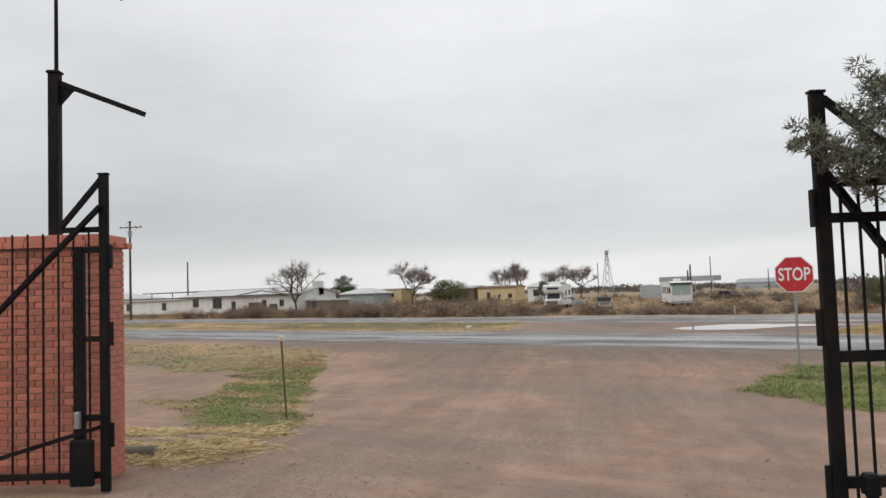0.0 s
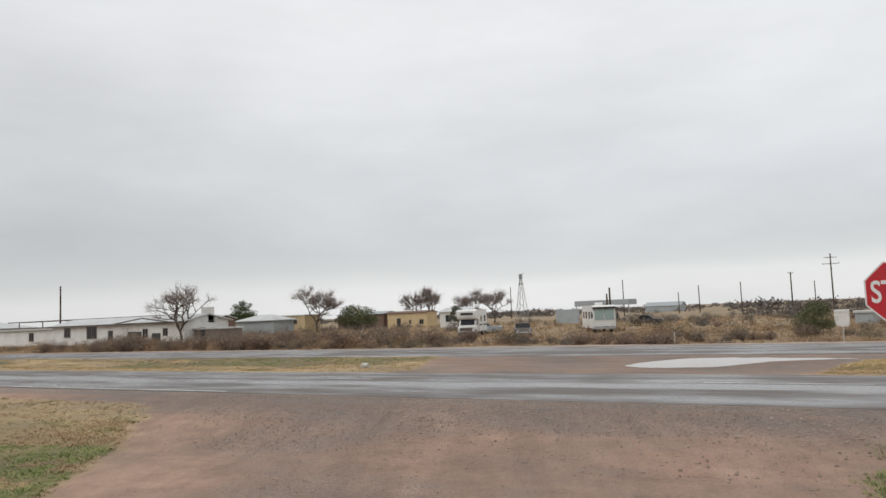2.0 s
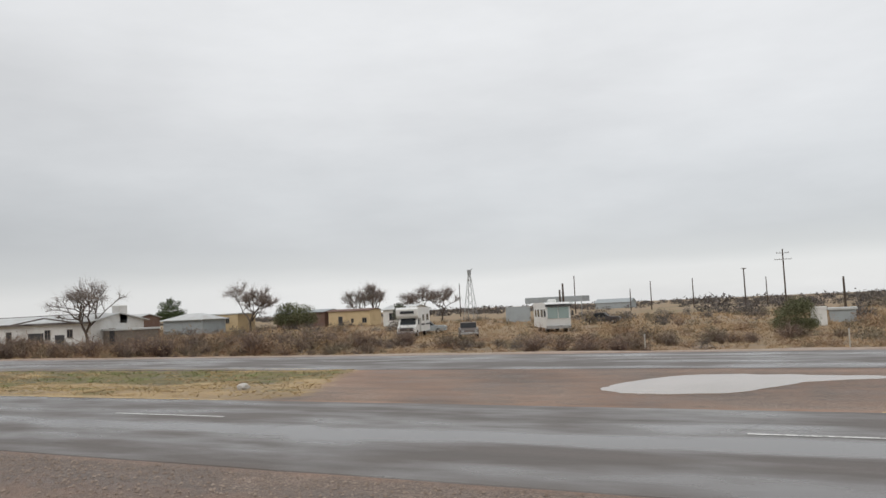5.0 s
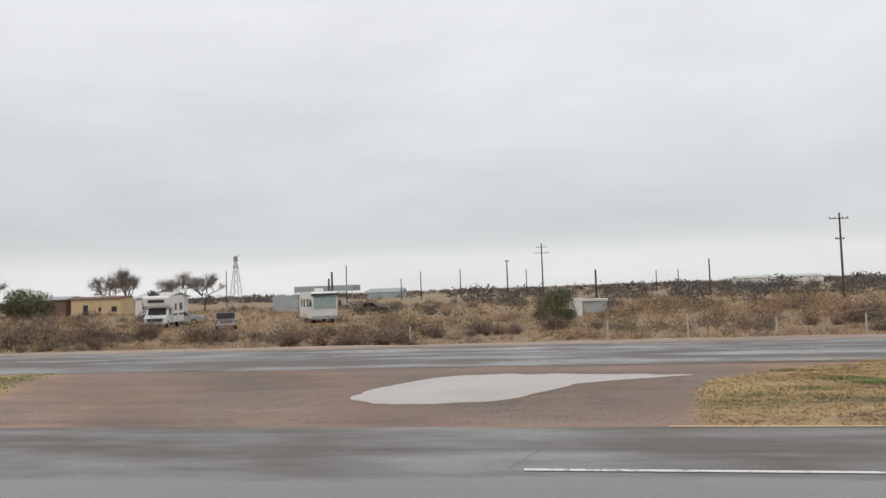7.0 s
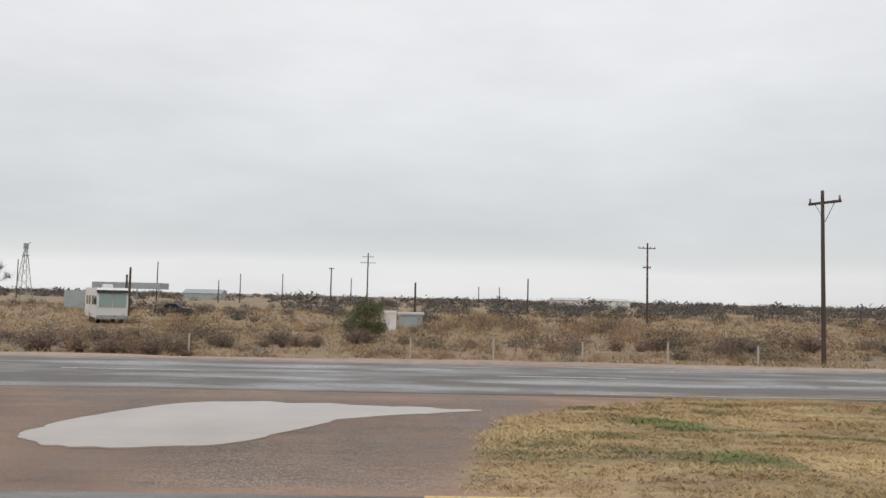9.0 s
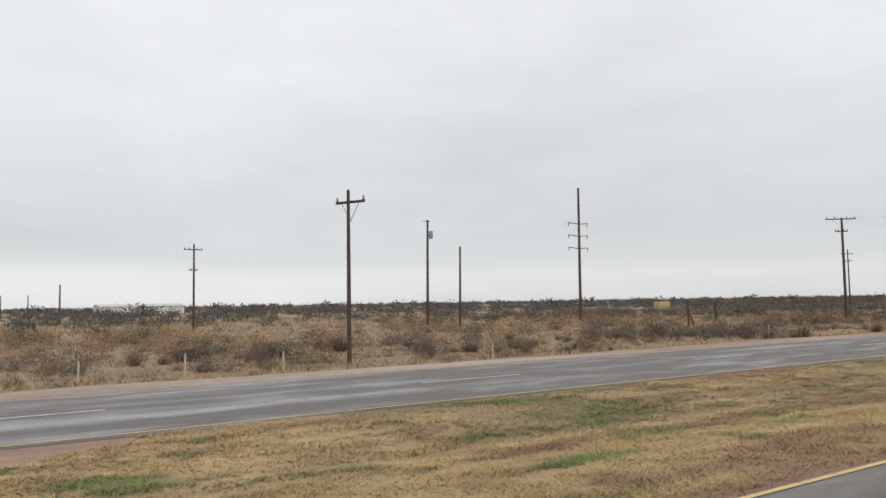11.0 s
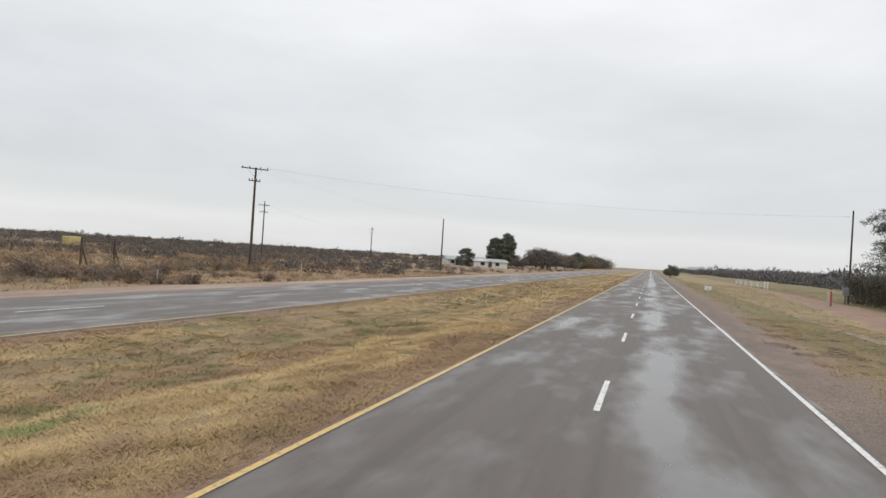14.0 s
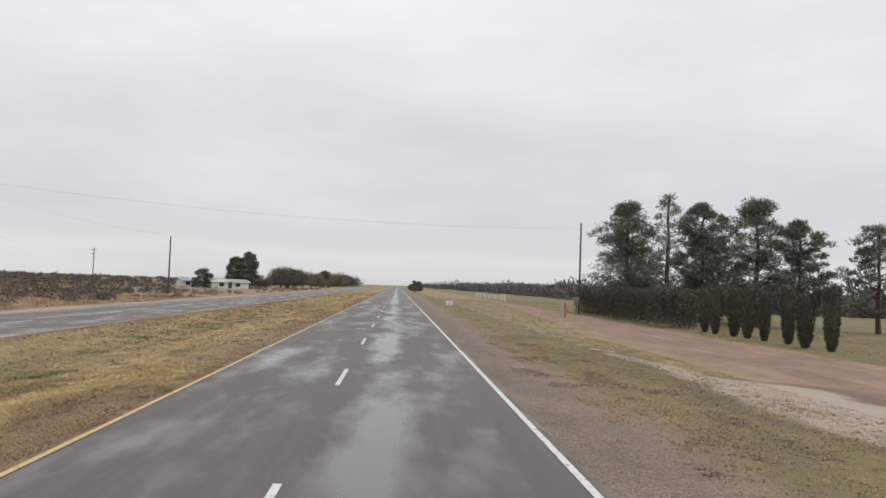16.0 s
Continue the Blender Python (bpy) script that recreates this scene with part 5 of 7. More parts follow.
def stone(name, at, r, label, mat=None):
    me = Mesh()
    bm = bmesh.new()
    bmesh.ops.create_icosphere(bm, subdivisions=2, radius=r)
    for v in bm.verts:
        v.co *= 1 + 0.35 * noise.noise(v.co * 2.2 / r + Vector((at[0], at[1], 0)))
        v.co.z *= 0.7
    data = bpy.data.meshes.new(name)
    bm.to_mesh(data)
    bm.free()
    data.materials.append(mat or M_ROCK)
    ob = new(name, data)
    ob.location = (at[0], at[1], float(height(at[0], at[1])) + r * 0.3)
    return tagged(ob, label, "stone")


stone("stone", (-43.7, 9.93), 0.2, "small pale rock on the grassy median")


def juniper(at, turn, tall, seed, label):
    """A juniper whose boughs rise outwards from the trunk and end in soft sprays. Local x runs along the gate."""
    rs = np.random.RandomState(seed)
    t = thing("juniper_tree", at, label, "tree", turn=turn)
    boughs = [(Vector((-1.78, 0.1, 3.08)), 2.4, 0.15), (Vector((-1.25, 0.0, 3.42)), 2.75, 0.22), (Vector((-1.15, -0.1, 4.45)), 4.15, 0.12),
              (Vector((-1.4, 0.15, 3.2)), 2.3, 0.24), (Vector((-1.05, -0.1, 3.5)), 2.9, 0.24), (Vector((-1.0, 0.1, 2.95)), 2.2, 0.24)]
    for k in range(16):
        a, u = -1.3 + 2.6 * rs.rand(), rs.rand()
        reach = (0.7 + 0.5 * rs.rand()) * (1.15 - 0.6 * u)
        z = 1.6 + u * (tall - 2.3)
        boughs.append((Vector((math.cos(a) * reach, math.sin(a) * reach, z + 0.65)), z, 0.2))
    me = Mesh().tube((0, 0, -0.1), (0.05, 0.03, tall * 0.5), 0.13, 0.08, 10, caps=False)
    me.tube((0.05, 0.03, tall * 0.5), (0, 0, tall * 0.95), 0.08, 0.015, 8, caps=False)
    centres, radius = [], []
    for tip, z, r in boughs:
        root = Vector((0.03, 0.02, z))
        mid = root.lerp(tip, 0.5) - Vector((0, 0, 0.08))
        me.tube(root, mid, 0.035, 0.02, 6, caps=False)
        me.tube(mid, tip, 0.02, 0.005, 5, caps=False)
        for k in range(120):
            f = 0.25 + 0.75 * (k + rs.rand()) / 120
            q = (root.lerp(mid, f * 2) if f < 0.5 else mid.lerp(tip, f * 2 - 1)) + Vector(np.clip(rs.randn(3), -1.4, 1.4)) * r * (1.0 - 0.5 * f)
            centres.append(q)
            radius.append(r * (0.6 - 0.25 * f) * (0.6 + 0.7 * rs.rand()))
    part("trunk", me, M_BARK, t, smooth=True)
    leaves = clumps(rs, np.array([tuple(c) for c in centres]), np.array(radius), 64, 0.042, 0.28, 0.3)
    leaves.materials.append(M_JUNIPER)
    part("crown", leaves, M_JUNIPER, t)
    return t


juniper(from_gate(5.0, 4.2), GATE_TURN, 5.5, 91, "grey-green juniper tree beside the gate")

# ---- poles and wires ----


def utility_pole(at, tall, label, arms=(), r=0.14, transformer=False, lean=0.0, turn=0.0, stubs=(), group="utility poles", pins=(-0.46, -0.2, 0.2, 0.46)):
    """arms: (height, length, direction in degrees, braces)."""
    p = thing("utility_pole", (at[0], at[1], float(height(at[0], at[1]))), label, "utility pole", group, turn)
    p.matrix_basis = p.matrix_basis @ pose(0, 0, 0, 0, lean, 0)
    shaft = Mesh()
    shaft.tube((0, 0, -0.3), (0, 0, tall), r, r * 0.68, 10)
    part("shaft", shaft, M_WOOD, p, smooth=False)
    for z, long, way, braced in arms:
        d = Vector((math.cos(radians(way)), math.sin(radians(way)), 0))
        n = Vector((-d.y, d.x, 0)) * (r + 0.04)
        arm = part("crossarm", Mesh().bar(n + Vector((0, 0, z)) - d * long / 2, n + Vector((0, 0, z)) + d * long / 2, 0.1, 0.12), M_WOOD, p)
        for s in pins:
            q = n + Vector((0, 0, z)) + d * long * s
            part("insulator", Mesh().tube(q + Vector((0, 0, 0.06)), q + Vector((0, 0, 0.28)), 0.06, 0.035, 8), M_GREYWOOD, arm)
        if braced:
            for s in (-0.3, 0.3):
                part("brace", Mesh().bar(n + Vector((0, 0, z - 0.05)) + d * long * s, n + Vector((0, 0, z - 0.95)), 0.04, 0.015), M_STEEL, p)
    for z, long, way in stubs:
        d = Vector((math.cos(radians(way)), math.sin(radians(way)), 0.1))
        s = part("bracket", Mesh().bar(Vector((0, 0, z)), Vector((0, 0, z)) + d * long, 0.09, 0.09), M_WOOD, p)
        q = Vector((0, 0, z)) + d * long
        part("insulator", Mesh().tube(q + Vector((0, 0, 0.05)), q - Vector((0, 0, 0.45)), 0.06, 0.05, 8), M_GREYWOOD, s)
    if transformer:
        part("transformer", Mesh().tube((0.32, -0.2, tall - 2.1), (0.32, -0.2, tall - 1.25), 0.23, 0.22, 14), M_STEEL, p)
        part("top_arm", Mesh().bar((-0.6, 0, tall - 0.15), (0.35, 0, tall - 0.1), 0.07, 0.07), M_WOOD, p)
    part("top_cap", Mesh().tube((0, 0, tall), (0, 0, tall + 0.05), r * 0.72, r * 0.5, 10), M_STEEL, p)
    return p


POLE = "dark weathered wooden utility pole "
utility_pole((-6.25, 34.4), 8.3, POLE + "with one braced crossarm", ((7.75, 1.75, -66, True),), 0.115, pins=(-0.46, 0.46))
utility_pole((24.2, 74.4), 12.1, POLE + "with a transformer can", r=0.17, transformer=True, lean=0.8)
utility_pole((25.5, 69.9), 8.8, "bare dark wooden pole without crossarms", r=0.15, lean=1.0)
utility_pole((47.2, 73.6), 17.3, "tall dark pole with three pairs of brackets", r=0.2, lean=0.6,
             stubs=[(z, 1.3 * s, w) for z in (12.6, 11.0, 9.4) for s, w in ((1, -8), (1.25, 172))])
utility_pole((62.6, 47.4), 11.6, POLE + "with a long top crossarm", ((11.5, 3.3, -38, True), (10.1, 1.4, -38, False)), 0.17)
utility_pole((128, 42.6), 10.1, "bare dark wooden pole without crossarms", r=0.16)
utility_pole((143.8, 90), 12.9, POLE + "with two crossarms", ((12.0, 3.0, -25, False), (10.4, 2.2, -25, False)), 0.17)
utility_pole((268.6, 110), 12.2, POLE + "with two crossarms", ((11.4, 3.2, -20, False), (9.9, 2.2, -20, False)), 0.2)
utility_pole((6.3, 103), 11.0, POLE + "with two crossarms", ((10.3, 2.6, 10, False), (7.6, 1.2, 10, False)), 0.16)
utility_pole((-25.7, 86.8), 4.5, "short thick dark wooden post in scrub", r=0.16)
utility_pole((-38.1, 202), 14.2, POLE + "with two crossarms", ((13.2, 3.0, 5, False), (11.6, 4.0, 5, False)), 0.22)
utility_pole((-46.4, 190), 9.6, "bare dark wooden pole without crossarms", ((9.4, 1.2, 0, False),), 0.2)
utility_pole((-3.2, 150), 7.0, "bare dark wooden pole without crossarms", r=0.17)
utility_pole((-110.5, 28.6), 12.8, POLE + "with one braced crossarm", ((12.0, 3.0, 30, True),), 0.17, transformer=True)
utility_pole((-143.9, 59.8), 9.8, "bare dark wooden pole behind the white house", r=0.17)
utility_pole((74.2, -17.5), 10.0, POLE + "beside the clipped cypress row", r=0.12)
for x, y, h in ((-75.4, 220, 8.4), (-63.4, 220, 8.5), (-43.8, 220, 7.8), (-1, 220, 6.0), (-7, 220, 6.0), (-81.5, 220, 6.5), (-91, 196, 10.4), (-59, 89.2, 5.6), (-60.4, 92, 4.8), (-138, 220, 11)):
    utility_pole((x, y), h, "distant bare wooden pole on the horizon", r=0.17, group="distant poles")


def wire(a, b, sag, label, r=0.003):
    a, b = Vector(a), Vector(b)
    me, n, k = Mesh(), 20, 5
    side = (b - a).cross(Vector((0, 0, 1))).normalized()
    for t in range(n + 1):
        c = a.lerp(b, t / n) - Vector((0, 0, sag * 4 * (t / n) * (1 - t / n)))
        me.v += [tuple(c + side * r * math.cos(2 * math.pi * q / k) + Vector((0, 0, r * math.sin(2 * math.pi * q / k)))) for q in range(k)]
    for t in range(n):
        for q in range(k):
            me.f.append((t * k + q, t * k + (q + 1) % k, (t + 1) * k + (q + 1) % k, (t + 1) * k + q))
            me.m.append(0)
    return tagged(part("power_line", me, M_STRIPE), label, "power line", "power lines")


WIRE = "thin sagging black overhead power line between poles"
for dx, dz in ((-1.0, 0), (1.0, 0)):
    wire((62.6 + dx, 47.4 - dx * 0.7, 11.35), (74.2 + dx * 0.4, -17.5, 9.4), 1.3, WIRE)
    wire((62.6 + dx, 47.4 - dx * 0.7, 11.35), (128, 42.6 + dx * 0.2, 9.9), 0.9, WIRE)
wire((74.2, -17.5, 9.4), (150, -60, 9.6), 1.0, WIRE)
wire((143.8, 90, 12.0), (268.6, 110, 11.4), 2.0, WIRE, 0.009)

# ---- houses, sheds, vehicles beyond the road ----


def window_part(parent, x, y, z, w, h, frame_mat=None, way=-1, cross=True):
    """A window in a wall that faces -y: frame, pane, sill."""
    f = 0.07
    me = Mesh()
    me.box((x - w / 2 - f, y + way * 0.05, z - f), (x + w / 2 + f, y + 0.02, z), 0.01)
    me.box((x - w / 2 - f, y + way * 0.05, z + h), (x + w / 2 + f, y + 0.02, z + h + f), 0.01)
    me.box((x - w / 2 - f, y + way * 0.05, z), (x - w / 2, y + 0.02, z + h), 0.01)
    me.box((x + w / 2, y + way * 0.05, z), (x + w / 2 + f, y + 0.02, z + h), 0.01)
    if cross:
        me.box((x - 0.025, y + way * 0.045, z), (x + 0.025, y + 0.02, z + h), 0.005)
    wd = part("window", me, frame_mat or M_GREYWOOD, parent)
    part("pane", Mesh().box((x - w / 2, y - 0.012, z), (x + w / 2, y + 0.01, z + h)), M_GLASS, wd)
    part("sill", Mesh().box((x - w / 2 - 0.12, y - 0.12, z - f - 0.05), (x + w / 2 + 0.12, y + 0.02, z - f), 0.01), frame_mat or M_GREYWOOD, wd)
    return wd


def door_part(parent, x, y, w=0.95, h=2.1, mat=None):
    d = part("door", Mesh().box((x - w / 2, y - 0.03, 0.05), (x + w / 2, y + 0.02, h), 0.01), mat or M_STRIPE, parent)
    fr = Mesh()
    fr.box((x - w / 2 - 0.09, y - 0.05, 0), (x - w / 2, y + 0.02, h + 0.09), 0.01)
    fr.box((x + w / 2, y - 0.05, 0), (x + w / 2 + 0.09, y + 0.02, h + 0.09), 0.01)
    fr.box((x - w / 2, y - 0.05, h), (x + w / 2, y + 0.02, h + 0.09), 0.01)
    part("door_frame", fr, M_GREYWOOD, d)
    part("handle", Mesh().tube((x + w * 0.36, y - 0.09, 1.0), (x + w * 0.36, y - 0.03, 1.0), 0.03, None, 8), M_CHROME, d)
    return d


def building(at, size, label, wall_mat, roof_mat, roof="gable", ridge=1.0, windows=(), doors=(), turn=0.0, over=0.35, fascia=None, category="building", name="building"):
    """Walls of wide x deep x high, local front at y = 0 facing -y, with a roof of its own."""
    w, d, h = size
    b = thing(name, (at[0], at[1], float(height(at[0], at[1])) - 0.05), label, category, turn=turn)
    part("wall", Mesh().box((0, 0, -0.25), (w, d, h), 0.02), wall_mat, b)
    if roof == "gable":
        me = Mesh()
        t = 0.14
        e = h - over * ridge / (d / 2)
        out = [(-over, e), (d / 2, h + ridge), (d + over, e), (d + over, e + t), (d / 2, h + ridge + t), (-over, e + t)]
        i = len(me.v)
        me.v += [(-over, y, z) for y, z in out] + [(w + over, y, z) for y, z in out]
        n = 6
        me.f += [(0, 1, 4, 5), (1, 2, 3, 4), (6 + 5, 6 + 4, 6 + 1, 6), (6 + 4, 6 + 3, 6 + 2, 6 + 1)] + [((k + 1) % n, k, n + k, n + (k + 1) % n) for k in range(n)]
        me.m += [0] * 10
        for x in (0.0, w - 0.12):
            gab = Mesh()
            gab.v += [(x, 0, h), (x, d, h), (x, d / 2, h + ridge), (x + 0.12, 0, h), (x + 0.12, d, h), (x + 0.12, d / 2, h + ridge)]
            gab.f += [(0, 2, 1), (3, 4, 5), (0, 1, 4, 3), (1, 2, 5, 4), (2, 0, 3, 5)]
            gab.m += [0] * 5
            part("gable", gab, wall_mat, b)
        part("roof", me, roof_mat, b)
    elif roof == "hip":
        me = Mesh()
        o = over
        base = [(-o, -o, h - 0.05), (w + o, -o, h - 0.05), (w + o, d + o, h - 0.05), (-o, d + o, h - 0.05)]
        top = [(d / 2, d / 2, h + ridge), (w - d / 2, d / 2, h + ridge)]
        me.v += base + top + [(x, y, z - 0.12) for x, y, z in base]
        me.f += [(0, 1, 5, 4), (1, 2, 5), (2, 3, 4, 5), (3, 0, 4), (6, 7, 1, 0), (7, 8, 2, 1), (8, 9, 3, 2), (9, 6, 0, 3), (9, 8, 7, 6)]
        me.m += [0] * 9
        part("roof", me, roof_mat, b)
    else:
        part("roof", Mesh().box((-over, -over, h), (w + over, d + over, h + 0.22), 0.04), roof_mat, b)
    if fascia:
        part("fascia", Mesh().box((-over, -over - 0.03, h - 0.22), (w + over, -over, h + 0.02), 0.005), fascia, b)
    for x, z, ww, hh in windows:
        window_part(b, x, 0.0, z, ww, hh)
    for x in doors:
        door_part(b, x, 0.0)
    return b


house = building((-137.0, 54.0), (30.0, 8.0, 3.1), "long low white plaster house with a dark weathered roof edge", M_WALLWHITE, M_ROOFLIGHT, "gable", 0.85,
                 ((3.9, 1.45, 1.45, 1.25), (9.9, 1.15, 2.3, 1.65), (22.0, 1.1, 1.0, 1.1), (26.2, 1.3, 0.9, 0.9)), (14.3,), 0.0, 0.5, M_ROOFDARK, "house", "house")
part("chimney", Mesh().box((28.6, 4.2, 2.8), (30.0, 5.4, 5.0), 0.04), M_WALLWHITE, house)
# flat dark panels on the solid wall stand in for the shade inside open bays
part("porch_shade_panel", Mesh().box((18.2, -0.035, 0.1), (21.2, 0.02, 1.9), 0.01), M_STRIPE, house)
part("porch_shade_panel", Mesh().box((23.4, -0.035, 0.1), (25.2, 0.02, 1.6), 0.01), M_STRIPE, house)
lean_to = Mesh()
lean_to.bar((16.0, -1.2, 3.0), (22.0, -0.5, 3.75), 0.35, 0.14)
lean_to.bar((22.0, -0.5, 3.75), (29.5, -0.8, 2.9), 0.35, 0.14)
part("sagging_eave", lean_to, M_ROOFDARK, house)
wing = building((-163.0, 55.5), (25.6, 7.0, 2.9), "white plaster wing of the long house with flat dark roof", M_WALLWHITE, M_ROOFDARK, "flat", 0, ((6, 1.0, 1.2, 1.2), (18, 1.0, 1.2, 1.2)), (), 0.0, 0.4, M_ROOFLIGHT, "house", "house")
slab = thing("roof_rack", (-158.0, 59.0, 2.6), "long dark flat canopy above the white house roof", "canopy")
part("deck", Mesh().box((0, 0, 1.0), (44.0, 3.0, 1.16), 0.03), M_ROOFDARK, slab)
for k in range(7):
    part("prop", Mesh().box((1 + k * 7, 1.4, -2.9), (1.12 + k * 7, 1.52, 1.0)), M_ROOFDARK, slab)
carport = thing("carport", (-196.0, 60.0, float(height(-185, 60)) - 0.05), "open brown carport with a pale low roof", "carport")
cr = Mesh()
cr.prism([(-0.6, 3.1), (15.0, 4.6), (30.6, 3.1), (30.6, 3.3), (15.0, 4.8), (-0.6, 3.3)], -0.6, 9.0)
part("roof", cr, M_ROOFLIGHT, carport)
part("back_wall", Mesh().box((0, 8.0, -0.3), (30, 8.3, 3.3)), M_BROWNWALL, carport)
part("side_wall", Mesh().box((0, 3.0, -0.3), (14, 3.3, 3.2)), M_REDPAINT, carport)
for k in range(6):
    part("post", Mesh().box((0.2 + k * 5.9, 0, -0.3), (0.4 + k * 5.9, 0.2, 3.35 + 0.22 * (2.5 - abs(k - 2.5))), 0.02), M_BROWNWALL, carport)

building((-139.2, 95.0), (9.8, 6.0, 3.0), "low grey shed with a pale hipped roof", M_GREYSIDING, M_ROOFLIGHT, "hip", 1.1, (), (), 0, 0.5, category="shed", name="shed")
building((-138.2, 105.0), (8.2, 5.0, 3.6), "small tan flat-roofed building with dark windows", M_TAN, M_ROOFLIGHT, "flat", 0, ((1.6, 1.5, 1.3, 1.6), (5.6, 2.0, 0.8, 1.0)), (), 0, 0.2, category="shed", name="shed")
building((-126.6, 130.0), (10.8, 4.6, 3.3), "tan sided mobile home with a thin brown roof", M_TAN, M_BROWNWALL, "gable", 0.35, ((6.3, 0.9, 0.5, 0.7), (9.4, 0.8, 1.0, 0.9)), (3.2,), 0, 0.3, category="mobile home", name="mobile_home")
building((-142.0, 131.0), (13.6, 6.0, 3.4), "long brown shed with a low roof behind bushes", M_BROWNWALL, M_GREYSIDING, "gable", 0.5, (), (), 0, 0.4, category="shed", name="shed")
building((-103.2, 115.0), (6.0, 7.0, 3.2), "low white house with a pale roof behind the motorhome", M_WALLWHITE, M_ROOFLIGHT, "gable", 0.7, ((2.0, 1.3, 1.2, 1.2),), (), 0, 0.4, category="house", name="house")
building((-80.2, 120.0), (4.6, 0.4, 2.6), "pale grey block wall", M_GREYSIDING, M_GREYSIDING, "flat", 0, (), (), 0, 0.02, category="wall", name="block_wall")
building((-140.7, 84.0), (7.2, 5.0, 3.6), "brown boarded shed behind the bare tree", M_BROWNWALL, M_ROOFLIGHT, "gable", 0.6, (), (4.0,), 0, 0.3, category="shed", name="shed")
building((-106.8, 55.6), (5.0, 4.0, 1.9), "low grey boarded lean-to shed beside the white house", M_GREYWOOD, M_ROOFLIGHT, "flat", 0.0, (), (1.6,), 0, 0.2, category="shed", name="shed")
canopy = thing("canopy", (-81.4, 133.0, float(height(-76, 133))), "long flat metal canopy on thin posts", "canopy")
part("roof", Mesh().box((0, 0, 3.3), (11.6, 5, 4.4), 0.06), M_GREYSIDING, canopy)
for x in (0.2, 3.9, 7.6, 11.3):
    part("post", Mesh().box((x, 0.2, -0.2), (x + 0.14, 0.34, 3.3)), M_STEEL, canopy)
building((-28.5, 62.0), (1.2, 1.0, 1.4), "small white utility box in the scrub", M_WALLWHITE, M_WALLWHITE, "flat", 0, (), (), 0, 0.03, category="utility box", name="utility_box")
building((-27.2, 70.0), (2.2, 1.8, 1.15), "low grey tin shed in the scrub", M_GREYSIDING, M_ROOFLIGHT, "flat", 0, (), (), 0, 0.15, category="shed", name="shed")
building((30.0, 300.0), (30.0, 12.0, 3.0), "long low white building on the horizon", M_WALLWHITE, M_ROOFLIGHT, "gable", 0.8, (), (), 0, 0.3)
building((-124.0, 330.0), (16.0, 10.0, 2.6), "grey shed roof on the horizon", M_GREYSIDING, M_GREYSIDING, "gable", 1.6, (), (), 0, 0.3)
for x, y, w, h, lab in ((229.0, 68.0, 7.0, 1.9, "white house with a shallow roof"), (223.0, 57.5, 11.0, 1.9, "long white ranch house"), (292.0, 74.0, 12.0, 3.2, "white house behind trees"), (470.0, 60.0, 16.0, 3.5, "small white house far down the road")):
    building((x, y), (w, 8.0, h), lab + " among trees", M_WALLWHITE, M_ROOFLIGHT if w > 10 else M_GREYSIDING, "gable", 0.8, ((w * 0.25, 0.7, 1.2, 0.9), (w * 0.7, 0.7, 1.2, 0.9)), (w * 0.48,), -62, 0.5, category="house", name="house")


def wheel_part(parent, x, y, r, w):
    t = part("wheel", Mesh().tube((x, y - w / 2, r), (x, y + w / 2, r), r, None, 18), M_TYRE, parent)
    part("rim", Mesh().tube((x, y - w / 2 - 0.015, r), (x, y + w / 2 + 0.015, r), r * 0.55, None, 14), M_CHROME, t)


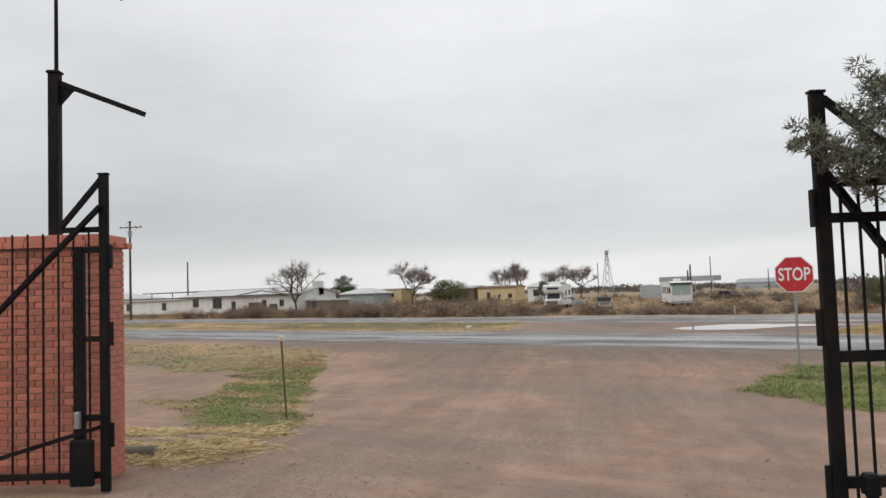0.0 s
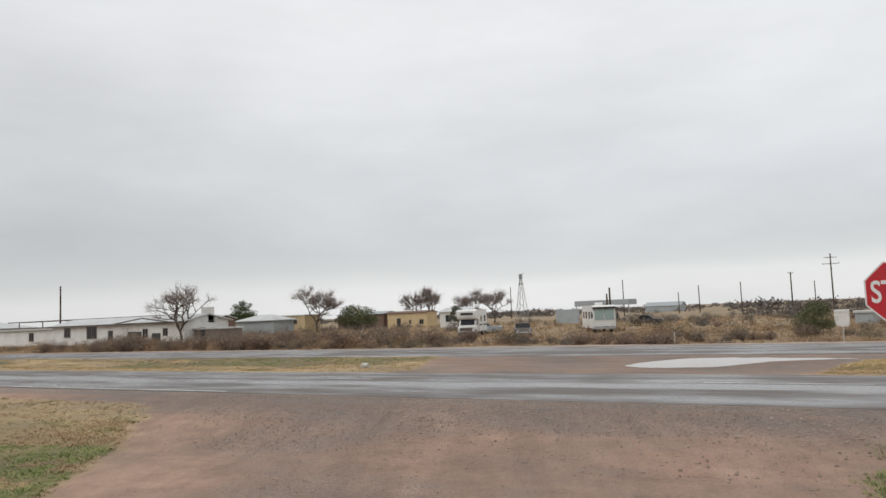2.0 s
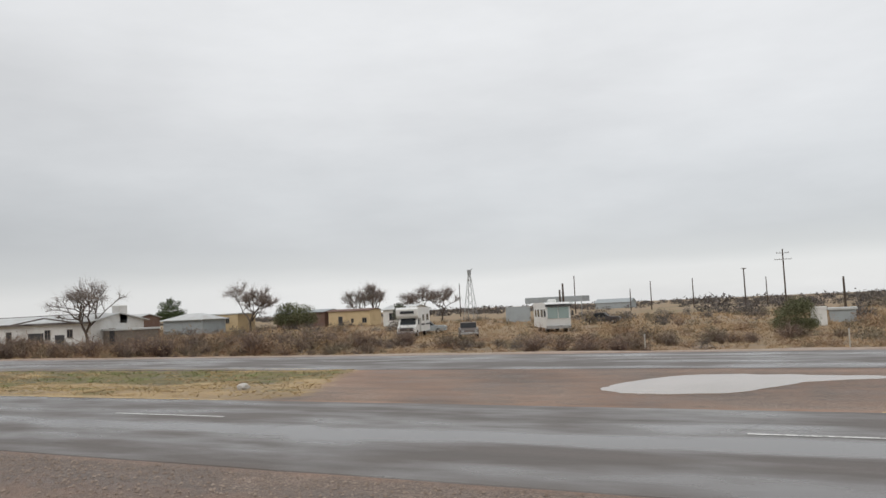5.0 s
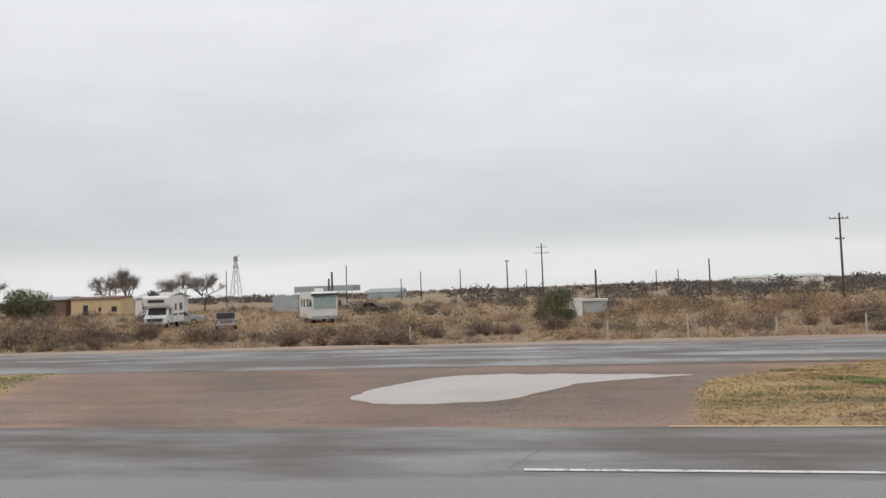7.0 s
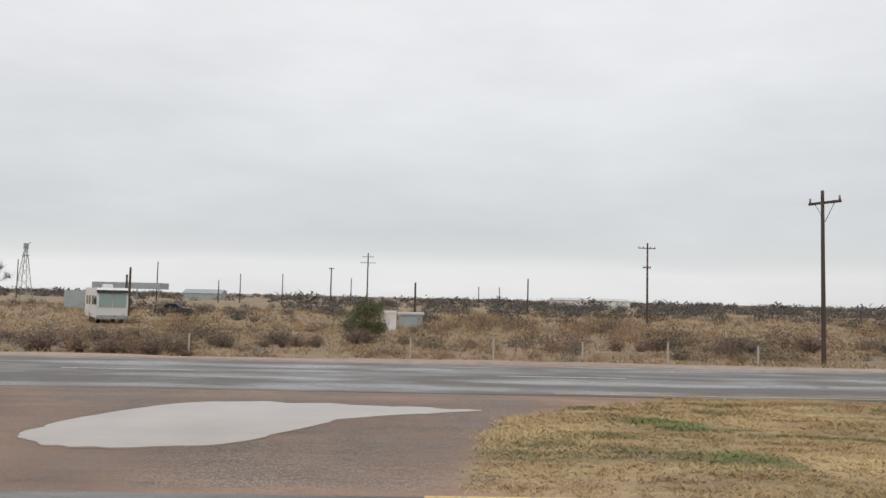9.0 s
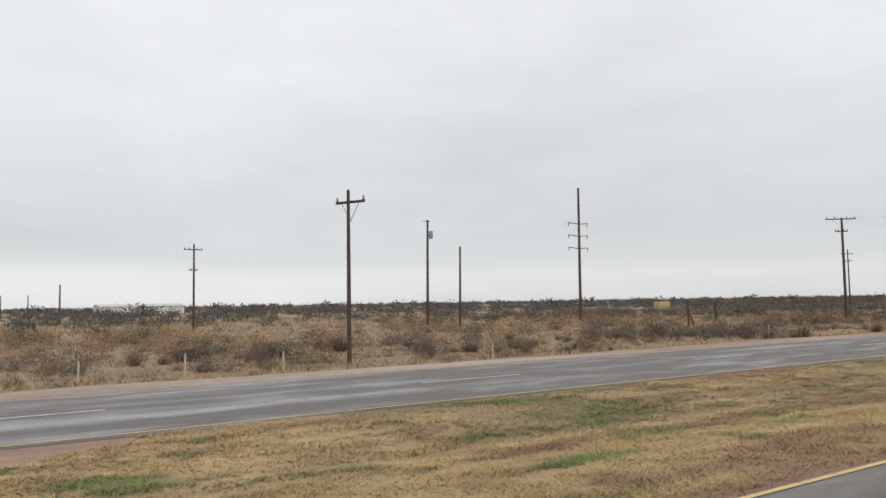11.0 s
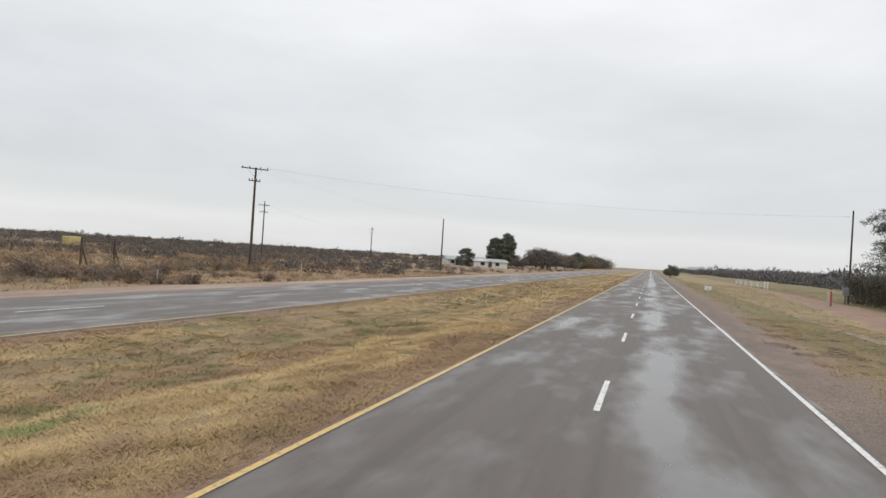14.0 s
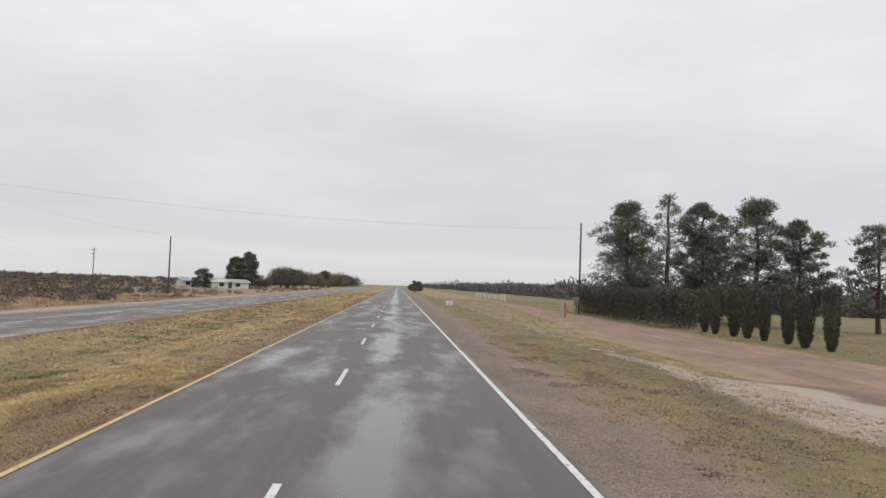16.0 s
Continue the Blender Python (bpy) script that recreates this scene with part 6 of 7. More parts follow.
def motorhome(at, turn, label):
    """Van-cab motorhome with a sleeping pod over the cab; its nose points to local -x."""
    v = thing("motorhome", (at[0], at[1], float(height(*at))), label, "motorhome", turn=turn)
    body = Mesh()
    body.prism([(1.7, 0.55), (6.9, 0.55), (6.95, 3.05), (6.8, 3.15), (0.25, 3.15), (0.0, 2.95), (0.12, 2.25), (0.5, 2.0), (1.7, 1.95)], -1.2, 1.2)
    part("body", body, M_RV, v)
    cab = Mesh()
    cab.prism([(-0.55, 0.5), (1.7, 0.5), (1.7, 1.95), (0.75, 1.95), (0.25, 1.3), (-0.45, 1.12)], -1.0, 1.0)
    part("cab", cab, M_RV, v)
    ws = Mesh()
    ws.face([(0.22, -0.85, 1.33), (0.22, 0.85, 1.33), (0.7, 0.8, 1.93), (0.7, -0.8, 1.93)])
    ws.face([(0.7, -0.8, 1.96), (0.7, 0.8, 1.96), (0.25, 0.85, 1.36), (0.25, -0.85, 1.36)])
    part("windscreen", ws, M_GLASS, v)
    part("pod_window", Mesh().box((-0.03, -0.75, 2.5), (0.06, 0.75, 2.78), 0.02), M_GLASS, v)
    part("grille", Mesh().box((-0.6, -0.7, 0.68), (-0.5, 0.7, 1.02), 0.02), M_STRIPE, v)
    part("bumper", Mesh().box((-0.72, -1.0, 0.42), (-0.55, 1.0, 0.62), 0.04), M_CHROME, v)
    for y in (-0.85, 0.72):
        part("headlight", Mesh().box((-0.58, y, 0.85), (-0.5, y + 0.14, 1.0), 0.02), M_CHROME, v)
    for s in (-1, 1):
        for x0, x1, z0, z1 in ((2.5, 3.3, 1.7, 2.35), (4.8, 6.1, 1.7, 2.4)):
            part("side_window", Mesh().box((x0, s * 1.2 - 0.02, z0), (x1, s * 1.2 + 0.02, z1), 0.01), M_GLASS, v)
        part("cab_window", Mesh().box((0.9, s * 1.0 - 0.015, 1.3), (1.55, s * 1.0 + 0.015, 1.85), 0.01), M_GLASS, v)
        part("stripe", Mesh().box((1.75, s * 1.2 - 0.012, 1.2), (6.9, s * 1.2 + 0.012, 1.38)), M_STRIPE, v)
        for x in (0.45, 5.1):
            wheel_part(v, x, s * 0.9, 0.38, 0.26)
    part("entry_door", Mesh().box((3.6, -1.225, 0.6), (4.3, -1.19, 2.5), 0.02), M_RV, v)
    part("roof_vent", Mesh().box((3.0, -0.35, 3.14), (3.8, 0.35, 3.38), 0.05), M_RV, v)
    return v


motorhome((-67.2, 61.5), 108, "white motorhome with a sleeping pod over the cab, parked in scrub")


def coach_camper(at, turn, label):
    """Bus-fronted camper; the flat front faces local -x."""
    v = thing("camper_coach", (at[0], at[1], float(height(*at))), label, "camper", turn=turn)
    body = Mesh()
    body.prism([(0.15, 0.5), (8.4, 0.5), (8.4, 2.95), (8.2, 3.1), (0.45, 3.1), (0.1, 2.8), (0.0, 1.5)], -1.25, 1.25)
    part("body", body, M_RV, v)
    for y0, y1 in ((-1.08, -0.04), (0.04, 1.08)):
        part("windscreen", Mesh().box((-0.05, y0, 1.45), (0.09, y1, 2.6), 0.02), M_TINT, v, "pale green tinted windscreen")
    part("visor", Mesh().box((-0.2, -1.28, 2.68), (0.35, 1.28, 2.9), 0.04), M_STRIPE, v)
    part("bumper", Mesh().box((-0.1, -1.25, 0.42), (0.2, 1.25, 0.75), 0.05), M_CHROME, v)
    for s in (-1, 1):
        for x0, x1 in ((0.6, 1.4), (2.0, 3.4), (4.4, 5.6), (6.4, 7.4)):
            part("side_window", Mesh().box((x0, s * 1.25 - 0.02, 1.6), (x1, s * 1.25 + 0.02, 2.4), 0.01), M_GLASS, v)
        for x in (1.5, 6.2):
            wheel_part(v, x, s * 0.95, 0.42, 0.28)
        part("mirror", Mesh().box((-0.25, s * 1.42 - 0.1, 1.7), (-0.15, s * 1.42 + 0.1, 2.2), 0.03), M_STRIPE, v)
    part("roof_unit", Mesh().box((3.0, -0.4, 3.09), (4.0, 0.4, 3.42), 0.08), M_RV, v)
    part("awning", Mesh().tube((1.2, -1.33, 2.75), (6.8, -1.33, 2.75), 0.07, None, 10), M_GREYSIDING, v)
    return v


coach_camper((-51.8, 65.6), 119, "white camper coach with a pale green windscreen, parked in scrub")


def old_car(at, turn, label, mat):
    v = thing("car", (at[0], at[1], float(height(*at))), label, "car", turn=turn)
    body = Mesh()
    body.prism([(-2.2, 0.35), (2.3, 0.35), (2.35, 0.8), (2.1, 0.95), (0.9, 1.0), (-1.3, 0.98), (-2.15, 0.85), (-2.25, 0.6)], -0.88, 0.88)
    part("body", body, mat, v)
    part("cabin", Mesh().prism([(-1.25, 0.97), (0.95, 0.97), (0.35, 1.45), (-0.85, 1.45)], -0.74, 0.74), M_CARGLASS, v)
    part("roof", Mesh().prism([(-0.88, 1.44), (0.38, 1.44), (0.3, 1.5), (-0.8, 1.5)], -0.72, 0.72), mat, v)
    part("bumper", Mesh().box((-2.36, -0.85, 0.4), (-2.2, 0.85, 0.58), 0.03), M_CHROME, v)
    for y in (-0.75, 0.5):
        part("headlight", Mesh().box((-2.27, y, 0.62), (-2.18, y + 0.25, 0.78), 0.02), M_CHROME, v)
    for x in (-1.4, 1.45):
        for s in (-0.78, 0.78):
            wheel_part(v, x, s, 0.32, 0.2)
    return v


old_car((-58.4, 58.0), 118, "faded dark brown sedan parked in dry grass", M_CARBROWN)
old_car((-70.5, 72.0), 20, "pale old sedan parked behind the motorhome", M_GREYSIDING)
old_car((-54.6, 92.0), 5, "dark sedan half hidden by scrub", M_CARDARK)

# windmill tower
tower = thing("windmill_tower", (-101.3, 150.0, float(height(-101, 150))), "tall lattice steel windmill tower without blades", "tower")
for sx, sy in ((-1, -1), (1, -1), (1, 1), (-1, 1)):
    part("leg", Mesh().bar((sx * 1.3, sy * 1.3, -0.2), (sx * 0.18, sy * 0.18, 10.6), 0.085, 0.085), M_STEEL, tower)
for k in range(5):
    z0, z1 = 0.3 + k * 2.0, 2.3 + k * 2.0
    r0, r1 = 1.3 - 1.12 * z0 / 10.6, 1.3 - 1.12 * z1 / 10.6
    br = Mesh()
    for (ax, ay), (bx, by) in (((-1, -1), (1, -1)), ((1, -1), (1, 1)), ((1, 1), (-1, 1)), ((-1, 1), (-1, -1))):
        br.bar((ax * r0, ay * r0, z0), (bx * r1, by * r1, z1), 0.05, 0.05)
        br.bar((ax * r1, ay * r1, z1), (bx * r1, by * r1, z1), 0.05, 0.05)
    part("bracing", br, M_STEEL, tower)
part("platform", Mesh().box((-0.5, -0.5, 9.2), (0.5, 0.5, 9.3)), M_GREYWOOD, tower)
part("head", Mesh().box((-0.3, -0.5, 10.5), (0.3, 0.5, 11.6), 0.1), M_STEEL, tower)
part("tail_rod", Mesh().bar((0, 0, 11.2), (0.2, 1.4, 11.9), 0.1, 0.1), M_STEEL, tower)

# marker posts, gates, signs on the verges
for x, y, h in ((-36.0, 33.5, 0.9), (-26.0, 32.0, 0.9), (-22.5, 30.6, 0.95), (-18.5, 31.6, 0.85), (-14.8, 31.4, 0.95), (-10.9, 31.2, 0.85), (-0.1, 31.2, 0.7), (5.5, 33.0, 0.9), (24.0, 32.0, 0.9), (58.5, 39.0, 1.3)):
    mp = thing("marker_post", (x, y, float(height(x, y))), "short weathered white marker post in roadside scrub", "post", "marker posts")
    part("shaft", Mesh().box((-0.035, -0.035, -0.1), (0.035, 0.035, h), 0.01), M_POST, mp)
    part("cap", Mesh().box((-0.04, -0.04, h), (0.04, 0.04, h + 0.03), 0.01), M_STEEL, mp)
for x in (38.6, 42.8):
    fp = thing("fence_post", (x, 50.0, float(height(x, 50))), "tall dark timber corner fence post", "post", "corner posts")
    part("shaft", Mesh().tube((0, 0, -0.2), (0, 0, 2.5), 0.11, 0.1, 9), M_WOOD, fp)
    part("strut", Mesh().bar((0.9, 0, -0.1), (0.08, 0, 1.6), 0.1, 0.1), M_WOOD, fp)
brace_rail = thing("fence_brace", (38.6, 50.0, float(height(38.6, 50))), "weathered timber brace rail between two tall corner posts", "fence")
part("rail", Mesh().tube((0.1, 0, 2.2), (4.1, 0, 2.25), 0.07, 0.06, 8), M_WOOD, brace_rail)
part("rail", Mesh().tube((0.1, 0.05, 0.9), (4.1, 0.05, 1.0), 0.05, 0.05, 8), M_GREYWOOD, brace_rail)
machine = thing("water_tank", (106.5, 110.0, float(height(106, 110))), "small yellow tank trailer far off in scrub", "tank")
part("tank", Mesh().box((-1.7, -0.9, 0.5), (1.5, 0.9, 2.2), 0.15), M_YELLOWPAINT, machine)
part("frame", Mesh().box((-2.4, -0.8, 0.3), (2.4, 0.8, 0.5), 0.02), M_STRIPE, machine)
for x in (-1.2, 1.2):
    for s in (-0.9, 0.9):
        wheel_part(machine, x, s, 0.35, 0.2)

pipe_gate = thing("pipe_gate", (136.5, -18.0, float(height(136, -18))), "white pipe farm gate and rail fence", "gate")
for k, x in enumerate((0.0, 4.0, 14, 24, 34, 44, 54)):
    part("post", Mesh().box((x - 0.07, -0.07, -0.2), (x + 0.07, 0.07, 1.55 if k < 2 else 1.25), 0.02), M_SIGNWHITE, pipe_gate)
for z in (0.45, 0.8, 1.15):
    part("rail", Mesh().tube((0, 0, z), (54, 0, z), 0.04, None, 6), M_SIGNWHITE, pipe_gate)

tsign = thing("small_sign", (62.5, -2.4, float(height(62.5, -2.4))), "small white blank roadside plate on a post", "road sign")
part("post", Mesh().box((-0.05, -0.05, -0.1), (0.05, 0.05, 0.95), 0.01), M_POST, tsign)
part("plate", Mesh().box((-0.02, -0.32, 0.75), (0.03, 0.32, 1.15), 0.01), M_SIGNWHITE, tsign)
for k, (x, y, m) in enumerate(((63.6, -13.6, M_REDPAINT), (64.8, -13.9, M_POST), (66.0, -14.1, M_REDPAINT), (67.2, -14.0, M_POST), (57.0, -12.0, M_POST))):
    rp = thing("bollard", (x, y, float(height(x, y))), "faded red post" if m is M_REDPAINT else "weathered white post", "post", "verge posts")
    tagged(rp, ("faded red post standing on the grass verge" if m is M_REDPAINT else "weathered white post standing on the grass verge"))
    part("shaft", Mesh().tube((0, 0, -0.1), (0, 0, 1.35), 0.09, None, 10), m, rp)
    part("cap", Mesh().tube((0, 0, 1.35), (0, 0, 1.40), 0.09, 0.03, 10), m, rp)
meter = thing("meter_box", (73.4, -17.0, float(height(73.4, -17))), "grey electric meter box on a short post", "meter box")
part("post", Mesh().box((-0.07, -0.07, -0.1), (0.07, 0.07, 1.2), 0.01), M_GREYWOOD, meter)
part("box", Mesh().box((-0.25, -0.3, 0.9), (0.1, 0.3, 1.75), 0.03), M_STEEL, meter)

# ---- trees ----
bare_tree("bare_tree", (-106.5, 53.0), 8.0, 10.0, 101, "leafless dark leaning tree beside the white house", 1300, -0.22)
bare_tree("bare_tree", (-126.0, 104.0), 9.4, 11.0, 103, "leafless brown tree with a wide twiggy crown", fine=3400)
bare_tree("bare_tree", (-121.0, 140.0), 9.4, 8.0, 104, "leafless brown tree behind the mobile home", fine=2600)
bare_tree("bare_tree", (-127.0, 143.0), 8.4, 8.0, 107, "leafless brown tree behind the mobile home", fine=2600)
bare_tree("bare_tree", (-115.0, 150.0), 8.6, 10.0, 105, "leafless grey tree with a wide twiggy crown", fine=3400)
bare_tree("bare_tree", (-110.0, 152.0), 8.2, 9.0, 106, "leafless grey tree with a wide twiggy crown", fine=3000)
leafy_tree("evergreen_tree", (-147.0, 104.0), 7.2, 6.0, 111, "round dark green evergreen tree behind sheds", M_GREENLEAF, 60, 80, 0.3)
leafy_tree("evergreen_tree", (-121.0, 111.0), 5.4, 9.0, 112, "low wide olive green evergreen tree", M_BUSHLEAF, 70, 90, 0.3, 0.05)
leafy_tree("evergreen_tree", (-91.0, 101.0), 4.2, 3.0, 114, "dark green conifer behind the motorhome", M_NEEDLE, 40, 70, 0.25, 0.1)
leafy_tree("green_bush", (-29.1, 50.0), 3.0, 3.3, 115, "tall rounded olive green bush in the scrub", M_BUSHLEAF, 90, 120, 0.1, -0.14)

pines = (((80.0, -24.5), 13.6, 7.0, 121, M_NEEDLE, 210, 80, 0.02), ((86.5, -27.0), 11.6, 6.4, 128, M_NEEDLE, 120, 80, 0.02), ((76.0, -28.0), 14.3, 5.0, 122, M_PALENEEDLE, 110, 34, 0.15), ((61.2, -26.0), 11.5, 4.6, 123, M_NEEDLE, 170, 80, 0.02), ((66.0, -29.0), 8.4, 5.6, 129, M_NEEDLE, 110, 70, 0.1),
         ((54.4, -28.0), 11.2, 5.6, 124, M_NEEDLE, 150, 75, 0.14), ((54.7, -32.0), 9.5, 4.2, 125, M_NEEDLE, 120, 75, 0.12), ((47.0, -34.0), 8.4, 4.6, 127, M_NEEDLE, 80, 60, 0.2))
for at, h, w, seed, mat, n, per, bare in pines:
    conifer("pine_tree", at, h, w, seed, "thin pale half-dead pine tree" if mat is M_PALENEEDLE else "tall dark green pine tree behind a clipped cypress hedge", mat, int(n * 1.4), int(per * 1.1), bare, 0.25, 1.0, "pine trees", 0.8)

body_me, leaf_me = column_cypress(2.9, 0.72, 131)
first = None
for k in range(8):
    x = 26.5 + k * 2.2
    y = -18.4 + 0.15 * math.sin(k * 2.3)
    m = pose(x, y, float(height(x, y)), 0, 0, k * 67) @ Matrix.Diagonal((1 + 0.12 * math.sin(k * 1.7), 1 + 0.12 * math.sin(k * 1.7), 1 + 0.06 * math.cos(k * 2.9), 1))
    if first is None:
        first = thing("cypress_column", (x, y, 0), "narrow clipped dark cypress column in a row", "tree", "cypress row")
        part("body", body_me, None, first)
        part("leaves", leaf_me, None, first)
        first.matrix_basis = m
    else:
        c = copy_thing(first, m)
        c.matrix_basis = m
rs = np.random.RandomState(140)
k = 26000
hx = 44.2 + 33 * rs.rand(k)
p = np.stack([hx, -18.6 + (rs.rand(k) - 0.5) * 1.4 + 0.25 * np.sin(hx * 2.7), 0.05 + (2.75 + 0.15 * np.sin(hx * 2.9)) * rs.rand(k) ** 0.75], -1)
v, f = strokes(p, p + rs.randn(k, 3) * 0.12 + np.array([0, 0, 0.08]), np.full(k, 0.09), rs)
tagged(new("hedge", soup("hedge", v, f, M_CYPRESS)), "dense dark clipped hedge beyond the cypress columns", "hedge")

conifer("conifer_tree", (236.0, 49.6), 11.6, 5.6, 151, "large dark conifer tree beside far houses", M_NEEDLE, 130, 80, 0.22, 0.6, 1.1, lumpy=0.2)
conifer("conifer_tree", (236.0, 53.6), 9.9, 5.2, 152, "large dark conifer tree beside far houses", M_NEEDLE, 110, 80, 0.24, 0.6, 1.1, lumpy=0.2)
conifer("conifer_tree", (226.0, 61.0), 5.6, 6.0, 153, "small dark conifer tree beside far houses", M_NEEDLE, 80, 60, 0.05, 0.45, 1.1, lumpy=0.2)
conifer("conifer_tree", (430.0, 44.0), 9.5, 9.0, 154, "dark conifer tree far down the road", M_NEEDLE, 80, 60, 0.05, 0.7, 1.2)
for x, y, h, w, s in ((280, 46, 7.5, 12, 161), (305, 47, 8.5, 15, 162), (330, 50, 8.5, 16, 163), (362, 52, 9.0, 14, 164), (258, 50, 4.5, 9, 165), (300, 43, 7.6, 11, 171), (330, 44, 8.2, 12, 172), (350, 42.5, 7.4, 10, 173), (400, 46, 6.5, 14, 174), (520, 48, 9, 24, 166), (620, 50, 9, 28, 167), (760, 55, 10, 34, 168)):
    leafy_tree("roadside_tree", (x, y), h, w, s, "brown winter tree with a dense twiggy crown", M_DARKBRUSH if s % 2 else M_OLIVELEAF, 70, 80, 0.035 * w, 0.02)
leafy_tree("roadside_tree", (255.0, -3.6), 4.4, 5.4, 170, "dark bushy tree close to the road edge", M_NEEDLE, 50, 80, 0.4, 0.0)

# ---- scrub beyond the road ----
SHAPES = [bush_shape(200 + k, 90, 420, 0.72, 0.3, 0.042) for k in range(5)] + [bush_shape(210 + k, 130, 200, 0.85, 0.45, 0.04) for k in range(3)]
MID_SHAPES = [bush_shape(240 + k, 30, 180, 0.72, 0.3, 0.06) for k in range(6)]
FAR_SHAPES = [haze_shape(230 + k, 120, 0.15) for k in range(6)]
DISTANT_SHAPES = [haze_shape(260 + k, 160, 0.12) for k in range(6)]
BRUSH_SHAPES = [haze_shape(270 + k, 330, 0.14, 0.9, 0.13) for k in range(6)]
WOOD_SHAPES = [haze_shape(250 + k, 180, 0.13) for k in range(6)]
SHRUB_MESH = []
for k, (v, f, m) in enumerate(SHAPES):
    for leaf_mat in (M_DRYLEAF, M_OLIVELEAF):
        SHRUB_MESH.append(soup("foliage", v, f, [M_TWIG, leaf_mat], m))
rs = np.random.RandomState(300)
count = 0
while count < 250:
    x, y = -95 + 150 * rs.rand(), 30.4 + 15 * rs.rand() ** 1.1
    dens = float(value_noise(np.array([x / 8.0]), np.array([y / 4.0]), 55)[0])
    if dens < 0.5 + 0.2 * rs.rand():
        continue
    s = (0.55 + 1.3 * rs.rand() ** 1.8) * (0.7 + 0.3 * step(30, 34, y))
    sh = new("shrub", SHRUB_MESH[rs.randint(len(SHRUB_MESH))])
    sh.matrix_basis = pose(x, y, float(height(x, y)) - 0.02, 0, 0, rs.rand() * 360) @ Matrix.Diagonal((s * (1.2 + 0.7 * rs.rand()), s * (1.1 + 0.5 * rs.rand()), s * (0.65 + 0.3 * rs.rand()), 1))
    tagged(sh, "twiggy brown winter shrub in dry roadside scrub", "shrub", "roadside shrubs")
    count += 1


def scrub(name, n, box, size, label, seed, mats, hmul=0.8, thresh=0.4, cell=(10.0, 7.0), shapes=None, field=True):
    x, y, r = scatter(n, *box, seed)
    d = value_noise(x / cell[0], y / cell[1], seed + 1)
    ok = (d > thresh + 0.15 * r.rand(n)) & ~((x > 60) & (y > 0) & (y < 110) & ((y - 2.5) / (x + 9.35) < 0.285) & field)
    # open grass in front of the parked vehicles
    ok &= ~((x > -76) & (x < -44) & (y > 47) & (y < 66))
    x, y = x[ok], y[ok]
    s = size * (0.6 + 0.8 * r.rand(len(x)) ** 1.5)
    return many(name, shapes or SHAPES, x, y, s * 1.35, s * hmul, mats, label, "scrub", seed, r.randint(0, len(mats) // 2, len(x)))


LIGHTER = [M_TWIG, M_DRYLEAF, M_TWIG, M_OLIVELEAF, M_TWIG, M_WILDGRASS]
scrub("scrub", 420, (-150, -95, 31, 48), 1.35, "brown brush in front of the white house", 310, LIGHTER, 0.6, thresh=0.3, shapes=BRUSH_SHAPES)
scrub("scrub", 220, (-104, -58, 31.5, 46), 1.9, "tall reddish brown brush between the houses and the road", 308, LIGHTER, thresh=0.28, cell=(9.0, 6.0), shapes=BRUSH_SHAPES + SHAPES[5:])
scrub("scrub", 420, (-100, 70, 30.2, 46), 0.75, "low brown brush between roadside shrubs", 309, LIGHTER, thresh=0.42, cell=(11.0, 4.0), shapes=BRUSH_SHAPES)
scrub("scrub", 420, (-75, 80, 31.5, 52), 1.25, "reddish brown leafless brush in patches beyond the road", 324, [M_TWIG, M_DARKBRUSH, M_TWIG, M_DRYLEAF, M_TWIG, M_OLIVELEAF], 0.75, thresh=0.4, cell=(13.0, 6.0), shapes=BRUSH_SHAPES)
scrub("scrub", 900, (-130, 110, 44, 80), 1.6, "brown and olive desert scrub", 311, LIGHTER, thresh=0.46, shapes=MID_SHAPES[:2] + BRUSH_SHAPES)
scrub("scrub", 850, (-200, 220, 80, 150), 2.1, "dark desert scrub in the middle distance", 312, [M_TWIG, M_OLIVELEAF, M_DARKBRUSH, M_DARKBRUSH], thresh=0.36, cell=(18, 14), shapes=DISTANT_SHAPES + MID_SHAPES[:2])
scrub("thicket", 800, (-60, 330, 120, 260), 3.2, "dark distant mesquite thicket", 313, [M_DARKBRUSH, M_DARKBRUSH], 0.85, 0.15, (30, 25), DISTANT_SHAPES)
scrub("thicket", 650, (-500, 700, 260, 600), 5.0, "dark distant mesquite thicket on the horizon", 314, [M_DARKBRUSH, M_DARKBRUSH], 0.6, 0.1, (60, 40), FAR_SHAPES)
scrub("thicket", 700, (60, 215, 36, 120), 1.8, "dark brush along the far carriageway", 315, [M_TWIG, M_DARKBRUSH, M_DARKBRUSH, M_DARKBRUSH], 0.85, 0.25, (25, 14), FAR_SHAPES + MID_SHAPES[:2])
scrub("thicket", 420, (215, 700, 80, 200), 3.2, "dark brush behind the far houses", 318, [M_DARKBRUSH, M_DARKBRUSH], 0.85, 0.1, (25, 14), FAR_SHAPES)
HORIZON_SHAPES = [haze_shape(290 + k, 46, 0.26) for k in range(5)]
scrub("thicket", 1300, (-600, 1500, 230, 900), 6.5, "dark brush along the horizon", 325, [M_DARKBRUSH, M_DARKBRUSH], 0.7, 0.1, (60, 40), HORIZON_SHAPES)
scrub("scrub", 420, (95, 330, 33, 60), 0.95, "low brown brush before the far houses", 326, [M_TWIG, M_DRYLEAF, M_TWIG, M_DARKBRUSH], 0.8, 0.3, (20, 7), FAR_SHAPES, field=False)
scrub("woodland", 260, (600, 1700, -150, -34), 9.0, "dark leafless woods far down the road", 319, [M_WOODS, M_WOODS], 0.95, -0.2, (40, 40), WOOD_SHAPES)
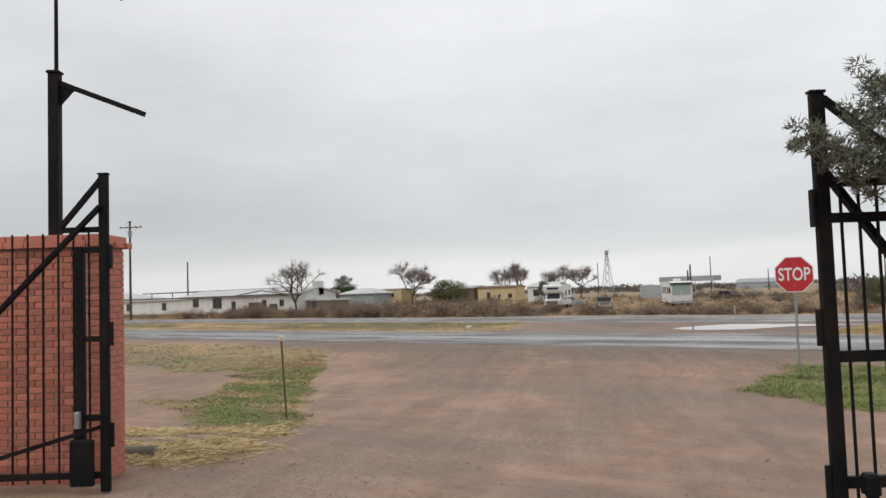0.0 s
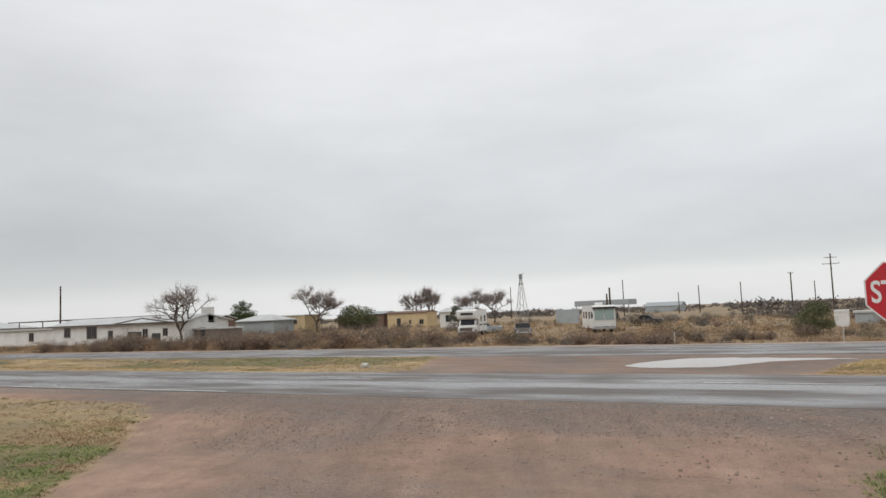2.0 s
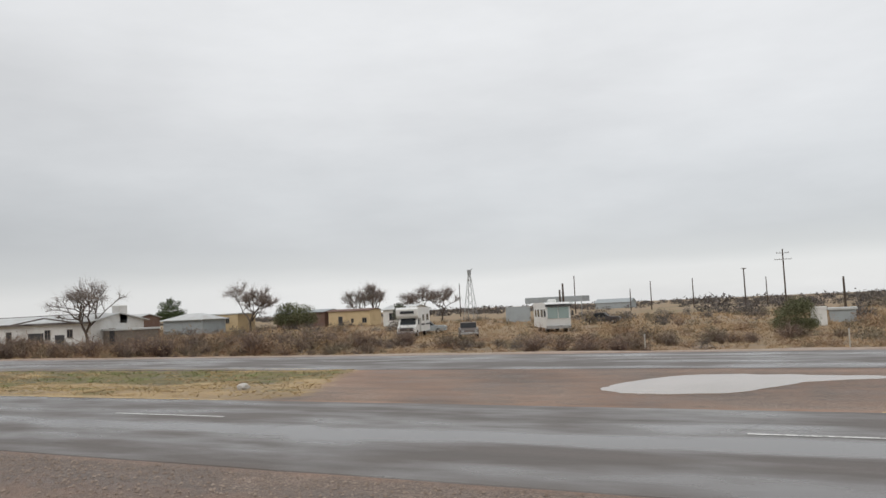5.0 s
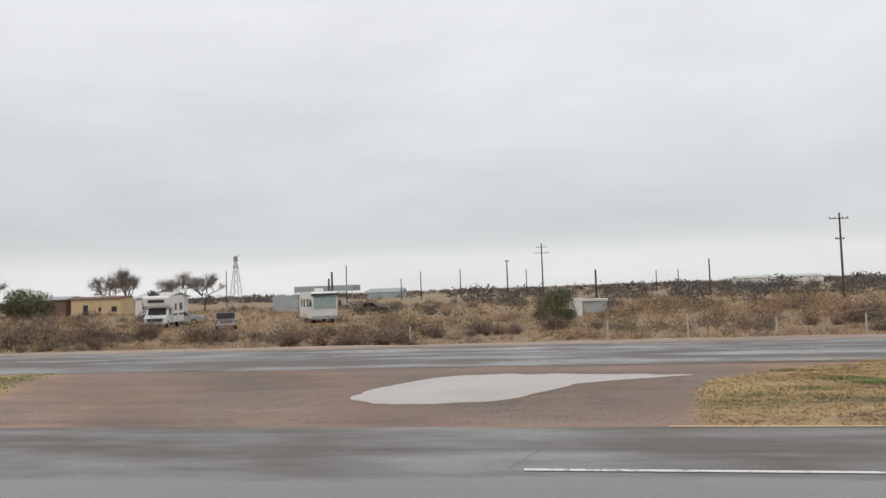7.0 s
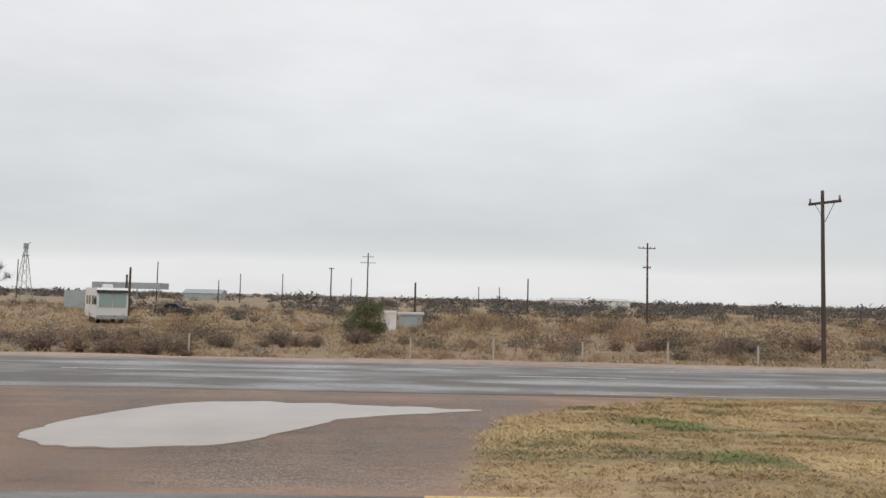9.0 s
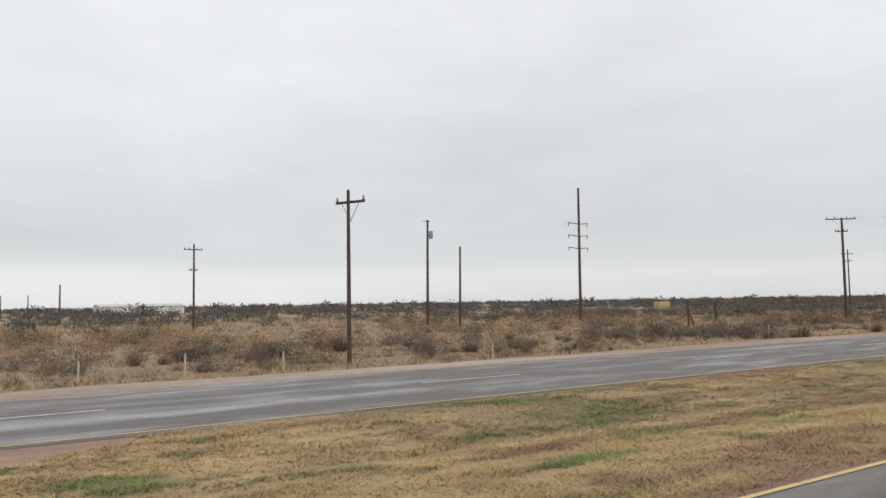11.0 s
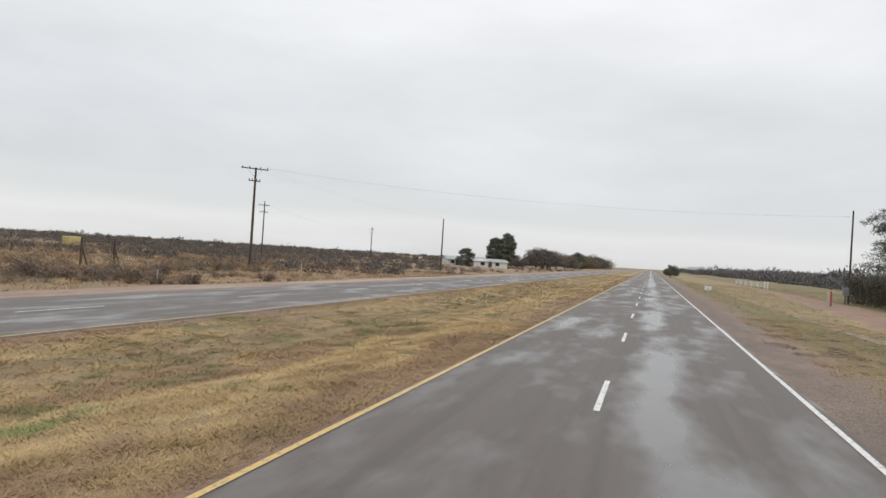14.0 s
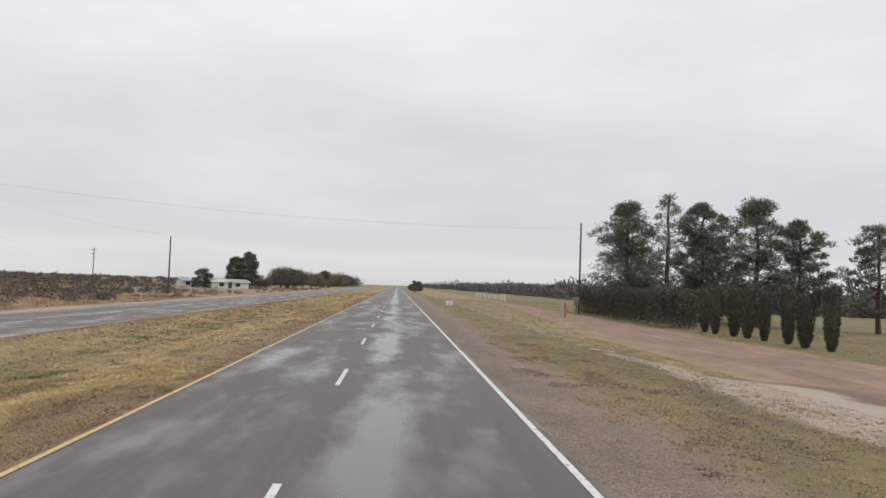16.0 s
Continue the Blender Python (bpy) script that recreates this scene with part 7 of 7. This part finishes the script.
scrub("woodland", 680, (125, 640, -110, -46), 7.2, "dark leafless orchard woods beside the road", 316, [M_WOODS, M_WOODS], 0.95, -0.2, (40, 40), WOOD_SHAPES)
scrub("woodland", 220, (98, 126, -75, -36), 4.0, "dark leafless brush behind the pines", 317, [M_WOODS, M_WOODS], 1.0, -0.2, (40, 40), WOOD_SHAPES)

x, y, rs = scatter(19000, -150, 110, 29.2, 75, 320)
t, g, _ = cover(x, y)
ok = t > 0.3 + 0.35 * rs.rand(len(x))
x, y = x[ok], y[ok]
pick = np.where(value_noise(x / 6, y / 4, 66) > 0.5, 0, 1)
tufts("dry_grass", x, y, [M_WILDGRASS, M_BROWNGRASS], pick, 9, 0.2 + 0.32 * rs.rand(len(x)) ** 2, 0.05, 1.5, "dry tan bunch grass between shrubs", 321)
x, y, rs = scatter(9000, -220, 260, 75, 150, 322)
pick = np.where(value_noise(x / 9, y / 7, 67) > 0.5, 0, 1)
tufts("dry_grass", x, y, [M_WILDGRASS, M_BROWNGRASS], pick, 7, 0.4 + 0.4 * rs.rand(len(x)), 0.12, 1.1, "dry tan bunch grass in the distance", 323)

# ---- brick pillar, last ----
pillar = thing("brick_pillar", from_gate(8.95, -4.86), "wide red brick gate pillar with a projecting brick cap", "pillar", turn=GATE_TURN)
PW, PD, PH = 1.74, 0.62, 2.72
part("core", Mesh().box((-PW / 2 + 0.012, 0.012, -0.2), (PW / 2 - 0.012, PD - 0.012, PH)), M_MORTAR, pillar)
BL, BH, J = 0.205, 0.064, 0.011
brick = Mesh().box((-BL / 2, -0.05, 0), (BL / 2, 0.05, BH), 0.005).done("brick", M_BRICK)
half_brick = Mesh().box((-0.048, -0.05, 0), (0.048, 0.05, BH), 0.005).done("half_brick", M_BRICK)
rest = Mesh()
courses = int(PH / (BH + J))
rs = np.random.RandomState(400)
for c in range(courses):
    z = c * (BH + J)
    odd = c % 2
    x = -PW / 2 + (0.1 if odd else 0.0)
    if odd:
        b = part("brick", half_brick, None, pillar)
        b.location = (-PW / 2 + 0.048, 0.05 - 0.004 * rs.rand(), z)
    while x + BL <= PW / 2 + 0.001:
        b = part("brick", brick, None, pillar)
        b.location = (x + BL / 2, 0.05 - 0.005 * rs.rand(), z)
        x += BL + J
    if PW / 2 - x > 0.06:
        rest.box((x, 0.0, z), (PW / 2, 0.1, z + BH), 0.005)
    for side in (-1, 1):
        y = 0.11 + (0.1 if odd else 0.0)
        while y < PD - 0.05:
            y1 = min(PD, y + BL)
            xo = side * (PW / 2 - 0.05)
            rest.box((xo - 0.05, y, z), (xo + 0.05, y1, z + BH), 0.005)
            y += BL + J
part("side_bricks", rest, M_BRICK, pillar)
cap = Mesh()
for k in range(8):
    for y in (-0.07, 0.24, 0.55):
        x0 = -PW / 2 - 0.09 + k * 0.24
        cap.box((x0, y, PH + 0.005), (x0 + 0.23, y + 0.2 if y < 0.5 else PD + 0.07, PH + 0.075), 0.006)
for k in range(8):
    x0 = -PW / 2 - 0.04 + k * 0.227
    cap.box((x0, -0.04, PH - 0.06 + 0.14), (x0 + 0.218, PD + 0.03, PH + 0.15), 0.008)
part("cap", cap, M_BRICK, pillar)
